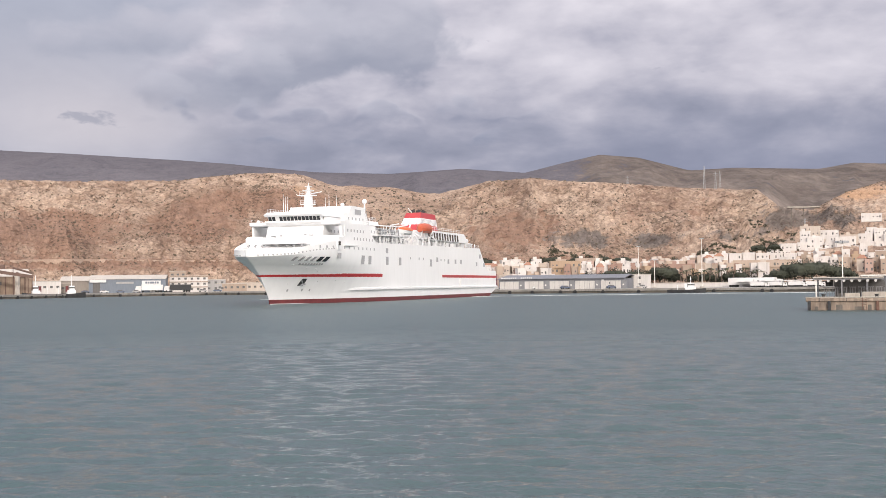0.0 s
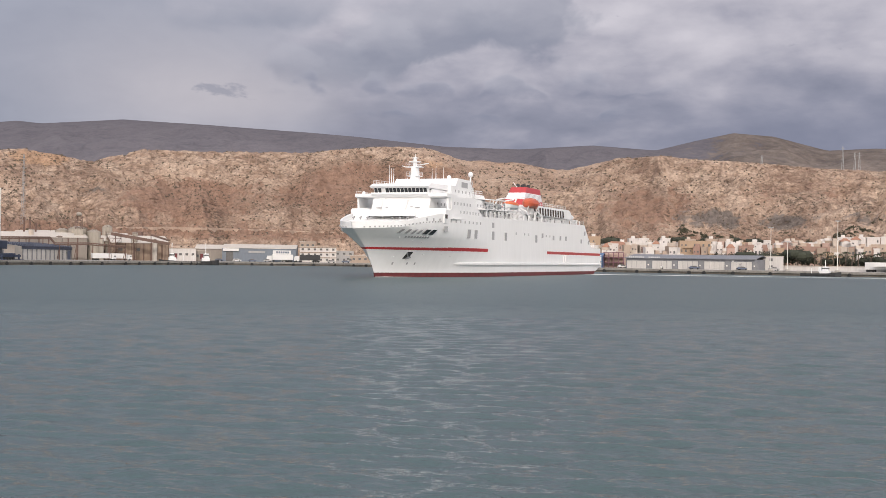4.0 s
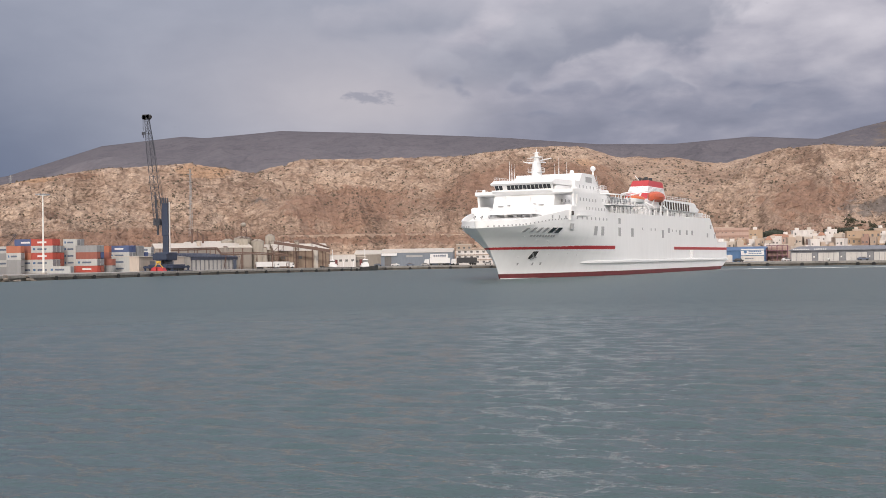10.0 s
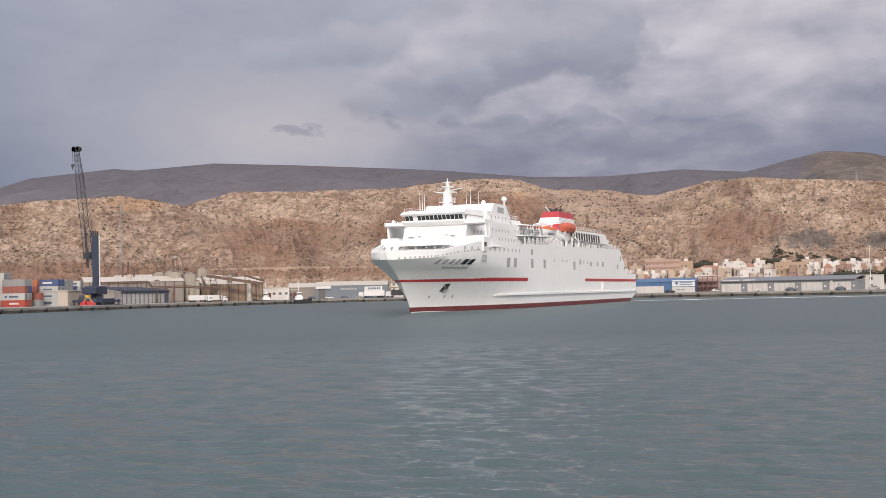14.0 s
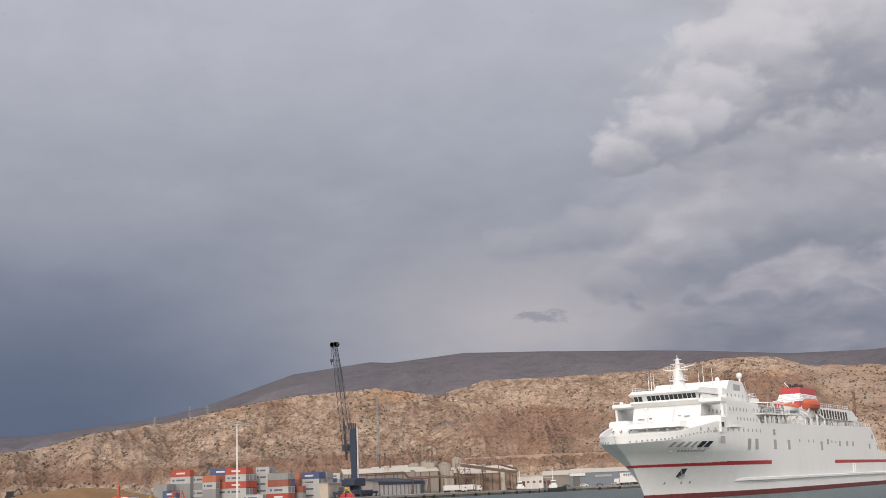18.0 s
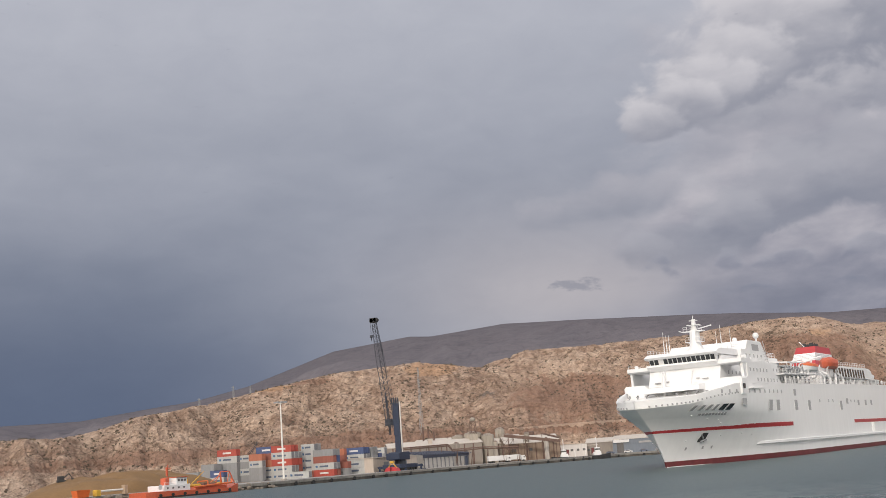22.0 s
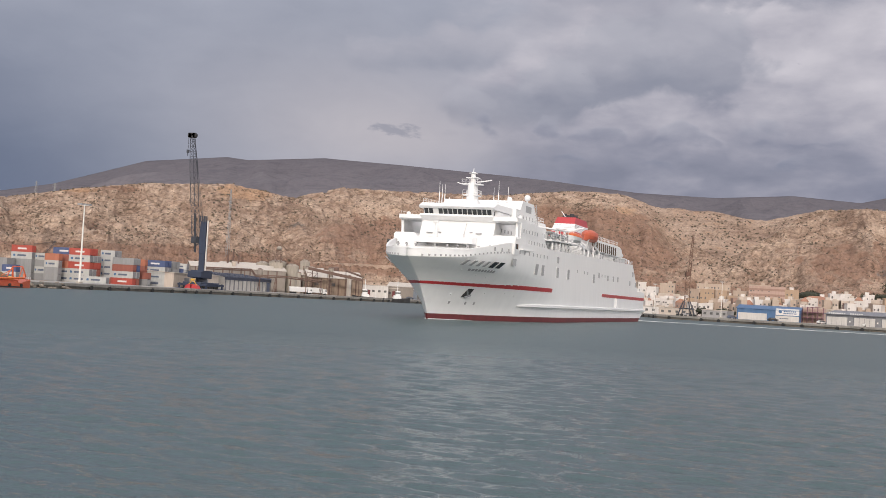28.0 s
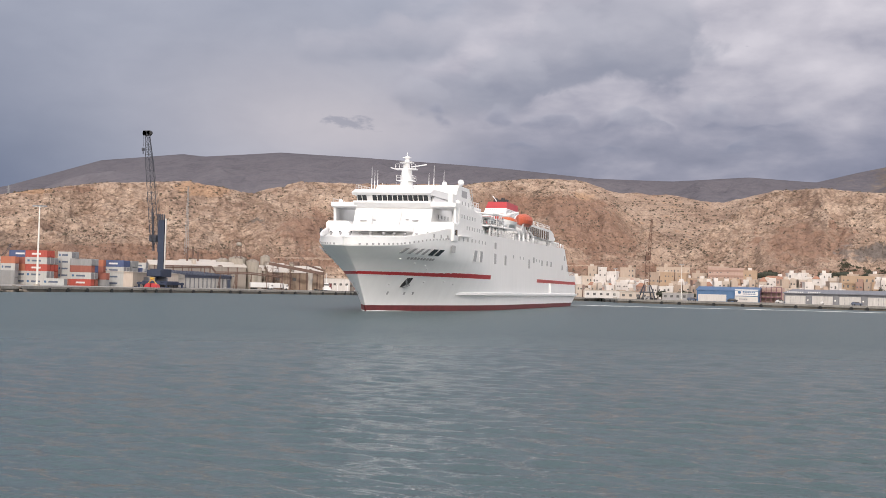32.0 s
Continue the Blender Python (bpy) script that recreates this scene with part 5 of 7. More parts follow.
ROOFS = {"flat": mat("flat_roof", (0.45, 0.40, 0.35), 0.9, vary=0.2, scale=0.5), "tile": mat("clay_roof", (0.33, 0.17, 0.11), 0.9, vary=0.25, scale=1.2)}
# window panes; also the dark sheets that stand for shade under roofs
SHADE = mat("dark_window_and_shade", (0.10, 0.095, 0.095), 0.3, vary=0.3, scale=1)
SHED_GREY = corrugated("grey_sheet_metal", (0.165, 0.17, 0.19), 0.5)
SHED_WHITE = corrugated("white_sheet_metal", (0.50, 0.475, 0.45), 0.5)
SHED_BLUE = corrugated("blue_sheet_metal", (0.055, 0.125, 0.25), 0.5)
SHED_TAN = corrugated("tan_sheet_metal", (0.255, 0.22, 0.19), 0.5)
SHED_BLUEGREY = corrugated("blue_grey_sheet_metal", (0.155, 0.18, 0.215), 0.5)
ROOF_NAVY = corrugated("navy_roof_sheet", (0.055, 0.065, 0.10), 0.8, "Y")
ROOF_PALE = corrugated("pale_roof_sheet", (0.50, 0.45, 0.40), 0.8, "Y")
BROWNWALL = mat("brown_works_wall", (0.27, 0.20, 0.15), 0.9, vary=0.3, scale=0.4, streak=True)
SILO = mat("grey_works_concrete", (0.33, 0.295, 0.25), 0.9, vary=0.25, scale=0.4, streak=True)
PIPE = mat("rusty_pipe", (0.135, 0.085, 0.068), 0.8, vary=0.3)
SAND = mat("ochre_sand", (0.185, 0.108, 0.047), 0.95, vary=0.2, scale=0.6, bump=0.1)
SIGN = mat("white_sign_board", (0.62, 0.61, 0.60), 0.5, vary=0.05)
SIGNBAR = mat("dark_sign_bar", (0.09, 0.11, 0.16), 0.6, vary=0.1)
YELLOW = mat("yellow_machine_paint", (0.60, 0.36, 0.04), 0.5, vary=0.2)
TYRE = mat("black_tyre", (0.025, 0.025, 0.025), 0.8, vary=0.2)

PANE = {}


def pane_mesh(w, h, m):
    key = (round(w, 1), round(h, 1), m.name)
    if key not in PANE:
        PANE[key] = mesh_of("window_pane", box(B(), -key[0] / 2, key[0] / 2, -0.06, 0.06, -key[1] / 2, key[1] / 2), m)
    return PANE[key]


def gable(name, w, d, h, rise, wall, roof, label, category, m, over=0.4):
    """A hall: four walls, a pitched roof whose ridge runs along x, at the pose m (front wall faces -y)."""
    o = empty(name, m, label, category)
    part("wall", box(B(), -w / 2, w / 2, 0, d, 0, h), wall, o)
    bm = B()
    a, b, t = w / 2 + over, d / 2 + over, 0.25
    loft(bm, [[(x, d / 2 - b, h - 0.1), (x, d / 2, h + rise), (x, d / 2 + b, h - 0.1), (x, d / 2 + b, h - 0.1 + t), (x, d / 2, h + rise + t), (x, d / 2 - b, h - 0.1 + t)] for x in (-a, a)])
    part("roof", bm, roof, o)
    if rise > 0.3:
        for x in (-w / 2 + 0.1, w / 2 - 0.1):
            part("gable_end", loft(B(), [[(x - 0.1, 0, h), (x - 0.1, d, h), (x - 0.1, d / 2, h + rise)], [(x + 0.1, 0, h), (x + 0.1, d, h), (x + 0.1, d / 2, h + rise)]]), wall, o)
    return o


def face(az, d, z=None, turn=0.0):
    """The pose of a thing that faces the harbour's mouth, from its direction and distance."""
    x, y = way(az, d)
    return pose(x, y, ground_z(x, y) if z is None else z, 0, 0, -az + turn)


def bars(parent, x, y, z, n, w, h, gap, material):
    """Writing that cannot be read, as a row of plain bars."""
    for i in range(n):
        part("sign_bar", box(B(), x + i * (w + gap), x + i * (w + gap) + w, y - 0.12, y, z, z + h), material, parent)


# ---------------------------------------------------------------- container yard
CONT = {"r": corrugated("red_container", (0.38, 0.065, 0.045), 0.3), "w": corrugated("pale_grey_container", (0.43, 0.435, 0.425), 0.3), "b": corrugated("navy_container", (0.06, 0.09, 0.20), 0.3),
        "n": corrugated("brown_container", (0.27, 0.09, 0.065), 0.3), "g": corrugated("grey_container", (0.255, 0.26, 0.265), 0.3), "o": corrugated("orange_brown_container", (0.40, 0.14, 0.08), 0.3)}
CNAME = {"r": "red", "w": "pale grey", "b": "navy blue", "n": "brown", "g": "grey", "o": "orange-brown"}
FRAME = mat("container_frame", (0.20, 0.20, 0.21), 0.6, vary=0.2)
CH = 2.59
protos = {}


def container(colour, length):
    o = empty("shipping_container", Matrix(), CNAME[colour] + " steel shipping container stacked in the quayside yard", "container", "stacked shipping containers")
    part("body", box(B(), 0.08, length - 0.08, 0.06, 2.38, 0.12, CH - 0.1), CONT[colour], o)
    bm = B()
    for x in (0, length - 0.16):
        for y in (0, 2.28):
            box(bm, x, x + 0.16, y, y + 0.16, 0, CH)
    for z in (0, CH - 0.16):
        for y in (0, 2.28):
            box(bm, 0.16, length - 0.16, y + 0.02, y + 0.14, z, z + 0.14)
    part("frame", bm, CONT[colour], o)
    bm = box(B(), length - 0.08, length - 0.02, 0.18, 2.26, 0.18, CH - 0.18)
    part("door", bm, CONT[colour] if colour != "w" else FRAME, o)
    ink = SIGN if colour in "rbn" else SIGNBAR
    if colour in "rwb":
        part("marking", box(B(), length * 0.30, length * 0.72, -0.01, 0.07, 0.95, 1.6), ink, o, "plain bar in place of lettering")
    if colour == "w":
        part("marking", box(B(), length * 0.10, length * 0.2, -0.01, 0.07, 0.9, 1.7), SHED_BLUE, o)
    return o


STACKS = [  # direction, distance, length, colours from the ground up, rows behind
    (-36.3, 452, 6.06, "ggg", 1), (-35.9, 440, 6.06, "wb", 0), (-35.55, 455, 9.1, "gggwr", 0), (-34.1, 446, 6.06, "ggwo", 0), (-34.55, 452, 6.06, "gwgw", 1), (-33.75, 450, 9.1, "wwonb", 1), (-33.3, 455, 6.06, "gwgnb", 0),
    (-33.05, 446, 9.1, "wwrwr", 2), (-31.65, 452, 6.06, "nwwww", 1), (-31.1, 448, 9.1, "rwng", 1), (-30.55, 462, 9.1, "gono", 1), (-30.1, 452, 6.06, "gn", 0), (-29.65, 460, 9.1, "wwwb", 1), (-28.95, 464, 6.06, "gggg", 1), (-28.6, 470, 6.06, "ggb", 0),
    (-32.3, 440, 9.1, "w", 0), (-37.0, 466, 6.06, "gg", 1), (-28.3, 500, 6.06, "gwgw", 0)]
random.seed(12)
for a, d, L, cols, behind in STACKS:
    x, y = way(a + 0.28, d * 1.06)
    for back in range(behind + 1):
        for i, c in enumerate(cols):
            if back and random.random() < 0.3:
                c = random.choice("gwnb")
            if back and i > len(cols) - back:
                continue
            key = (c, L)
            m = pose(x, y + back * 2.7, LAND + i * CH, 0, 0, random.uniform(-0.4, 0.4))
            if key not in protos:
                protos[key] = container(c, L)
                protos[key].matrix_world = m
            else:
                copy_thing(protos[key], m)


# ---------------------------------------------------------------- yard lamp, mobile crane
def lamp_mast(x, y, h, z=LAND, r=0.38, label="tall pale steel lamp mast with a ring of floodlights"):
    o = empty("lamp_mast", pose(x, y, z), label, "street lamp", "lamp masts")
    part("pole", tube(B(), (0, 0, 0), (0, 0, h), r, r * 0.5, 8), LAMPWHITE, o)
    part("footing", box(B(), -0.8, 0.8, -0.8, 0.8, 0, 0.6, 0.08), CONCRETE, o)
    bm = B()
    ring, w = (1.8, 0.35) if r > 0.3 else (0.8, 0.2)
    for i in range(8):
        t = math.pi * i / 4
        tube(bm, (0, 0, h - 0.3), (ring * math.cos(t), ring * math.sin(t), h), 0.06, n=4)
    part("head_frame", bm, LAMPWHITE, o)
    for i in range(8):
        t = math.pi * i / 4
        x0, y0 = ring * math.cos(t), ring * math.sin(t)
        part("floodlight", box(B(), x0 - w, x0 + w, y0 - w, y0 + w, h - 0.1, h + w), GREYSTEEL, o)
    return o


lamp_mast(-215, 341, 25.6)


def lattice(bm, p, q, w0, w1, n, r=0.1):
    """A four-legged lattice boom or tower between two points."""
    p, q = Vector(p), Vector(q)
    d = (q - p).normalized()
    u = d.cross(Vector((0.31, 0.95, 0.02))).normalized()
    v = d.cross(u)
    rings = []
    for i in range(n + 1):
        k = i / n
        w = (w0 + (w1 - w0) * k) / 2
        c = p.lerp(q, k)
        rings.append([c + u * w + v * w, c + u * w - v * w, c - u * w - v * w, c - u * w + v * w])
    for a, b in zip(rings, rings[1:]):
        for i in range(4):
            tube(bm, a[i], b[i], r, n=4)
            tube(bm, a[i], b[(i + 1) % 4], r * 0.6, n=4)
            tube(bm, b[i], b[(i + 1) % 4], r * 0.6, n=4)


def mobile_crane():
    o = empty("harbour_crane", pose(-218, 433, LAND), "blue mobile harbour crane with a raised lattice boom", "crane")
    bm = B()
    box(bm, -4, 4, -8, 8, 1.0, 2.6, 0.15)
    part("chassis", bm, CRANEBLUE, o)
    tyre = mesh_of("tyre", tube(B(), (-0.35, 0, 0), (0.35, 0, 0), 0.75, n=10), TYRE)
    for x in (-3.6, 3.6):
        for i in range(7):
            shared("wheel", tyre, Matrix.Translation((x, -6.6 + i * 2.2, 0.75)), o)
    for x in (-1, 1):
        for y in (-7, 7):
            bm = B()
            box(bm, x * 2, x * 6.4, y - 0.6, y + 0.6, 1.2, 2.0)
            tube(bm, (x * 5.8, y, 0.2), (x * 5.8, y, 2.2), 0.4)
            box(bm, x * 5.8 - 1.4, x * 5.8 + 1.4, y - 1.4, y + 1.4, 0, 0.25)
            part("outrigger", bm, CRANEBLUE, o)
    bm = B()
    tube(bm, (0, 0, 2.6), (0, 0, 4.2), 2.4, 2.2, 14)
    part("slewing_ring", bm, CRANEDARK, o)
    bm = B()
    box(bm, -2.8, 2.8, -4.6, 3.6, 4.2, 7.4, 0.2)
    box(bm, -3.0, 3.0, -6.4, -4.5, 4.4, 7.0, 0.2)
    part("machinery_house", bm, CRANEBLUE, o)
    bm = B()
    loft(bm, [[(x0, -w, z), (x1, -w, z), (x1, w, z), (x0, w, z)] for z, x0, x1, w in ((7.0, -1.2, 1.2, 1.1), (14, -1.2, 1.1, 1.0), (14.2, -1.45, 1.2, 1.1), (27, -1.5, 0.9, 0.95))])
    tower = part("tower", bm, CRANEBLUE, o)
    bm = B()
    box(bm, 1.22, 1.5, -0.35, 0.35, 4.5, 27.5)
    part("ladder_duct", bm, LAMPWHITE, tower)
    bm = B()
    for x in (-1.6, -0.6, 0.4):
        tube(bm, (x, -0.8, 26.8), (x - 0.2, -0.8, 29.2), 0.3), tube(bm, (x, 0.8, 26.8), (x - 0.2, 0.8, 29.2), 0.3)
    part("sheave_head", bm, CRANEDARK, o)
    bm = B()
    box(bm, -5.0, -2.0, -1.6, 1.6, 18.2, 20.8, 0.15)
    cab = part("cab", bm, CRANEDARK, o)
    part("cab_window", box(B(), -5.05, -4.9, -1.3, 1.3, 19.2, 20.5), GLASS, cab)
    foot, tip = Vector((-2.6, -1.2, 17.0)), Vector((-5.9, -4.0, 60.8))
    bm = B()
    lattice(bm, foot, foot.lerp(tip, 0.12), 1.0, 2.3, 2, 0.13), lattice(bm, foot.lerp(tip, 0.12), foot.lerp(tip, 0.72), 2.3, 2.1, 12, 0.13), lattice(bm, foot.lerp(tip, 0.72), tip, 2.1, 1.2, 6, 0.12)
    part("boom", bm, CRANEDARK, o, "dark steel lattice boom")
    bm = B()
    box(bm, tip.x - 1.6, tip.x + 1.4, tip.y - 0.8, tip.y + 0.8, tip.z - 0.6, tip.z + 1.3, 0.1)
    tube(bm, tip + Vector((-0.9, 0.8, 0.2)), tip + Vector((-0.9, -0.8, 0.2)), 0.9, n=10), tube(bm, tip + Vector((1.0, 0.8, 0.4)), tip + Vector((1.0, -0.8, 0.4)), 0.9, n=10)
    part("boom_head", bm, BLACK, o)
    bm = B()
    for k in (-0.5, 0.5):
        tube(bm, (-1.4, k, 28.8), tip + Vector((0.8, k, 0)), 0.07, n=4)
        tube(bm, (-3.6, k, 14.5), foot.lerp(tip, 0.3) + Vector((0, k, 0)), 0.22, n=6)
        tube(bm, tip + Vector((-1.6, k * 0.4, 0)), tip + Vector((-1.6, k * 0.4, -5)), 0.045, n=4)
    part("rope", bm, CRANEDARK, o)
    bm = B()
    c = tip + Vector((-1.6, 0, -5.5))
    box(bm, c.x - 0.5, c.x + 0.5, c.y - 0.4, c.y + 0.4, c.z - 1.2, c.z, 0.1)
    tube(bm, c + Vector((0, 0, -1.2)), c + Vector((0, 0, -2.4)), 0.18)
    part("hook_block", bm, CRANEDARK, o)
    return o


mobile_crane()
# red grab standing by the crane
o = empty("clamshell_grab", pose(-213.5, 417, LAND), "red steel clamshell grab standing on the quay", "grab")
for sgn in (1, -1):
    bm = B()
    loft(bm, [[(sgn * (0.2 + r * math.cos(t)), y, 0.1 + r * math.sin(t)) for t, r in ((0, 2.6), (0.5, 2.3), (1.0, 1.9), (1.45, 1.6))] + [(sgn * 0.25, y, 0.1)] for y in (-1.4, 1.4)])
    part("shell", bm, RED, o)
bm = B()
for sgn in (1, -1):
    tube(bm, (sgn * 1.9, 0, 1.4), (0, 0, 3.4), 0.16)
box(bm, -0.7, 0.7, -0.6, 0.6, 3.2, 3.9)
part("head", bm, YELLOW, o)


# ---------------------------------------------------------------- works and sheds along the west quay
def quay_hall():
    o = gable("warehouse", 70, 24, 5.6, 1.6, SHED_WHITE, ROOF_NAVY, "long white quayside warehouse with a navy blue roof", "warehouse", pose(-224, 502, LAND, 0, 0, 90))
    part("fascia", box(B(), -35.2, 35.2, -0.25, -0.02, 4.4, 5.6), ROOF_NAVY, o)
    for i in range(17):
        x = -34.5 + i * 4.31
        part("pier", box(B(), x - 0.25, x + 0.25, -0.35, -0.01, 0, 4.4), FRAME, o)
    for i in (10, 14):
        part("door", box(B(), -34.5 + i * 4.31 + 0.4, -34.5 + i * 4.31 + 3.8, -0.2, -0.01, 0, 4.2), SIGNBAR, o)
    for i in range(26):
        x = -34 + i * 2.7
        part("roof_rib", box(B(), x - 0.3, x + 0.3, -0.3, 12, 5.7, 6.2), ROOF_NAVY, o).matrix_basis = Matrix.Translation((0, 0, -0.2)) @ pose(0, 0, 0, math.degrees(math.atan2(1.6, 12)))
    return o


quay_hall()
o = gable("shed", 40, 20, 5.8, 0.2, WALLS["cream"], ROOF_PALE, "cream rendered flat-roofed shed behind the crane", "shed", pose(-226, 445, LAND, 0, 0, 90))
part("door", box(B(), 6, 10, -0.15, -0.01, 0, 4), SHED_GREY, o)
part("door", box(B(), -11, -7, -0.15, -0.01, 0, 4), SHED_GREY, o)


def works():
    """The cement works: halls, silos, pipe bridges."""
    halls = [(-25.0, 560, 44, 20, 10.0, 2.2, SHED_TAN, ROOF_PALE, "pale works hall with pitched sheet roof"), (-22.6, 585, 34, 22, 9.0, 2.6, SILO, ROOF_PALE, "grey works hall with a pitched roof"),
             (-20.4, 572, 26, 26, 8.2, 3.4, BROWNWALL, ROOF_PALE, "brown stained works hall with a sloping roof"), (-24.0, 600, 26, 18, 12, 1.8, SILO, ROOF_PALE, "grey concrete works building")]
    for a, d, w, dep, h, rise, wall, roof, label in halls:
        o = gable("works_hall", w, dep, h, rise, wall, roof, label, "factory", face(a, d, LAND, 8))
        for i in range(int(w / 4.2)):
            x = -w / 2 + 2 + i * 4.2
            part("buttress", box(B(), x - 0.25, x + 0.25, -0.3, -0.01, 0, h), PIPE, o)
        for i in range(int(w / 8)):
            x = -w / 2 + 4 + i * 8
            shared("window", pane_mesh(1.8, 1.4, SHADE), Matrix.Translation((x, -0.02, h * 0.62)), o)
    for a, d, r, h in ((-23.2, 575, 4.2, 14.5), (-22.5, 572, 3.2, 13), (-23.9, 580, 3.2, 13.5), (-21.6, 590, 3.4, 12.5), (-21.9, 600, 2.4, 16)):
        o = empty("silo", face(a, d, LAND), "round grey concrete silo of the works", "silo", "works silos")
        part("drum", tube(B(), (0, 0, 0), (0, 0, h), r, r, 18), SILO, o)
        part("cap", tube(B(), (0, 0, h), (0, 0, h + 1.1), r * 1.03, r * 0.3, 18), SILO, o)
        bm = B()
        rail(bm, [(r * math.cos(t), r * math.sin(t), h) for t in (2 * math.pi * i / 8 for i in range(9))], 1.0, 2, 1.6, 0.05)
        part("rail", bm, PIPE, o)
    # tower with a round tank on top
    o = empty("water_tower", face(-23.16, 570, LAND), "works tower with a small round tank", "tower")
    bm = B()
    lattice(bm, (0, 0, 14), (0, 0, 20), 2.6, 2.2, 3, 0.16)
    part("legs", bm, PIPE, o)
    bm = B()
    ball(bm, (0, 0, 21.0), 1.3, 0.8, 12)
    part("tank", bm, SILO, o)
    part("shaft", box(B(), -2, 2, -2, 2, 0, 14, 0.05), SILO, o)
    for a, d, h in ((-25.55, 600, 20), (-25.3, 600, 19.4), (-25.05, 602, 17.5)):
        o = empty("chimney", face(a, d, LAND), "thin rusty works chimney", "chimney", "works chimneys")
        part("stack", tube(B(), (0, 0, 0), (0, 0, h), 0.55, 0.42, 8), PIPE, o)
        part("collar", tube(B(), (0, 0, h - 1.2), (0, 0, h - 0.7), 0.62, 0.62, 8), PIPE, o)
    # pipe bridge
    o = empty("pipe_bridge", face(-24.2, 548, LAND), "rusty pipe bridge between the works halls", "pipeline")
    for z, y in ((9.6, 0), (8.9, 0.6)):
        pts = [(-26, y, z), (-2, y, z + 0.3), (0, y, z - 2.2), (14, y, z - 2.0), (22, y, z - 2.6), (30, y, z - 3.2)]
        for p, q in zip(pts, pts[1:]):
            part("pipe", tube(B(), p, q, 0.27, n=6), PIPE, o)
    for x in range(-26, 31, 7):
        bm = B()
        tube(bm, (x, 0.3, 0), (x, 0.3, 9.2 if x < 0 else 7), 0.2, n=5), tube(bm, (x - 1, 0.3, 0), (x, 0.3, 6), 0.14, n=5)
        part("trestle", bm, PIPE, o)
    # conveyor gallery sloping down the brown hall
    o = empty("conveyor", face(-20.6, 560, LAND), "rusty conveyor gallery on the works hall", "conveyor")
    bm = B()
    loft(bm, [[(x, -0.8, z), (x, 0.8, z), (x, 0.8, z + 1.4), (x, -0.8, z + 1.4)] for x, z in ((-11, 11.4), (15, 7.2))])
    part("gallery", bm, PIPE, o)
    for x, z in ((-9, 11), (-1, 9.8), (7, 8.4), (13, 7.4)):
        part("leg", tube(B(), (x, 0, 0), (x, 0, z), 0.2, n=5), PIPE, o)


works()
# small plant among the halls: tanks, stair towers, ducts and hoppers
rnd = random.Random(77)
WORKS_MIX = [SILO, BROWNWALL, PIPE, SHED_TAN, WALLS["grey"], WALLS["cream"], ROOF_PALE]
for i in range(34):
    a, d = rnd.uniform(-26.4, -19.2), rnd.uniform(556, 610)
    kind = i % 4
    if kind == 0:
        o = empty("tank", face(a, d, LAND), "stained upright steel tank of the works", "tank", "works tanks")
        r, h = rnd.uniform(1.0, 2.2), rnd.uniform(9, 14)
        part("drum", tube(B(), (0, 0, 0), (0, 0, h), r, r, 12), rnd.choice(WORKS_MIX), o)
        part("lid", tube(B(), (0, 0, h), (0, 0, h + 0.5), r, r * 0.3, 12), PIPE, o)
    elif kind == 1:
        o = empty("stair_tower", face(a, d, LAND), "open rusty steel stair tower of the works", "tower", "works stair towers")
        h = rnd.uniform(10, 15)
        bm = B()
        for x in (-1.2, 1.2):
            for y in (-1.2, 1.2):
                tube(bm, (x, y, 0), (x, y, h), 0.12, n=4)
        part("frame", bm, PIPE, o)
        for k in range(int(h / 2.5)):
            part("landing", box(B(), -1.3, 1.3, -1.3, 1.3, 2.5 + k * 2.5, 2.65 + k * 2.5), PIPE, o)
            part("flight", tube(B(), (-1.1 if k % 2 else 1.1, -1.0, 0.1 + k * 2.5), (1.1 if k % 2 else -1.1, -1.0, 2.6 + k * 2.5), 0.12, n=4), PIPE, o)
    elif kind == 2:
        o = empty("plant_shed", face(a, d, LAND, rnd.uniform(-8, 12)), "small stained plant shed of the works", "shed", "works sheds")
        w, h = rnd.uniform(4, 10), rnd.uniform(6.5, 13)
        m = rnd.choice(WORKS_MIX)
        part("wall", box(B(), -w / 2, w / 2, 0, 6, 0, h), m, o)
        part("roof", loft(B(), [[(x, -0.3, h), (x, 6.3, h + 0.9), (x, 6.3, h + 1.1), (x, -0.3, h + 0.2)] for x in (-w / 2 - 0.3, w / 2 + 0.3)]), ROOF_PALE, o)
        for k in range(int(w / 2.5)):
            shared("window", pane_mesh(1.2, 1.1, SHADE), Matrix.Translation((-w / 2 + 1.3 + k * 2.5, -0.03, h * 0.7)), o)
    else:
        o = empty("duct", face(a, d, LAND), "rusty sloping duct of the works", "pipeline", "works ducts")
        h, w = rnd.uniform(8, 13), rnd.uniform(5, 11)
        part("pipe", tube(B(), (-w / 2, 0, h), (w / 2, 0, h - rnd.uniform(0, 3)), 0.45, n=8), rnd.choice((PIPE, SILO)), o)
        for x in (-w / 2, w / 2):
            part("leg", tube(B(), (x, 0, 0), (x, 0, h - 0.3 if x < 0 else h - 3), 0.18, n=5), PIPE, o)


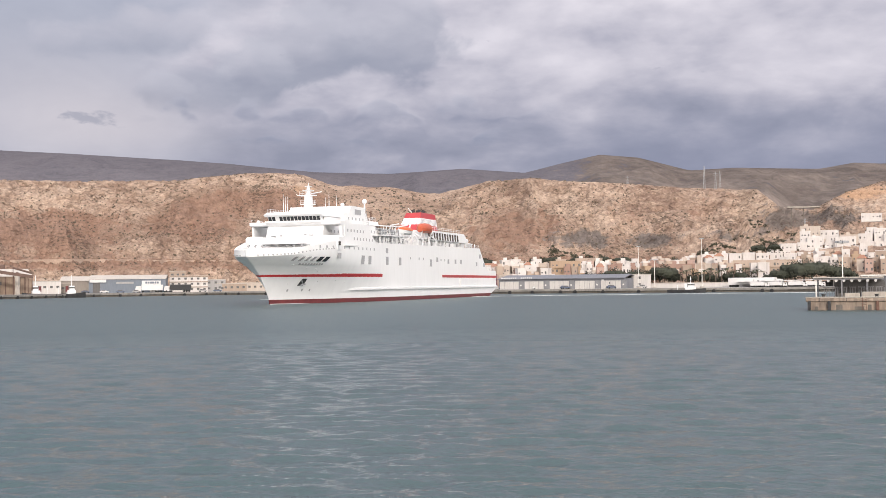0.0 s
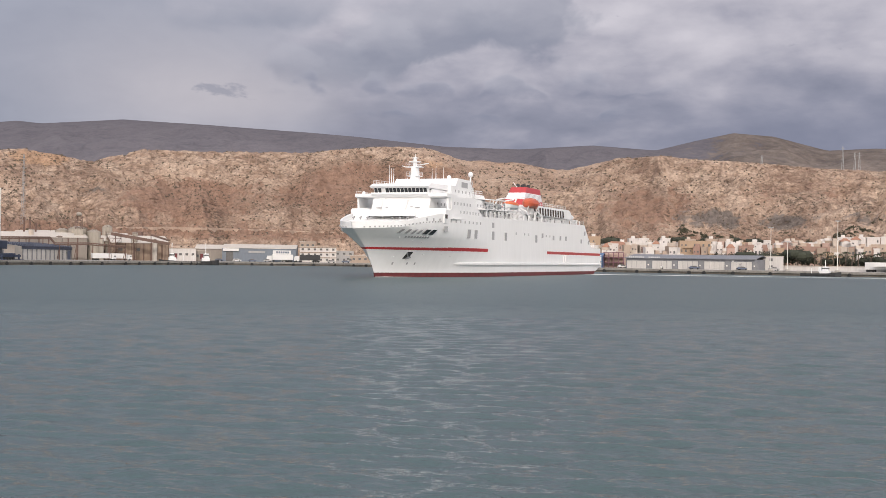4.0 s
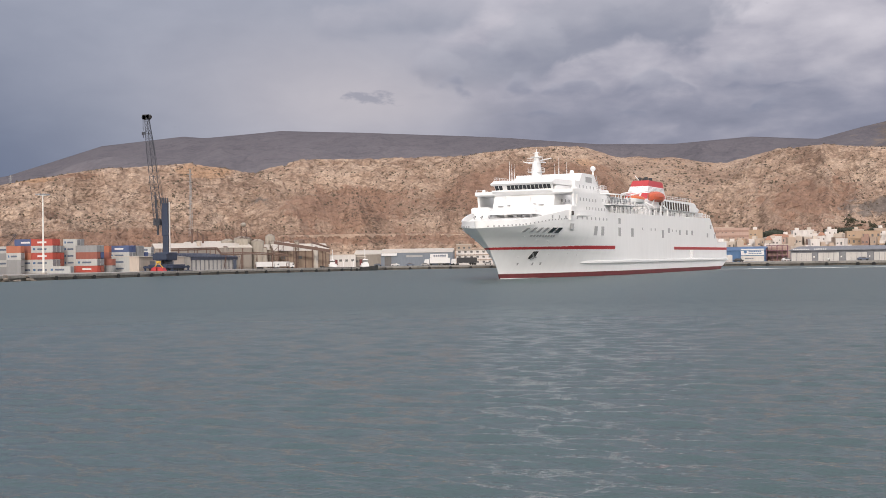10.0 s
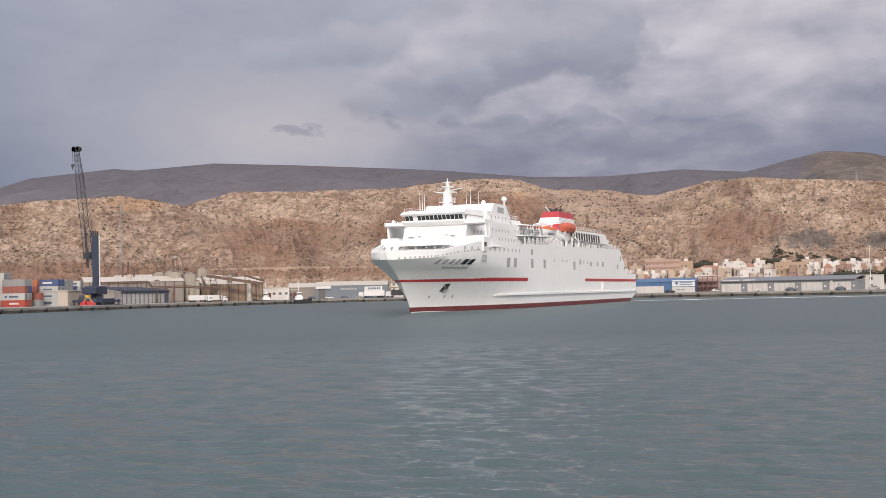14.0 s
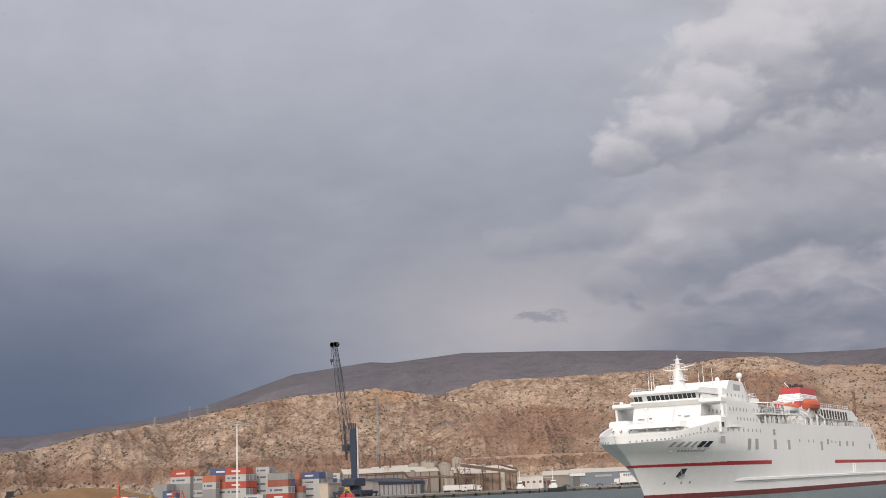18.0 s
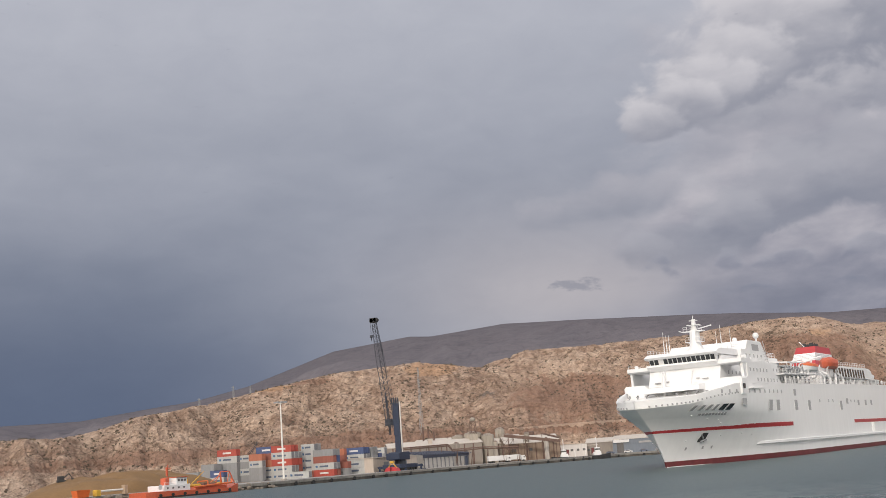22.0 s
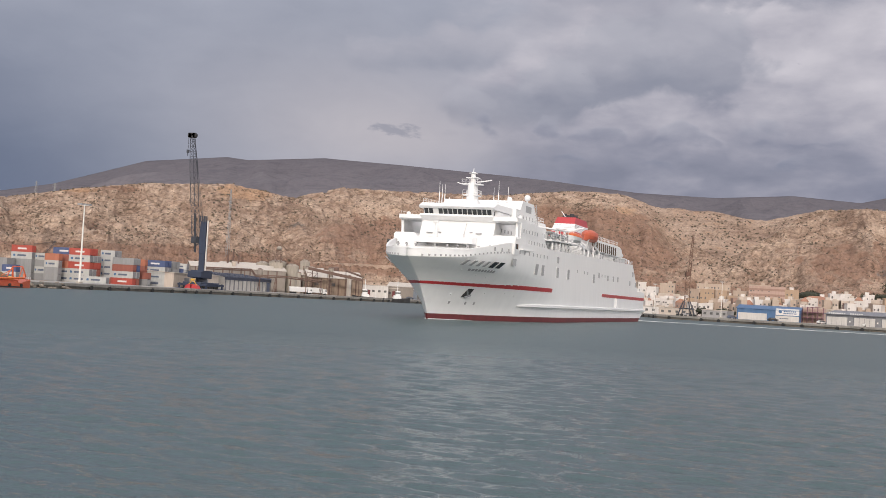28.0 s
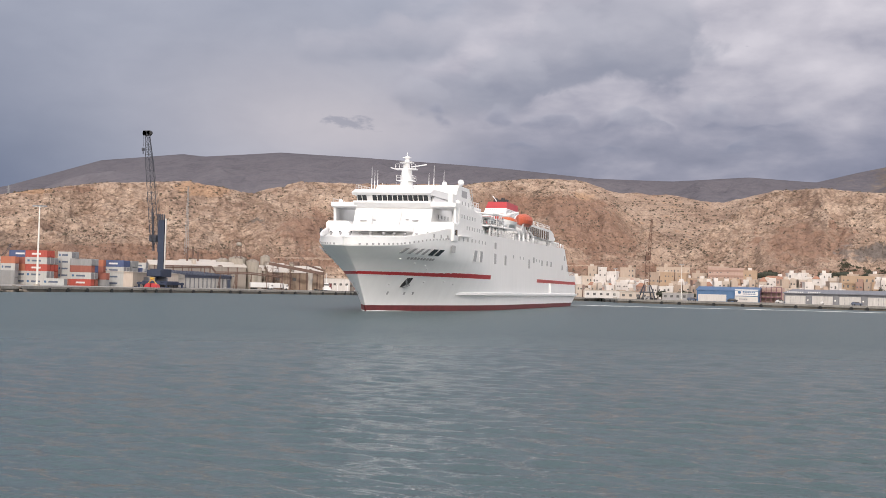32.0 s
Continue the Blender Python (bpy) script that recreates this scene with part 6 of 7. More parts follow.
def small_block(a, d, w, dep, h, wall, label, rows=1, cat="building", turn=0.0, stripe=None):
    o = empty("port_building", face(a, d, LAND, turn), label, cat)
    part("wall", box(B(), -w / 2, w / 2, 0, dep, 0, h), wall, o)
    part("roof", box(B(), -w / 2 - 0.2, w / 2 + 0.2, -0.2, dep + 0.2, h, h + 0.35), ROOFS["flat"], o)
    n = max(1, int(w / 3))
    for r in range(rows):
        for i in range(n):
            shared("window", pane_mesh(1.3, 1.1, SHADE), Matrix.Translation((-w / 2 + (i + 0.5) * w / n, -0.02, h * (r + 0.55) / rows)), o)
        if stripe:
            part("band", box(B(), -w / 2 - 0.1, w / 2 + 0.1, -0.3, -0.02, h * (r + 0.85) / rows, h * (r + 1) / rows), stripe, o)
    return o


small_block(-18.7, 600, 18, 12, 6, WALLS["white"], "low white port office beside the works", 1)
small_block(-17.9, 610, 12, 10, 5, SHED_TAN, "small tan sheet-metal store on the quay", 1)
small_block(-12.1, 655, 20, 14, 8.4, WALLS["white"], "white three-storey port office with dark red bands", 3, stripe=BROWNWALL)
small_block(-11.0, 660, 14, 12, 6.4, WALLS["grey"], "grey two-storey port building", 2)
small_block(-10.1, 660, 16, 12, 4.0, WALLS["tan"], "low tan port building", 1)
small_block(-9.0, 665, 22, 12, 4.4, WALLS["cream"], "low cream port building", 1)
small_block(-12.6, 690, 9, 8, 11.5, WALLS["tan"], "tan block house on the slope behind the port", 3)

# big grey shed with a door in its gable
o = gable("warehouse", 38, 30, 7.0, 2.0, SHED_BLUEGREY, ROOF_PALE, "blue-grey quayside shed with a pale roof", "warehouse", face(-14.9, 628, LAND, -4))
part("door", box(B(), -17.0, -13.4, -0.2, -0.01, 0, 5.2), SHADE, o)
part("canopy", box(B(), -18.5, -10.5, -1.2, -0.02, 5.4, 6.8), SIGN, o)
sg = part("sign", box(B(), 7.2, 16.6, -0.3, -0.02, 4.0, 6.1), SIGN, o, "white sign board")
bars(sg, 9.0, -0.3, 4.6, 6, 0.8, 1.0, 0.35, SIGNBAR)
part("sign", box(B(), -5.5, 3.2, -0.25, -0.02, 4.6, 5.6), WALLS["grey"], o)
o = gable("warehouse", 22, 26, 6.4, 2.2, SHED_TAN, ROOF_PALE, "tan sheet-metal quayside shed with a pale roof", "warehouse", face(-16.9, 640, LAND, -4))


def truck(a, d, turn=0.0, box_paint=None, length=13.5, dark=False, size=1.0):
    o = empty("lorry", face(a, d, LAND + 0.05, turn) @ Matrix.Scale(size, 4), "white articulated lorry parked on the quay", "lorry", "parked lorries")
    part("trailer", box(B(), -length / 2, length / 2 - 3, 0, 2.5, 1.1, 3.9, 0.06), SIGN if not dark else BLACK, o)
    bm = B()
    prism(bm, [(length / 2 - 2.6, 0.6), (length / 2, 0.6), (length / 2, 1.9), (length / 2 - 0.4, 3.2), (length / 2 - 2.6, 3.3)], 0.1, 2.4)
    cab = part("cab", bm, SIGN, o)
    part("windscreen", box(B(), length / 2 - 1.2, length / 2 - 0.3, 0.03, 0.09, 1.9, 2.7), SHADE, cab)
    w = mesh_of("wheel", tube(B(), (0, -0.02, 0), (0, 0.35, 0), 0.5, n=10), TYRE)
    for x in (-length / 2 + 1, -length / 2 + 2.2, -length / 2 + 3.4, length / 2 - 3.6, length / 2 - 1.2):
        for y in (0.0, 2.15):
            shared("wheel", w, Matrix.Translation((x, y, 0.5)), o)
    return o


truck(-13.9, 622, 175), truck(-12.6, 626, 175, dark=True), truck(-22.0, 548, 20, size=0.8), truck(-21.3, 552, 15, size=0.8)


def car(a, d, colour, turn=0.0):
    o = empty("car", face(a, d, LAND, turn), "small parked car on the quay apron", "car", "parked cars")
    prof = [(-2.1, 0.35), (2.1, 0.35), (2.15, 0.85), (1.2, 0.98), (0.6, 1.45), (-1.1, 1.48), (-1.9, 0.98), (-2.15, 0.85)]
    part("body", prism(B(), prof, -0.85, 0.85), colour, o)
    part("glasshouse", prism(B(), [(-1.6, 0.98), (1.05, 0.98), (0.55, 1.38), (-1.0, 1.4)], -0.87, 0.87), SHADE, o)
    w = mesh_of("wheel", tube(B(), (0, -0.1, 0), (0, 0.1, 0), 0.32, n=10), TYRE)
    for x in (-1.3, 1.3):
        for y in (-0.8, 0.8):
            shared("wheel", w, Matrix.Translation((x, y, 0.32)), o)


random.seed(3)
CARS = [SIGN, SIGN, GREYSTEEL, BLACK, SIGNBAR, WALLS["grey"]]
for i in range(10):
    car(-17.5 + i * 0.75 + random.uniform(-0.1, 0.1), 622 + random.uniform(-3, 6), random.choice(CARS), random.uniform(-10, 10))
for i in range(9):
    car(-5.4 + i * 1.9 + random.uniform(-0.4, 0.4), edge_distance(np.array([-5.4 + i * 1.9]))[0] + 17 + random.uniform(0, 3), random.choice(CARS), 24 + random.uniform(-8, 8))


def tug(a, d, label, length=22, turn=0.0, tall=1.0, stack=BOOT, low=1.0):
    x, y = way(a, d)
    o = empty("tugboat", pose(x, y, SEA - 0.2, 0, 0, -a + turn) @ Matrix.Diagonal((1, low, low, 1)), label, "tugboat", "moored tugs")
    h = length / 2
    rings = []
    for z, k in ((-0.8, 0.85), (0.4, 0.95), (2.0, 1.0)):
        port = [(-h, 2.6 * k), (-h * 0.6, 3.3 * k), (h * 0.3, 3.3 * k), (h * 0.75, 2.2 * k), (h * (0.96 + 0.04 * k), 0.05)]
        rings.append([(px, py, z + 0.9 * max(0, px / h) ** 2 * (z > 1)) for px, py in port] + [(px, -py, z + 0.9 * max(0, px / h) ** 2 * (z > 1)) for px, py in reversed(port)])
    part("hull", loft(B(), rings), BLACK, o)
    bm = box(B(), -h * 0.05, h * 0.42, -1.9, 1.9, 1.9, 3.7, 0.15)
    part("deckhouse", bm, DECKWHITE, o)
    bm = box(B(), h * 0.08, h * 0.36, -1.4, 1.4, 3.7, 5.7, 0.15)
    wh = part("wheelhouse", bm, DECKWHITE, o)
    part("window_band", box(B(), h * 0.07, h * 0.37, -1.43, 1.43, 4.5, 5.2), SHADE, wh)
    part("funnel", box(B(), -h * 0.12, h * 0.02, -0.8, 0.8, 3.0, 5.6), stack, o)
    bm = B()
    tube(bm, (h * 0.2, 0, 5.7), (h * 0.2, 0, 10.5 * tall), 0.14), tube(bm, (h * 0.2, -1.2, 8.6 * tall), (h * 0.2, 1.2, 8.6 * tall), 0.07)
    tube(bm, (-h * 0.5, 0, 2), (-h * 0.5, 0, 5), 0.12)
    part("mast", bm, DECKWHITE, o)
    t = mesh_of("fender_tyre", tube(B(), (0, 0, 0), (0, -0.35, 0), 0.5, n=10), TYRE)
    for i in range(5):
        shared("fender_tyre", t, Matrix.Translation((-h * 0.7 + i * h * 0.3, -3.3, 1.3)), o)


tug(-18.8, 566, "dark-hulled harbour tug with white deckhouse at the quay", 15, 186)
tug(-17.55, 574, "dark-hulled harbour tug with red and white upperworks", 16, 8, 1.0)


# ---------------------------------------------------------------- orange dredger and the sand heap
def dredger():
    o = empty("dredger", pose(-200, 270, SEA - 0.25, 0, 0, 90), "small orange suction dredger with white wheelhouse, moored", "workboat")
    rings = []
    for z, k in ((-1, 0.9), (0.5, 1.0), (2.1, 1.0)):
        port = [(-24, 3.2 * k), (-21, 4.2 * k), (14, 4.2 * k), (20, 3.0 * k), (24, 0.1)]
        lift = lambda px: (1.4 if px > 17 else 0.7 if px < -14 else 0) * (z > 2)
        rings.append([(px, py, z + lift(px)) for px, py in port] + [(px, -py, z + lift(px)) for px, py in reversed(port)])
    part("hull", loft(B(), rings), REDORANGE, o, "orange-red painted hull")
    part("rubbing_strake", box(B(), -20, 15, -4.35, -4.15, 0.5, 0.9), BLACK, o)
    part("deckhouse", box(B(), -16, -4, -3.2, 3.2, 2.4, 4.7, 0.12), DECKWHITE, o)
    wh = part("wheelhouse", box(B(), -9.5, -4.5, -2.4, 2.4, 4.7, 7.2, 0.12), DECKWHITE, o)
    for x in (-8.4, -7, -5.6):
        shared("window", pane_mesh(0.9, 0.8, SHADE), Matrix.Translation((x, -2.42, 6.2)), wh)
    for x in (-14.5, -12, -9.5, -7):
        shared("window", pane_mesh(0.7, 0.6, SHADE), Matrix.Translation((x, -3.22, 3.7)), o)
    part("funnel", box(B(), -12.8, -11, -1.0, 1.0, 4.7, 7.2, 0.1), REDORANGE, o)
    bm = B()
    tube(bm, (-10.5, 0, 7), (-10.5, 0, 11.8), 0.12), tube(bm, (-10.5, -1.3, 10.5), (-10.5, 1.3, 10.5), 0.08), tube(bm, (-11, 0, 8), (-11, 0, 11), 0.3)
    part("mast", bm, REDORANGE, o)
    bm = B()
    prism(bm, [(-2, 2.1), (14, 2.1), (13, 3.3), (-1, 3.3)], -3.4, 3.4)
    part("hopper_coaming", bm, REDORANGE, o)
    bm = B()
    tube(bm, (-3, -3.8, 3.3), (16, -3.8, 4.0), 0.35), tube(bm, (16, -3.8, 4.0), (18, -2, 5.4), 0.3)
    tube(bm, (15, 0, 2.6), (15, 0, 7.5), 0.22), tube(bm, (15, 0, 7.2), (8, -1.5, 4.6), 0.14), tube(bm, (6, -2, 2.4), (6, -2, 5.2), 0.2), tube(bm, (6, 2, 2.4), (6, 2, 5.2), 0.2), tube(bm, (6, -2, 5.2), (6, 2, 5.2), 0.2)
    part("suction_gear", bm, ORANGE, o)
    bm = B()
    for y in (-2.6, 2.6):
        tube(bm, (19, y, 3.2), (17.4, y * 0.7, 8.2), 0.2, n=6)
        tube(bm, (14.5, y, 2.6), (17.4, y * 0.7, 8.2), 0.16, n=6)
    tube(bm, (17.4, -1.9, 8.2), (17.4, 1.9, 8.2), 0.2, n=6)
    part("gantry", bm, REDORANGE, o)
    for x, r in ((1.5, 0.55), (4.2, 0.7), (9.6, 0.6), (11.8, 0.5)):
        bm = B()
        tube(bm, (x, -2.2, 3.9), (x, 2.2, 3.9), r, n=10)
        box(bm, x - r, x + r, -2.4, -2.0, 3.2, 4.3), box(bm, x - r, x + r, 2.0, 2.4, 3.2, 4.3)
        part("winch", bm, RUST if r > 0.55 else YELLOW, o)
    part("jib", tube(B(), (-1.5, 0, 3.2), (5.5, -1.0, 8.8), 0.18, 0.1, 6), YELLOW, o)
    part("jib_post", tube(B(), (-1.5, 0, 2.2), (-1.5, 0, 6.4), 0.3, 0.24, 8), YELLOW, o)
    part("wheelhouse_roof", box(B(), -9.8, -4.2, -2.7, 2.7, 7.2, 7.4), REDORANGE, o)
    part("rail", rail(B(), [(-16, -3.3, 4.7), (-9.6, -3.3, 4.7)], 1.0, 2, 1.3, 0.05), DECKWHITE, o)
    for x in (-19, -13.5, -8, -2.5, 3, 8.5, 14):
        part("tyre", tube(B(), (x, -4.2, 1.4), (x, -4.55, 1.4), 0.55, n=10), TYRE, o)
    bm = B()
    part("rail", rail(bm, [(-23, -3.2, 2.8), (-16, -4.1, 2.8)], 1.0, 2, 1.6, 0.05), DECKWHITE, o)
    part("rail", rail(B(), [(16, -3.8, 3.4), (22, -1.6, 3.4)], 1.0, 2, 1.6, 0.05), DECKWHITE, o)
    part("lifebuoy", tube(B(), (-18, -3.4, 4.2), (-18, -3.5, 4.2), 0.9, n=14), SIGN, o)
    for q in o.children:
        q.data.transform(Matrix.Diagonal((0.93, 0.85, 0.74, 1))) if q.data.users == 1 else None
        if q.data.users > 1:
            q.matrix_basis = Matrix.Diagonal((0.93, 0.85, 0.74, 1)) @ q.matrix_basis
    for q in o.children_recursive:
        if q.parent != o:
            q.matrix_basis = Matrix.Diagonal((0.93, 0.85, 0.74, 1)) @ q.matrix_basis


dredger()
u, v = np.meshgrid(np.linspace(-1, 1, 90), np.linspace(-1, 1, 60))
hx, hy = -238 + 20 * v, 290 + 35 * u
rr = np.clip(1 - (np.abs(u) ** 2.8 + np.abs(v) ** 2.4), 0, 1)
hz = LAND - 0.05 + 5.6 * rr ** 0.75 * (0.7 + 0.6 * fbm(hx / 11, hy / 11, 4, 9)) + 0.9 * rr * fbm(hx / 4, hy / 4, 3, 19)
tagged(from_grid("sandbank", np.stack([hx, hy, hz], -1), SAND), "long ochre heap of sand on the quay", "sand pile")
# stones along the shore below the heap
random.seed(8)
RUBBLE = mat("wet_rubble_stone", (0.20, 0.17, 0.14), 0.9, vary=0.4, scale=0.6)
bm = B()
for i in range(420):
    y = random.uniform(120, 322)
    x = np.interp(y, [120, 150, 312, 330], [-219, -212, -205, -205]) + random.uniform(-3.5, 2.2)
    r = random.uniform(0.35, 1.1)
    ball(bm, (x, y, random.uniform(-0.2, 2.3) - max(0, (x + 205) * 0.5)), r, random.uniform(0.6, 0.9), 6)
tagged(part("rubble", bm, RUBBLE), "grey rubble stones along the water's edge", "rocks", kind="stuff")
o = empty("skip", pose(-209, 237, LAND, 0, 0, 84), "orange steel skip standing on the quay", "skip")
part("bin", loft(B(), [[(-1.8, -0.9, 0), (1.8, -0.9, 0), (1.8, 0.9, 0), (-1.8, 0.9, 0)], [(-2.1, -1.1, 1.8), (2.1, -1.1, 1.8), (2.1, 1.1, 1.8), (-2.1, 1.1, 1.8)]]), ORANGE, o)
part("rim", box(B(), -2.2, 2.2, -1.2, -1.08, 1.65, 1.85), ORANGE, o)
o = empty("loading_arm", pose(-208, 246, LAND, 0, 0, 84), "yellow and white loading arm on the quay", "machine")
part("base", box(B(), -4.6, -3.0, -0.7, 0.7, 0, 1.6, 0.1), YELLOW, o)
part("arm", tube(B(), (-3.4, 0, 1.2), (5.5, 0, 1.3), 0.3, 0.24), LAMPWHITE, o)
part("post", box(B(), 5.2, 6.4, -0.6, 0.6, 0, 2.4, 0.1), WALLS["ochre"], o)
o = empty("excavator", pose(float(hx[18, 20]), float(hy[18, 20]), float(hz[18, 20]) - 0.1, 0, 0, 60) @ Matrix.Scale(0.62, 4), "dark tracked excavator beside the sand heap", "excavator")
part("tracks", box(B(), -1.9, 1.9, -1.4, 1.4, 0, 0.9, 0.2), BLACK, o)
part("cab", box(B(), -1.6, 1.2, -1.2, 1.2, 0.9, 2.8, 0.15), BLACK, o)
bm = B()
tube(bm, (1, 0, 1.6), (3.6, 0, 3.8), 0.3, 0.25), tube(bm, (3.6, 0, 3.8), (5.2, 0, 1.6), 0.24, 0.18)
part("boom", bm, BLACK, o)
part("bucket", box(B(), 4.7, 5.7, -0.6, 0.6, 0.7, 1.6, 0.15), BLACK, o)
# lattice jib behind the yard
o = empty("crawler_crane", pose(*way(-34.3, 520), LAND), "dark lattice crane parked behind the container yard", "crane")
bm = B()
lattice(bm, (-3, 0, 2), (10, 0, 16), 1.6, 0.7, 8, 0.06), lattice(bm, (-3, 0, 2), (-5, 0, 14), 1.0, 0.5, 5, 0.05)
part("jib", bm, CRANEDARK, o)
bm = B()
tube(bm, (-5, 0, 14), (10, 0, 16), 0.06, n=4), tube(bm, (-5, 0, 14), (4, 0, 9.5), 0.06, n=4)
part("stay", bm, CRANEDARK, o)
part("body", box(B(), -6, 0, -1.8, 1.8, 0, 3.4, 0.15), CRANEDARK, o)


def pylon(a, d, h, label="grey lattice mast standing on the hillside", w=2.4):
    x, y = way(a, d)
    o = empty("lattice_mast", pose(x, y, ground_z(x, y) - 1), label, "mast", "lattice masts")
    bm = B()
    lattice(bm, (0, 0, 0), (0, 0, h), w, 0.5, max(6, int(h / 3)), 0.08)
    part("tower", bm, GREYSTEEL, o)
    bm = B()
    for z in (h * 0.82, h * 0.92):
        tube(bm, (-w, 0, z), (w, 0, z), 0.08, n=4)
    part("crossarm", bm, GREYSTEEL, o)


pylon(-25.6, 690, 39, "tall slender lattice mast behind the works", 1.7)
for a, d, h in ((-34.4, 905, 14), (-33.6, 915, 12), (-36.0, 890, 10), (12.48, 1120, 22), (13.0, 1130, 17), (13.2, 1135, 17), (8.9, 1140, 9), (17.0, 900, 12)):
    pylon(a, d, h, "grey lattice power mast on the ridge", 2.0)

# ---------------------------------------------------------------- east quay
o = gable("warehouse", 26.5, 22, 4.9, 1.5, SHED_BLUE, SHED_BLUE, "blue and white quayside warehouse with a sign board", "warehouse", face(0.12, 536, LAND, -6))
part("panel", box(B(), -12.6, -0.4, -0.2, -0.01, 0.1, 3.1), SHED_WHITE, o, "white lower cladding")
part("panel", box(B(), 3.2, 13.1, -0.2, -0.01, 0.1, 2.5), SHED_WHITE, o, "white lower cladding")
part("door", box(B(), -0.3, 3.1, -0.15, -0.01, 0.1, 3.1), SHED_BLUE, o)
sg = part("sign", box(B(), 3.3, 13.1, -0.35, -0.02, 2.8, 5.6), SIGN, o, "white sign board with blue bars")
bars(sg, 6.6, -0.36, 4.2, 7, 0.55, 0.5, 0.22, SHED_BLUE), bars(sg, 6.6, -0.36, 3.4, 8, 0.5, 0.4, 0.2, SHED_BLUE)
part("emblem", tube(B(), (5.2, -0.36, 4.3), (5.2, -0.5, 4.3), 0.7, n=12), SHED_BLUE, sg)
bars(o, 5.0, -0.22, 1.2, 4, 0.7, 0.35, 0.25, SIGNBAR)


def long_shed():
    x0, y0 = 24.5, 521
    L = 56
    ang = math.degrees(math.atan2(-0.397, 0.918))
    o = empty("transit_shed", pose(x0, y0, LAND - 0.2, 0, 0, ang), "long grey transit shed with pale sliding doors", "warehouse")
    part("wall", box(B(), 0, L, 0, 22, 0, 4.6), SHED_GREY, o)
    bm = B()
    loft(bm, [[(x, -0.9, 4.5), (x, 11, 6.1), (x, 23, 4.5), (x, 23, 4.75), (x, 11, 6.4), (x, -0.9, 4.8)] for x in (-0.4, L + 0.4)])
    part("roof", bm, SHED_GREY, o)
    for i in range(5):
        x = 0.5 + i * 11.4
        d = part("sliding_door", box(B(), x, min(x + 8.6, L), -0.2, -0.01, 0.2, 3.6), SHED_WHITE, o, "pale sliding door")
        for j in range(3):
            part("door_seam", box(B(), x + 2.1 + j * 2.1, x + 2.2 + j * 2.1, -0.24, -0.19, 0.3, 3.5), FRAME, d)
        part("lamp", box(B(), x + 9.4, x + 9.9, -0.4, -0.02, 1.6, 2.2), LAMPWHITE, o)
        part("buffer", box(B(), x + 8.9, x + 11.0, -0.12, -0.01, 0.0, 3.8), FRAME, o)
    bars(o, 1.5, -0.95, 4.85, 8, 0.6, 0.5, 0.3, SIGN), bars(o, 10.5, -0.95, 4.85, 6, 0.6, 0.5, 0.3, SIGN)
    return o


long_shed()
o = small_block(9.15, 520, 8.6, 9, 5.8, WALLS["white"], "white two-storey port office by the quay", 2, turn=-20)
# steel frame building between the sheds
o = empty("frame_building", face(2.1, 545, LAND, -8), "half-open building with a dark purple steel frame", "building")
part("wall", box(B(), -4.5, 4.5, 3, 10, 0, 6.6), WALLS["pink"], o)
bm = B()
for x in (-4.5, -2.2, 0, 2.2, 4.5):
    box(bm, x - 0.18, x + 0.18, -0.2, 0.2, 0, 7)
for z in (2.2, 4.6, 6.8):
    box(bm, -4.6, 4.6, -0.25, 0.25, z, z + 0.3)
part("frame", bm, mat("purple_steel", (0.16, 0.07, 0.09), 0.6), o)
part("floor", box(B(), -4.5, 4.5, 0, 3, 2.2, 2.4), CONCRETE, o)
part("floor", box(B(), -4.5, 4.5, 0, 3, 4.6, 4.8), CONCRETE, o)


# rust-brown quay crane
def quay_crane():
    x, y = way(-3.6, 540)
    o = empty("portal_crane", pose(x, y, LAND, 0, 0, 20), "rust-brown portal crane with its jib raised", "crane")
    bm = B()
    for sx in (-3, 3):
        for sy in (-3, 3):
            tube(bm, (sx, sy, 0), (sx * 0.4, sy * 0.4, 6.5), 0.28, 0.24)
    box(bm, -3.4, 3.4, -0.4, 0.4, 3.0, 3.6), box(bm, -0.4, 0.4, -3.4, 3.4, 3.0, 3.6)
    part("portal", bm, CRANEDARK, o)
    bm = B()
    lattice(bm, (0, 0, 6.5), (0.2, 0, 21), 2.2, 1.6, 7, 0.14)
    part("tower", bm, RUST, o)
    part("cab", box(B(), -1.1, 1.1, -1.1, 1.1, 17.8, 19.6, 0.1), RUST, o)
    bm = B()
    lattice(bm, (0.6, 0, 19), (1.6, 0, 36), 1.3, 0.6, 10, 0.13)
    part("jib", bm, RUST, o, "rust-brown raised jib")
    bm = B()
    tube(bm, (-0.6, 0, 21), (1.5, 0, 35.5), 0.07, n=4)
    part("stay", bm, RUST, o)
    for sx in (-3, 3):
        for sy in (-3, 3):
            part("bogie", box(B(), sx - 0.5, sx + 0.5, sy - 1.2, sy + 1.2, 0, 0.9, 0.1), BLACK, o)


quay_crane()
small_block(-5.6, 575, 20, 12, 3.4, WALLS["white"], "low white quayside building", 1, turn=-18)
small_block(-4.2, 568, 14, 10, 3.0, WALLS["cream"], "low cream quayside building", 1, turn=-18)
small_block(-2.3, 560, 12, 10, 3.2, WALLS["grey"], "low grey quayside store", 1, turn=-18)
small_block(12.2, 520, 46, 1.2, 1.9, WALLS["white"], "long low pale boundary wall on the quay", 0, turn=-22)
truck(7.3, 508, -20), truck(14.2, 505, -20), truck(15.2, 505, -20)
for a, back, h in ((9.35, 16, 17.5), (12.3, 14, 20), (-2.0, 18, 16), (-5.1, 20, 14), (10.1, 30, 12)):
    d = float(edge_distance(np.array([a]))[0]) + back
    lamp_mast(*way(a, d), h, r=0.17)
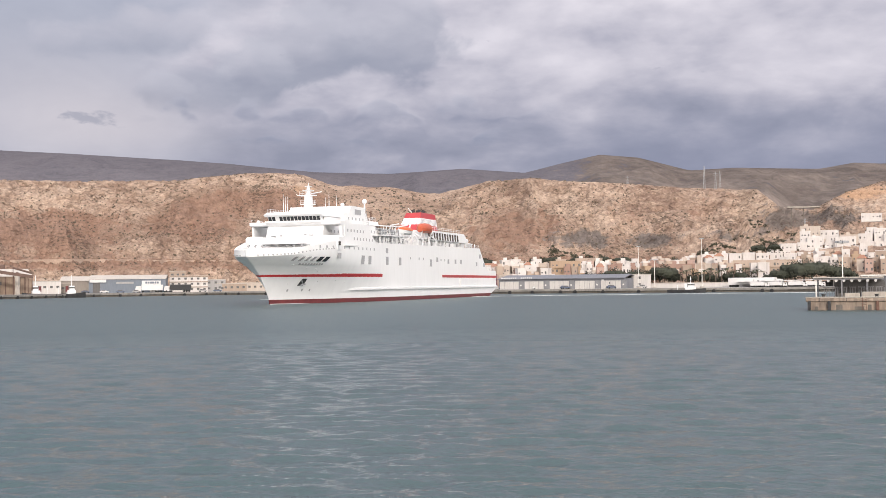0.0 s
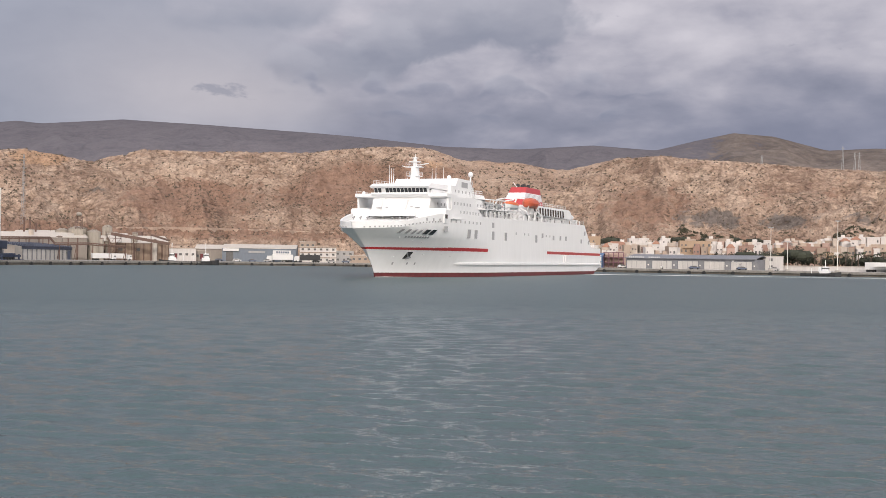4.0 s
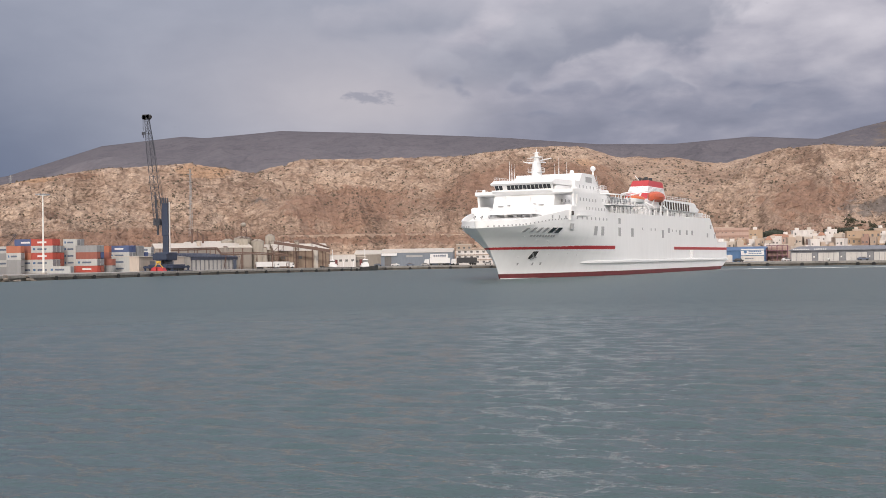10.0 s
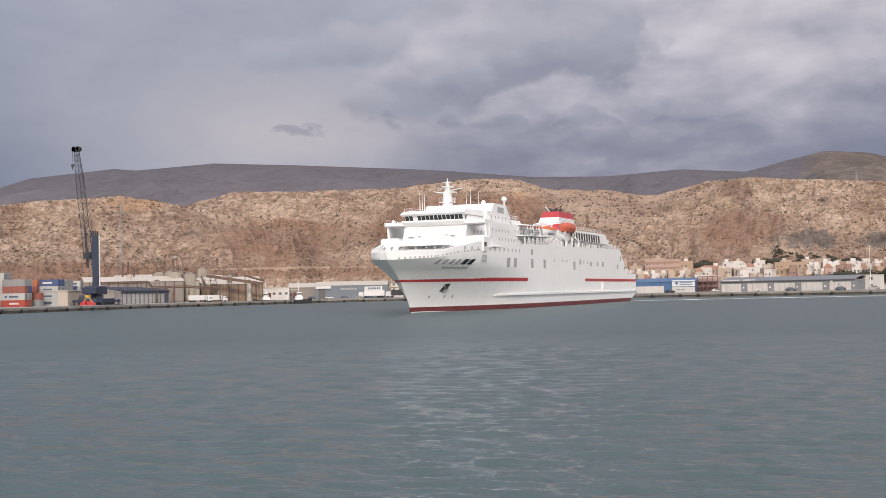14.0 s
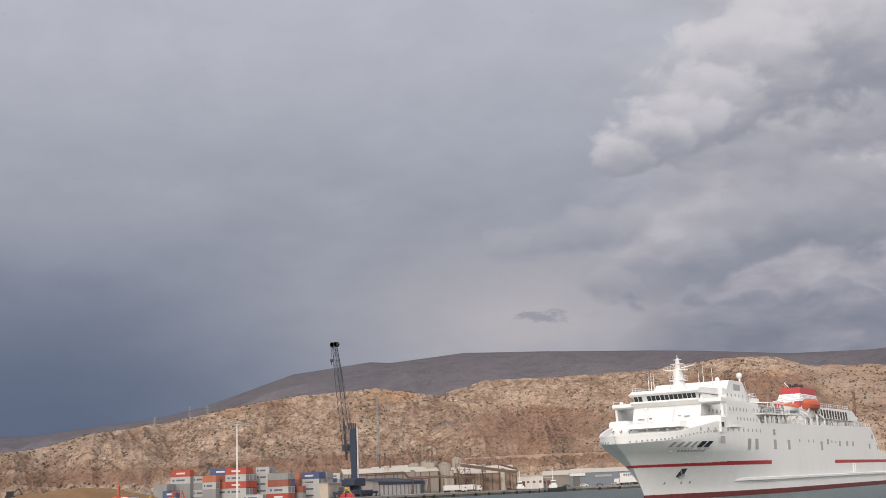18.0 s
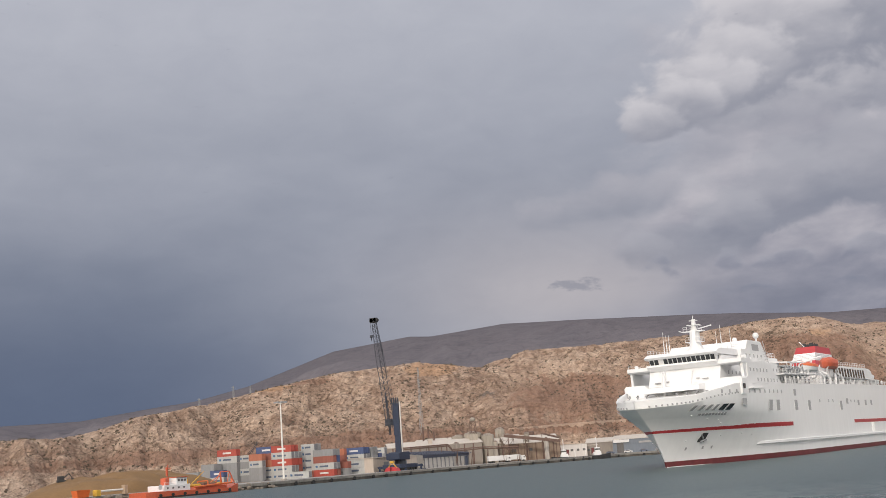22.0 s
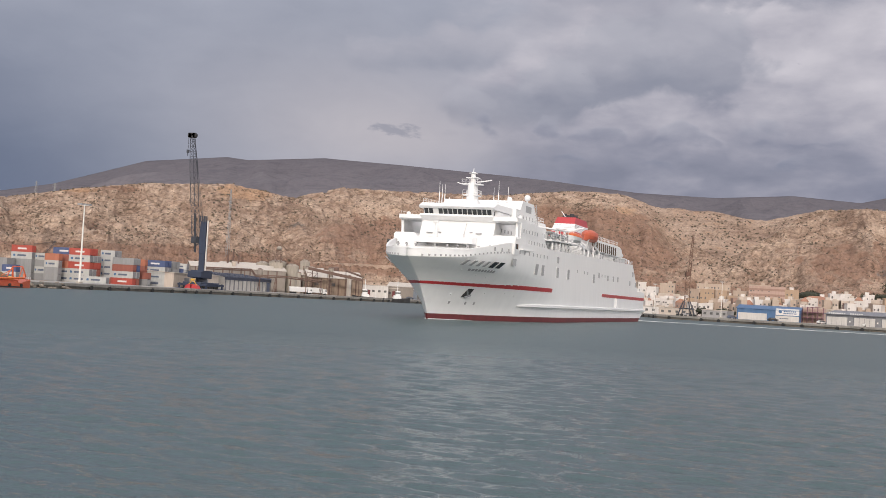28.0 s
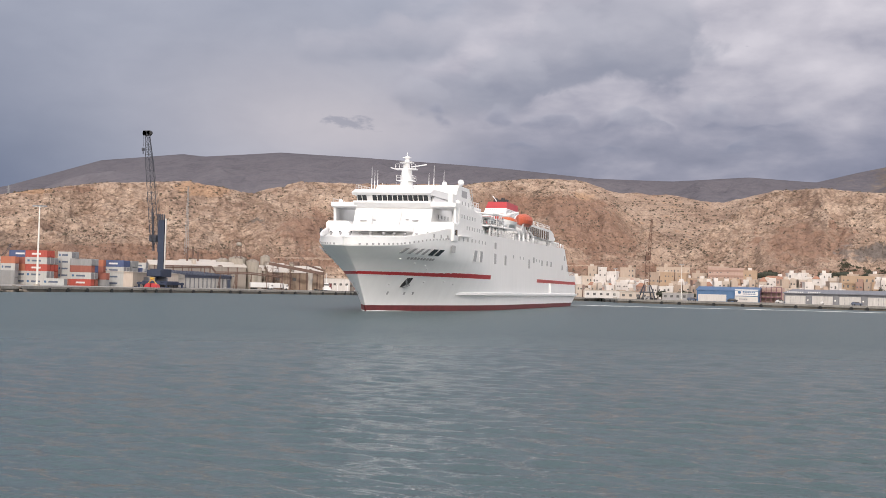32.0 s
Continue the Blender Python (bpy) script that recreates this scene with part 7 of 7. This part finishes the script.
tug(11.6, 470, "dark-hulled pilot boat with white upperworks at the quay", 15, -18, 0.9, DECKWHITE, 0.68)

# canopy of the ferry terminal, with lorries waiting under it
o = empty("terminal_canopy", face(16.4, 505, LAND, -8), "long white canopy roof of the ferry terminal", "canopy")
part("roof", loft(B(), [[(x, -6, z), (x, 8, z + 0.2), (x, 8, z + 0.4), (x, -6, z + 0.25)] for x, z in ((-22, 2.2), (0, 2.5), (24, 2.8))]), SIGN, o)
for i in range(8):
    part("column", tube(B(), (-20 + i * 6, 0, 0), (-20 + i * 6, 0, 2.4), 0.15), LAMPWHITE, o)
# dark sheet standing in for the shade under the canopy
part("shade_wall", box(B(), -22, 24, 7.6, 8.0, 0, 2.1), SHADE, o)
for a in (14.9, 15.7, 16.6, 17.4):
    truck(a, 497, -14, size=0.55)


# ---------------------------------------------------------------- near pier, with its shelter
PIERSTONE = mat("stained_pier_concrete", (0.255, 0.20, 0.158), 0.9, vary=0.62, scale=0.7, bump=0.05, streak=True)


def pier():
    x, y = way(16.95, 176)
    o = empty("pier", pose(x, y, 0.45, 0, 0, -20.5), "old rust-stained concrete pier head with timber fenders", "pier")
    part("deck", box(B(), 0, 60, 0, 16, 1.45, 1.95, 0.08), PIERSTONE, o)
    part("wall", box(B(), 0.25, 60, 0.25, 16, 0.2, 1.45), PIERSTONE, o)
    part("footing", box(B(), 0.2, 60, 0.2, 16, -2, 0.2), QUAY_DARK, o, "dark weeded footing")
    part("kerb", box(B(), 0, 60, 0.0, 0.35, 1.95, 2.12, 0.04), CONCRETE, o)
    for xx in (0.5, 3.2, 9.6, 16, 22.5, 29):
        part("fender_pile", box(B(), xx - 0.2, xx + 0.2, -0.2, 0.26, -1.5, 1.5, 0.05), RUST if xx > 5 else BLACK, o)
    for i in range(9):
        part("joint", box(B(), 1.9 + i * 3.6, 1.96 + i * 3.6, -0.01, 0.2, 1.46, 1.94), BLACK, o)
    for xx in (2.4, 9.5, 16.0, 22):
        bm = B()
        tube(bm, (xx, 0.9, 1.95), (xx, 0.9, 2.4), 0.22, 0.26, 10)
        tube(bm, (xx, 0.9, 2.4), (xx, 0.9, 2.5), 0.34, 0.3, 10)
        part("bollard", bm, BLACK, o)
    for i, xx in enumerate((1.2, 4.1, 6.6, 8.3, 11.2, 13.1, 14.6, 17.8, 20.3, 24.5)):
        part("weed_stain", box(B(), xx, xx + 0.5 + 0.35 * (i % 3), 0.235, 0.262, 0.15, 0.75 + 0.25 * (i % 2)), QUAY_DARK, o, "dark run of weed and rust")
    bm = B()
    for k in (0.0, 0.5):
        tube(bm, (7.6 + k, -0.06, -0.8), (7.6 + k, -0.06, 2.0), 0.04, n=5)
    for k in range(8):
        tube(bm, (7.6, -0.06, -0.6 + k * 0.32), (8.1, -0.06, -0.6 + k * 0.32), 0.03, n=4)
    part("ladder", bm, RUST, o, "rusty iron ladder")
    part("stone_block", box(B(), 5.2, 7.2, 3.2, 5.0, 1.95, 2.6, 0.06), CONCRETE, o)
    part("parapet", box(B(), 7.5, 60, 5.0, 5.3, 1.95, 2.75, 0.04), CONCRETE, o)
    return o


pier()
x, y = way(17.9, 183)
o = empty("shelter", pose(x, y, 2.4, 0, 0, -20.5) @ Matrix.Scale(0.87, 4), "open steel shelter with a flat roof on the pier", "shelter")
part("roof", box(B(), -2.2, 9, -1, 6, 3.2, 3.42, 0.05), mat("dusty_roof_sheet", (0.42, 0.39, 0.35), 0.8, vary=0.2), o)
for xx in (-1.7, 2.4, 6.4):
    part("post", box(B(), xx - 0.11, xx + 0.11, -0.6, -0.38, 0, 3.2), LAMPWHITE if xx < 0 else FRAME, o)
    part("post", box(B(), xx - 0.11, xx + 0.11, 5.4, 5.62, 0, 3.2), FRAME, o)
for i in range(8):
    part("light", tube(B(), (-1.0 + i * 1.25, -0.7, 2.75), (-1.0 + i * 1.25, -0.35, 2.85), 0.22, 0.26, 8), SIGN, o, "white round lamp")
for i in range(7):
    bm = B()
    xx = -0.6 + i * 1.4
    for k in range(3):
        box(bm, xx + k * 0.4, xx + 0.1 + k * 0.4, 2.4, 2.55, 0, 1.7)
    box(bm, xx - 0.1, xx + 1.0, 2.35, 2.6, 1.6, 1.75)
    part("turnstile", bm, FRAME, o)
# shaded interior of the shelter, put in as a dark sheet
part("shade_screen", box(B(), 1.0, 9, 5.7, 5.85, 0, 2.9), SHADE, o)
part("beam", box(B(), -2.2, 9, -0.75, -0.5, 2.95, 3.2), FRAME, o)
# grey terminal building further along the pier
x, y = way(19.45, 188)
o = empty("terminal_building", pose(x, y, 2.4, 0, 0, -20.5) @ Matrix.Scale(0.87, 4), "grey ribbed terminal building with dark openings on the pier", "building")
part("wall", box(B(), 0, 30, 0, 7, 0, 3.55), SHED_GREY, o)
part("roof", box(B(), -0.3, 30.3, -0.3, 7.3, 3.55, 3.75, 0.04), LAMPWHITE, o)
for xx, w, z0, z1 in ((2.3, 1.3, 1.6, 2.6), (5.0, 0.4, 1.8, 2.5), (7.6, 1.4, 1.6, 2.6), (10.4, 0.4, 1.8, 2.5), (13.0, 1.3, 1.6, 2.6), (16, 2.2, 0, 2.4), (20.5, 1.3, 1.6, 2.6)):
    part("window", box(B(), xx, xx + w, -0.06, -0.01, z0, z1), SHADE, o)
for xx in (1.0, 4.3, 9.4, 12.2, 15.3):
    part("downpipe", tube(B(), (xx, -0.1, 0), (xx, -0.1, 3.5), 0.07, n=6), LAMPWHITE, o)
x, y = way(18.6, 188)
lamp_mast(x, y, 8.2, 2.4, 0.1, "slim pale lamp mast on the pier")


# ---------------------------------------------------------------- trees
LEAF = mat("pine_foliage", (0.032, 0.036, 0.022), 0.8, vary=0.5, scale=0.8)
LEAF2 = mat("palm_foliage", (0.055, 0.065, 0.032), 0.8, vary=0.4, scale=0.8)
BARK = mat("grey_bark", (0.12, 0.09, 0.07), 0.9, vary=0.3, scale=2)


def tree(a, d, w, h, seed, kind="pine", z=None):
    rnd = random.Random(seed)
    x, y = way(a, d)
    o = empty("tree", pose(x, y, (ground_z(x, y) if z is None else z) - 0.1), "dark green broad-crowned pine tree" if kind == "pine" else "small palm tree with drooping fronds", "tree", "trees by the port")
    bm = B()
    if kind == "palm":
        tube(bm, (0, 0, 0), (0.2, 0, h), 0.28, 0.2, 7)
        part("trunk", bm, BARK, o)
        bm = B()
        for i in range(16):
            t = 2 * math.pi * i / 16 + rnd.random()
            p = Vector((0.2, 0, h))
            for k in range(3):
                q = p + Vector((math.cos(t), math.sin(t), 0.6 - 0.75 * k)) * (w / 6)
                s = Vector((-math.sin(t), math.cos(t), 0)) * (0.3 - 0.07 * k)
                vs = [bm.verts.new(c) for c in (p - s, p + s, q + s * 0.7, q - s * 0.7)]
                bm.faces.new(vs)
                p = q
        part("crown", bm, LEAF2, o)
        return
    tube(bm, (0, 0, 0), (0.1, 0, h * 0.45), 0.4, 0.3, 7)
    ends = []
    for i in range(7):
        t = 2 * math.pi * i / 7 + rnd.random()
        e = Vector((math.cos(t) * w * 0.3, math.sin(t) * w * 0.25, h * rnd.uniform(0.55, 0.8)))
        tube(bm, (0.1, 0, h * rnd.uniform(0.3, 0.45)), e, 0.18, 0.08, 5)
        ends.append(e)
    part("trunk", bm, BARK, o)
    bm = B()
    for i in range(9):
        t = 2 * math.pi * i / 9
        k = 0.26 if i else 0.0
        ball(bm, (math.cos(t) * k * w, math.sin(t) * k * w, h * rnd.uniform(0.58, 0.68)), w * rnd.uniform(0.15, 0.2), 0.8, 8)
    clumps = []
    for i in range(int(16 + w * 2.0)):
        t, k = rnd.uniform(0, 2 * math.pi), rnd.random() ** 0.5
        clumps.append((Vector((math.cos(t) * k * w * 0.46, math.sin(t) * k * w * 0.4, h * (0.45 + 0.45 * (1 - k * k) * rnd.uniform(0.4, 1) + rnd.uniform(-0.08, 0.05)))), w * rnd.uniform(0.07, 0.13) + 0.4))
    for c, r in clumps:
        for j in range(26):
            dv = Vector((rnd.gauss(0, 1), rnd.gauss(0, 1), rnd.gauss(0, 0.75)))
            dv = dv.normalized() * r * rnd.uniform(0.6, 1.1)
            p = c + dv
            s = rnd.uniform(0.22, 0.5)
            u = Vector((rnd.gauss(0, 1), rnd.gauss(0, 1), rnd.gauss(0, 1))).normalized()
            v = u.cross(dv).normalized() if dv.length > 0 else u
            vs = [bm.verts.new(q) for q in (p - u * s, p + v * s * 0.6, p + u * s, p - v * s * 0.6)]
            bm.faces.new(vs)
    part("crown", bm, LEAF, o)


for i, (a, d, w, h) in enumerate(((10.55, 538, 15, 11), (9.9, 542, 11, 8.5), (11.0, 550, 8, 7.5), (8.3, 548, 13, 9.6), (6.9, 552, 11, 8.0), (9.2, 548, 11, 9.2), (7.6, 550, 9, 7.8), (11.9, 545, 7, 7), (12.5, 548, 8, 7.5), (13.4, 546, 7, 7), (14.0, 540, 9, 8), (15.9, 512, 11, 8.5), (16.5, 514, 15, 11.5), (17.3, 516, 16, 12), (18.1, 518, 14, 10.5), (18.7, 515, 11, 8.5), (16.9, 510, 16, 11.5),
                                  (15.4, 520, 8, 6.0), (14.6, 518, 7, 5.0), (18.6, 528, 9, 7), (-2.9, 572, 6, 4.5), (-1.9, 575, 7, 5), (-1.6, 580, 6, 4.2), (2.0, 690, 14, 10), (1.5, 700, 10, 8), (4.6, 700, 10, 7), (5.3, 706, 14, 8), (6.5, 706, 12, 8),
                                  (13.6, 545, 6, 6), (12.9, 548, 5, 5), (-6.5, 640, 7, 5), (14.9, 690, 10, 9), (15.6, 690, 8, 8), (8.6, 712, 12, 6), (7.6, 715, 12, 6))):
    tree(a, d, w, h, i)
for i in range(14):
    tree(11.3 + i * 0.27, 536 + (i % 3) * 4, 5.0, 6.4 + (i % 3) * 0.8, 100 + i, "palm")


# ---------------------------------------------------------------- the town: one house at a time
def house(a, d, w, dep, floors, wall, seed, roof="flat", turn=0.0, red=False, z=None):
    rnd = random.Random(seed)
    x, y = way(a, d)
    gz = (ground_z(x, y) if z is None else z)
    h = floors * 2.8 + rnd.uniform(0.2, 0.9)
    kind = "%s %s house with %s" % ({1: "one-storey", 2: "two-storey", 3: "three-storey", 4: "four-storey", 5: "five-storey", 6: "six-storey"}[floors], wall, "a flat roof terrace" if roof == "flat" else "a clay tile roof")
    o = empty("house", pose(x, y, gz - 1.5, 0, 0, -a + turn), kind, "house", "houses of the town")
    part("wall", box(B(), -w / 2, w / 2, 0, dep, 0, h + 1.5), WALLS[wall], o)
    H = h + 1.5
    if roof == "tile":
        bm = B()
        k = w / 2 + 0.3
        loft(bm, [[(-k, -0.3, H), (k, -0.3, H), (k, dep + 0.3, H), (-k, dep + 0.3, H)], [(-k * 0.35, dep / 2 - 0.2, H + 1.8), (k * 0.35, dep / 2 - 0.2, H + 1.8), (k * 0.35, dep / 2 + 0.2, H + 1.8), (-k * 0.35, dep / 2 + 0.2, H + 1.8)]])
        part("roof", bm, ROOFS["tile"], o)
    else:
        part("parapet", box(B(), -w / 2 - 0.12, w / 2 + 0.12, -0.12, dep + 0.1, H, H + 0.5), WALLS[wall], o)
        if rnd.random() < 0.55:
            bx = rnd.uniform(-w * 0.3, w * 0.2)
            part("roof_room", box(B(), bx - 1.0, bx + 1.0, dep * 0.5, dep * 0.8, H, H + 1.9), WALLS[rnd.choice(("white", "cream", wall))], o)
    n = max(2, int(w / 1.9))
    skip = rnd.random() < 0.2
    for f in range(floors):
        zz = 1.5 + f * 2.8 + 1.6
        for i in range(n):
            if rnd.random() < 0.35:
                continue
            shared("window", pane_mesh(rnd.choice((0.6, 0.7, 0.9)), rnd.choice((0.7, 0.8, 1.3)), SHADE), Matrix.Translation((-w / 2 + (i + rnd.uniform(0.35, 0.65)) * w / n, -0.03, zz)), o)
        if floors > 2 and f and not skip:
            part("balcony", box(B(), -w * 0.4, w * 0.4, -0.7, -0.01, zz - 1.5, zz - 1.3), WALLS[wall], o)
    return o


random.seed(21)
def roll_wall():
    return random.choice(["white"] * 9 + ["cream"] * 7 + ["sand"] * 6 + ["ochre"] * 2 + ["pink"] * 4 + ["tan"] * 3 + ["brick"] * 2)


sd = 500
# terraces of streets behind the quay: direction range, distance, storeys
for a0, a1, d, fl, step in ((-6.4, -3.0, 600, (1, 2), 0.95), (-6.8, -1.8, 622, (1, 2), 0.9), (-6.6, 0.6, 648, (1, 2), 0.95), (-5.6, -3.4, 676, (1,), 1.2), (-1.4, 1.6, 590, (2, 3), 1.0), (1.6, 9.4, 580, (2, 3), 1.0), (1.0, 12.4, 606, (2, 3), 0.98),
                            (1.8, 13.2, 634, (2, 3), 1.0), (2.6, 13.0, 662, (1, 2, 2), 1.05), (9.8, 15.4, 575, (2, 3), 1.05), (12.2, 20.8, 600, (1, 2), 1.15), (13.0, 21.4, 640, (1, 1, 2), 1.1), (-6.9, -0.5, 636, (1, 2), 0.9), (3.0, 12.0, 676, (1, 2), 1.0), (-3.2, 1.4, 606, (1, 2), 0.95), (8.8, 12.4, 690, (1, 2), 0.95)):
    a = a0
    step *= 0.37 if a0 < 9 else 0.33
    while a < a1:
        f = random.choice(fl)
        w = random.uniform(0.7, 1.15) * step * d * 0.01745
        dd = d + random.uniform(-11, 11)
        house(a, dd, w, random.uniform(8, 11), f, (roll_wall() if d < 625 or random.random() < 0.6 else "white"), sd, "tile" if random.random() < 0.05 else "flat", random.uniform(-14, 14))
        sd += 1
        a += step * random.uniform(0.85, 1.15)
# white terrace houses on the slope
for i in range(13):
    house(12.6 + i * 0.62, 672 + random.uniform(-2, 2), 6.8, 9, 2, "white", sd + i, turn=random.uniform(-3, 3), z=EYE[2] + 672 * math.tan(radians(0.75)))
sd += 20
for el, d, a0, a1 in ((1.18, 700, 15.6, 21.4), (1.45, 716, 16.9, 21.6), (1.75, 732, 17.0, 19.4), (1.8, 734, 19.6, 21.6), (2.02, 746, 17.2, 18.6), (2.08, 748, 19.9, 21.6)):
    a = a0
    while a < a1:
        w = random.uniform(5.5, 12)
        house(a, d + random.uniform(-3, 3), w, 8, random.choice((1, 1, 1, 2)), "white" if random.random() < 0.9 else "cream", sd, turn=random.uniform(-8, 8), z=EYE[2] + d * math.tan(radians(el)))
        sd += 1
        a += math.degrees(w / d) * random.uniform(0.95, 1.15)
house(19.9, 800, 12.5, 8, 1, "white", sd, z=EYE[2] + 800 * math.tan(radians(2.75)))
house(20.6, 600, 12, 12, 3, "tan", sd + 1, turn=-6)
# tall apartment block with open balconies at the town's edge
house(5.9, 596, 15, 12, 4, "ochre", sd + 2, turn=5), house(10.9, 585, 22, 12, 3, "brick", sd + 3), house(13.3, 580, 14, 12, 3, "brick", sd + 4), house(15.2, 590, 30, 12, 3, "sand", sd + 5)
# school with red window bands, villa and chapel above the town
o = house(0.04, 690, 20, 9, 2, "pink", sd + 6, z=EYE[2] + 690 * math.tan(radians(0.75)))
for zz in (3.0, 6.0):
    part("band", box(B(), -10.1, 10.1, -0.12, -0.02, zz, zz + 1.2), WALLS["brick"], o)
house(-2.4, 700, 19, 8, 1, "sand", sd + 7, z=EYE[2] + 700 * math.tan(radians(1.0)))
# ochre terraces stepping up the slope under the villa
for a0, a1, d, el0, walls in ((-3.3, 0.9, 684, 0.5, ("sand", "ochre", "tan")), (-2.6, -0.6, 694, 0.72, ("ochre", "sand")), (-6.9, -3.6, 690, 0.45, ("white", "cream", "pink", "white")), (-6.2, -4.0, 704, 0.72, ("white", "sand")),
                              (2.4, 8.4, 694, 0.62, ("white", "cream", "sand", "white", "tan"))):
    a = a0
    while a < a1:
        w = random.uniform(4.5, 9)
        house(a, d + random.uniform(-3, 3), w, 7, random.choice((1, 1, 2)), random.choice(walls), sd + 20, turn=random.uniform(-10, 10), z=EYE[2] + d * math.tan(radians(el0)))
        sd += 1
        a += math.degrees(w / d) * random.uniform(1.0, 1.35)
house(-0.3, 712, 12, 8, 1, "sand", sd + 8, z=EYE[2] + 712 * math.tan(radians(1.1)))
house(1.15, 640, 7, 7, 3, "ochre", sd + 9, z=EYE[2] + 640 * math.tan(radians(0.35)))
house(2.2, 630, 14, 12, 2, "pink", sd + 10, "tile", z=EYE[2] + 630 * math.tan(radians(0.3)))
# dark bushes along the foot of the hill, above the roofs
rnd = random.Random(31)
verts, faces = [], []
for a0, a1, d, n, r0 in ((0.6, 2.6, 715, 26, 2.2), (3.4, 12.5, 722, 150, 2.0), (5.0, 11.0, 750, 90, 2.0), (9.5, 13.8, 765, 90, 2.2), (13.0, 16.6, 800, 34, 1.8), (15.6, 17.4, 735, 40, 2.2), (14.2, 17.5, 860, 30, 1.8), (-7.5, -5.6, 715, 20, 1.8)):
    for i in range(n):
        x, y = way(rnd.uniform(a0, a1), d + rnd.gauss(0, 10))
        z, r = ground_z(x, y), rnd.uniform(0.6, 1.3) * r0
        for j in range(44):
            dv = Vector((rnd.gauss(0, 1), rnd.gauss(0, 1), abs(rnd.gauss(0, 0.7)))).normalized() * r * rnd.uniform(0.6, 1.1)
            u = Vector((rnd.gauss(0, 1), rnd.gauss(0, 1), rnd.gauss(0, 1))).normalized() * rnd.uniform(0.3, 0.7)
            v = u.cross(dv).normalized() * 0.4
            b = len(verts)
            verts += [(x + p.x, y + p.y, z + p.z * 0.8) for p in (dv - u, dv + v, dv + u, dv - v)]
            faces.append((b, b + 1, b + 2, b + 3))
me = bpy.data.meshes.new("shrubs")
me.from_pydata(verts, [], faces)
me.materials.append(mat("olive_shrub", (0.058, 0.056, 0.034), 0.9, vary=0.4, scale=0.4))
tagged(new("shrubs", me), "dark green shrubs along the foot of the hill", "shrubs", kind="stuff")
# viaduct in the gap of the hills
o = empty("viaduct", face(16.95, 1050, EYE[2] + 1050 * math.tan(radians(3.42)) - 1.0), "concrete road viaduct across a ravine", "bridge")
part("deck", box(B(), -13.5, 13.5, 0, 8, 0, 1.2), CONCRETE, o)
for xx in (-10, 0, 10):
    part("pier", box(B(), xx - 0.25, xx + 0.25, 2, 6, -30, 0), QUAY_DARK, o)

# ---------------------------------------------------------------- broken water left by the ferry's screws
random.seed(4)
bm = B()
for i in range(190):
    k = random.random()
    x = 10 + 170 * k + random.uniform(-3, 3)
    y = float(np.interp(x, [0, 60, 130, 200], [408, 414, 420, 404])) + random.gauss(0, 1.2)
    L, W = random.uniform(0.8, 4.5), random.uniform(0.2, 0.7)
    n = 7
    ring = [(x + L * math.cos(t) * random.uniform(0.7, 1.1), y + W * math.sin(t) * random.uniform(0.7, 1.1), SEA + 0.03 + 0.0004 * i) for t in (2 * math.pi * j / n for j in range(n))]
    loft(bm, [ring, [(p[0], p[1], p[2] - 0.06) for p in ring]])
for i in range(70):
    x = -58 + 70 * random.random()
    y = float(np.interp(x, [-60, -30, 15], [385, 395, 408])) + random.gauss(0, 1.6)
    L, W = random.uniform(1.5, 5), random.uniform(0.3, 1.0)
    ring = [(x + L * math.cos(t), y + W * math.sin(t) * random.uniform(0.7, 1.1), SEA + 0.03 + 0.0004 * i) for t in (2 * math.pi * j / 7 for j in range(7))]
    loft(bm, [ring, [(p[0], p[1], p[2] - 0.06) for p in ring]])
tagged(part("wake_foam", bm, FOAM), "thin broken white foam of the ferry's wake", "foam", kind="stuff")

# tyres hung along both quays as fenders
tm = mesh_of("tyre_fender", tube(B(), (0, 0, 0), (0, -0.4, 0), 0.75, n=10), TYRE)
i = 0
for (p, q) in zip(EDGE[2:], EDGE[3:]):
    p, q = Vector((*p, 0)), Vector((*q, 0))
    n = int((q - p).length / 11)
    for k in range(n):
        c = p.lerp(q, (k + random.uniform(0.1, 0.9)) / n)
        ang = math.degrees(math.atan2((q - p).y, (q - p).x))
        ob = new("tyre_fender", tm)
        ob.matrix_world = pose(c.x, c.y, 1.2, 0, 0, ang)
        ob.parent = quay


# ---------------------------------------------------------------- what moves
def motions():
    walk(dome, [(t, pose(0, 0, 0, 0, 0, 0.047 * (t - 16))) for t in (0, 8, 16, 24, 32)])     # the clouds drift west
    walk(the_ferry, [(t, pose(x, y, 0, 0, 0, a)) for t, x, y, a in FERRY_PATH])


motions()
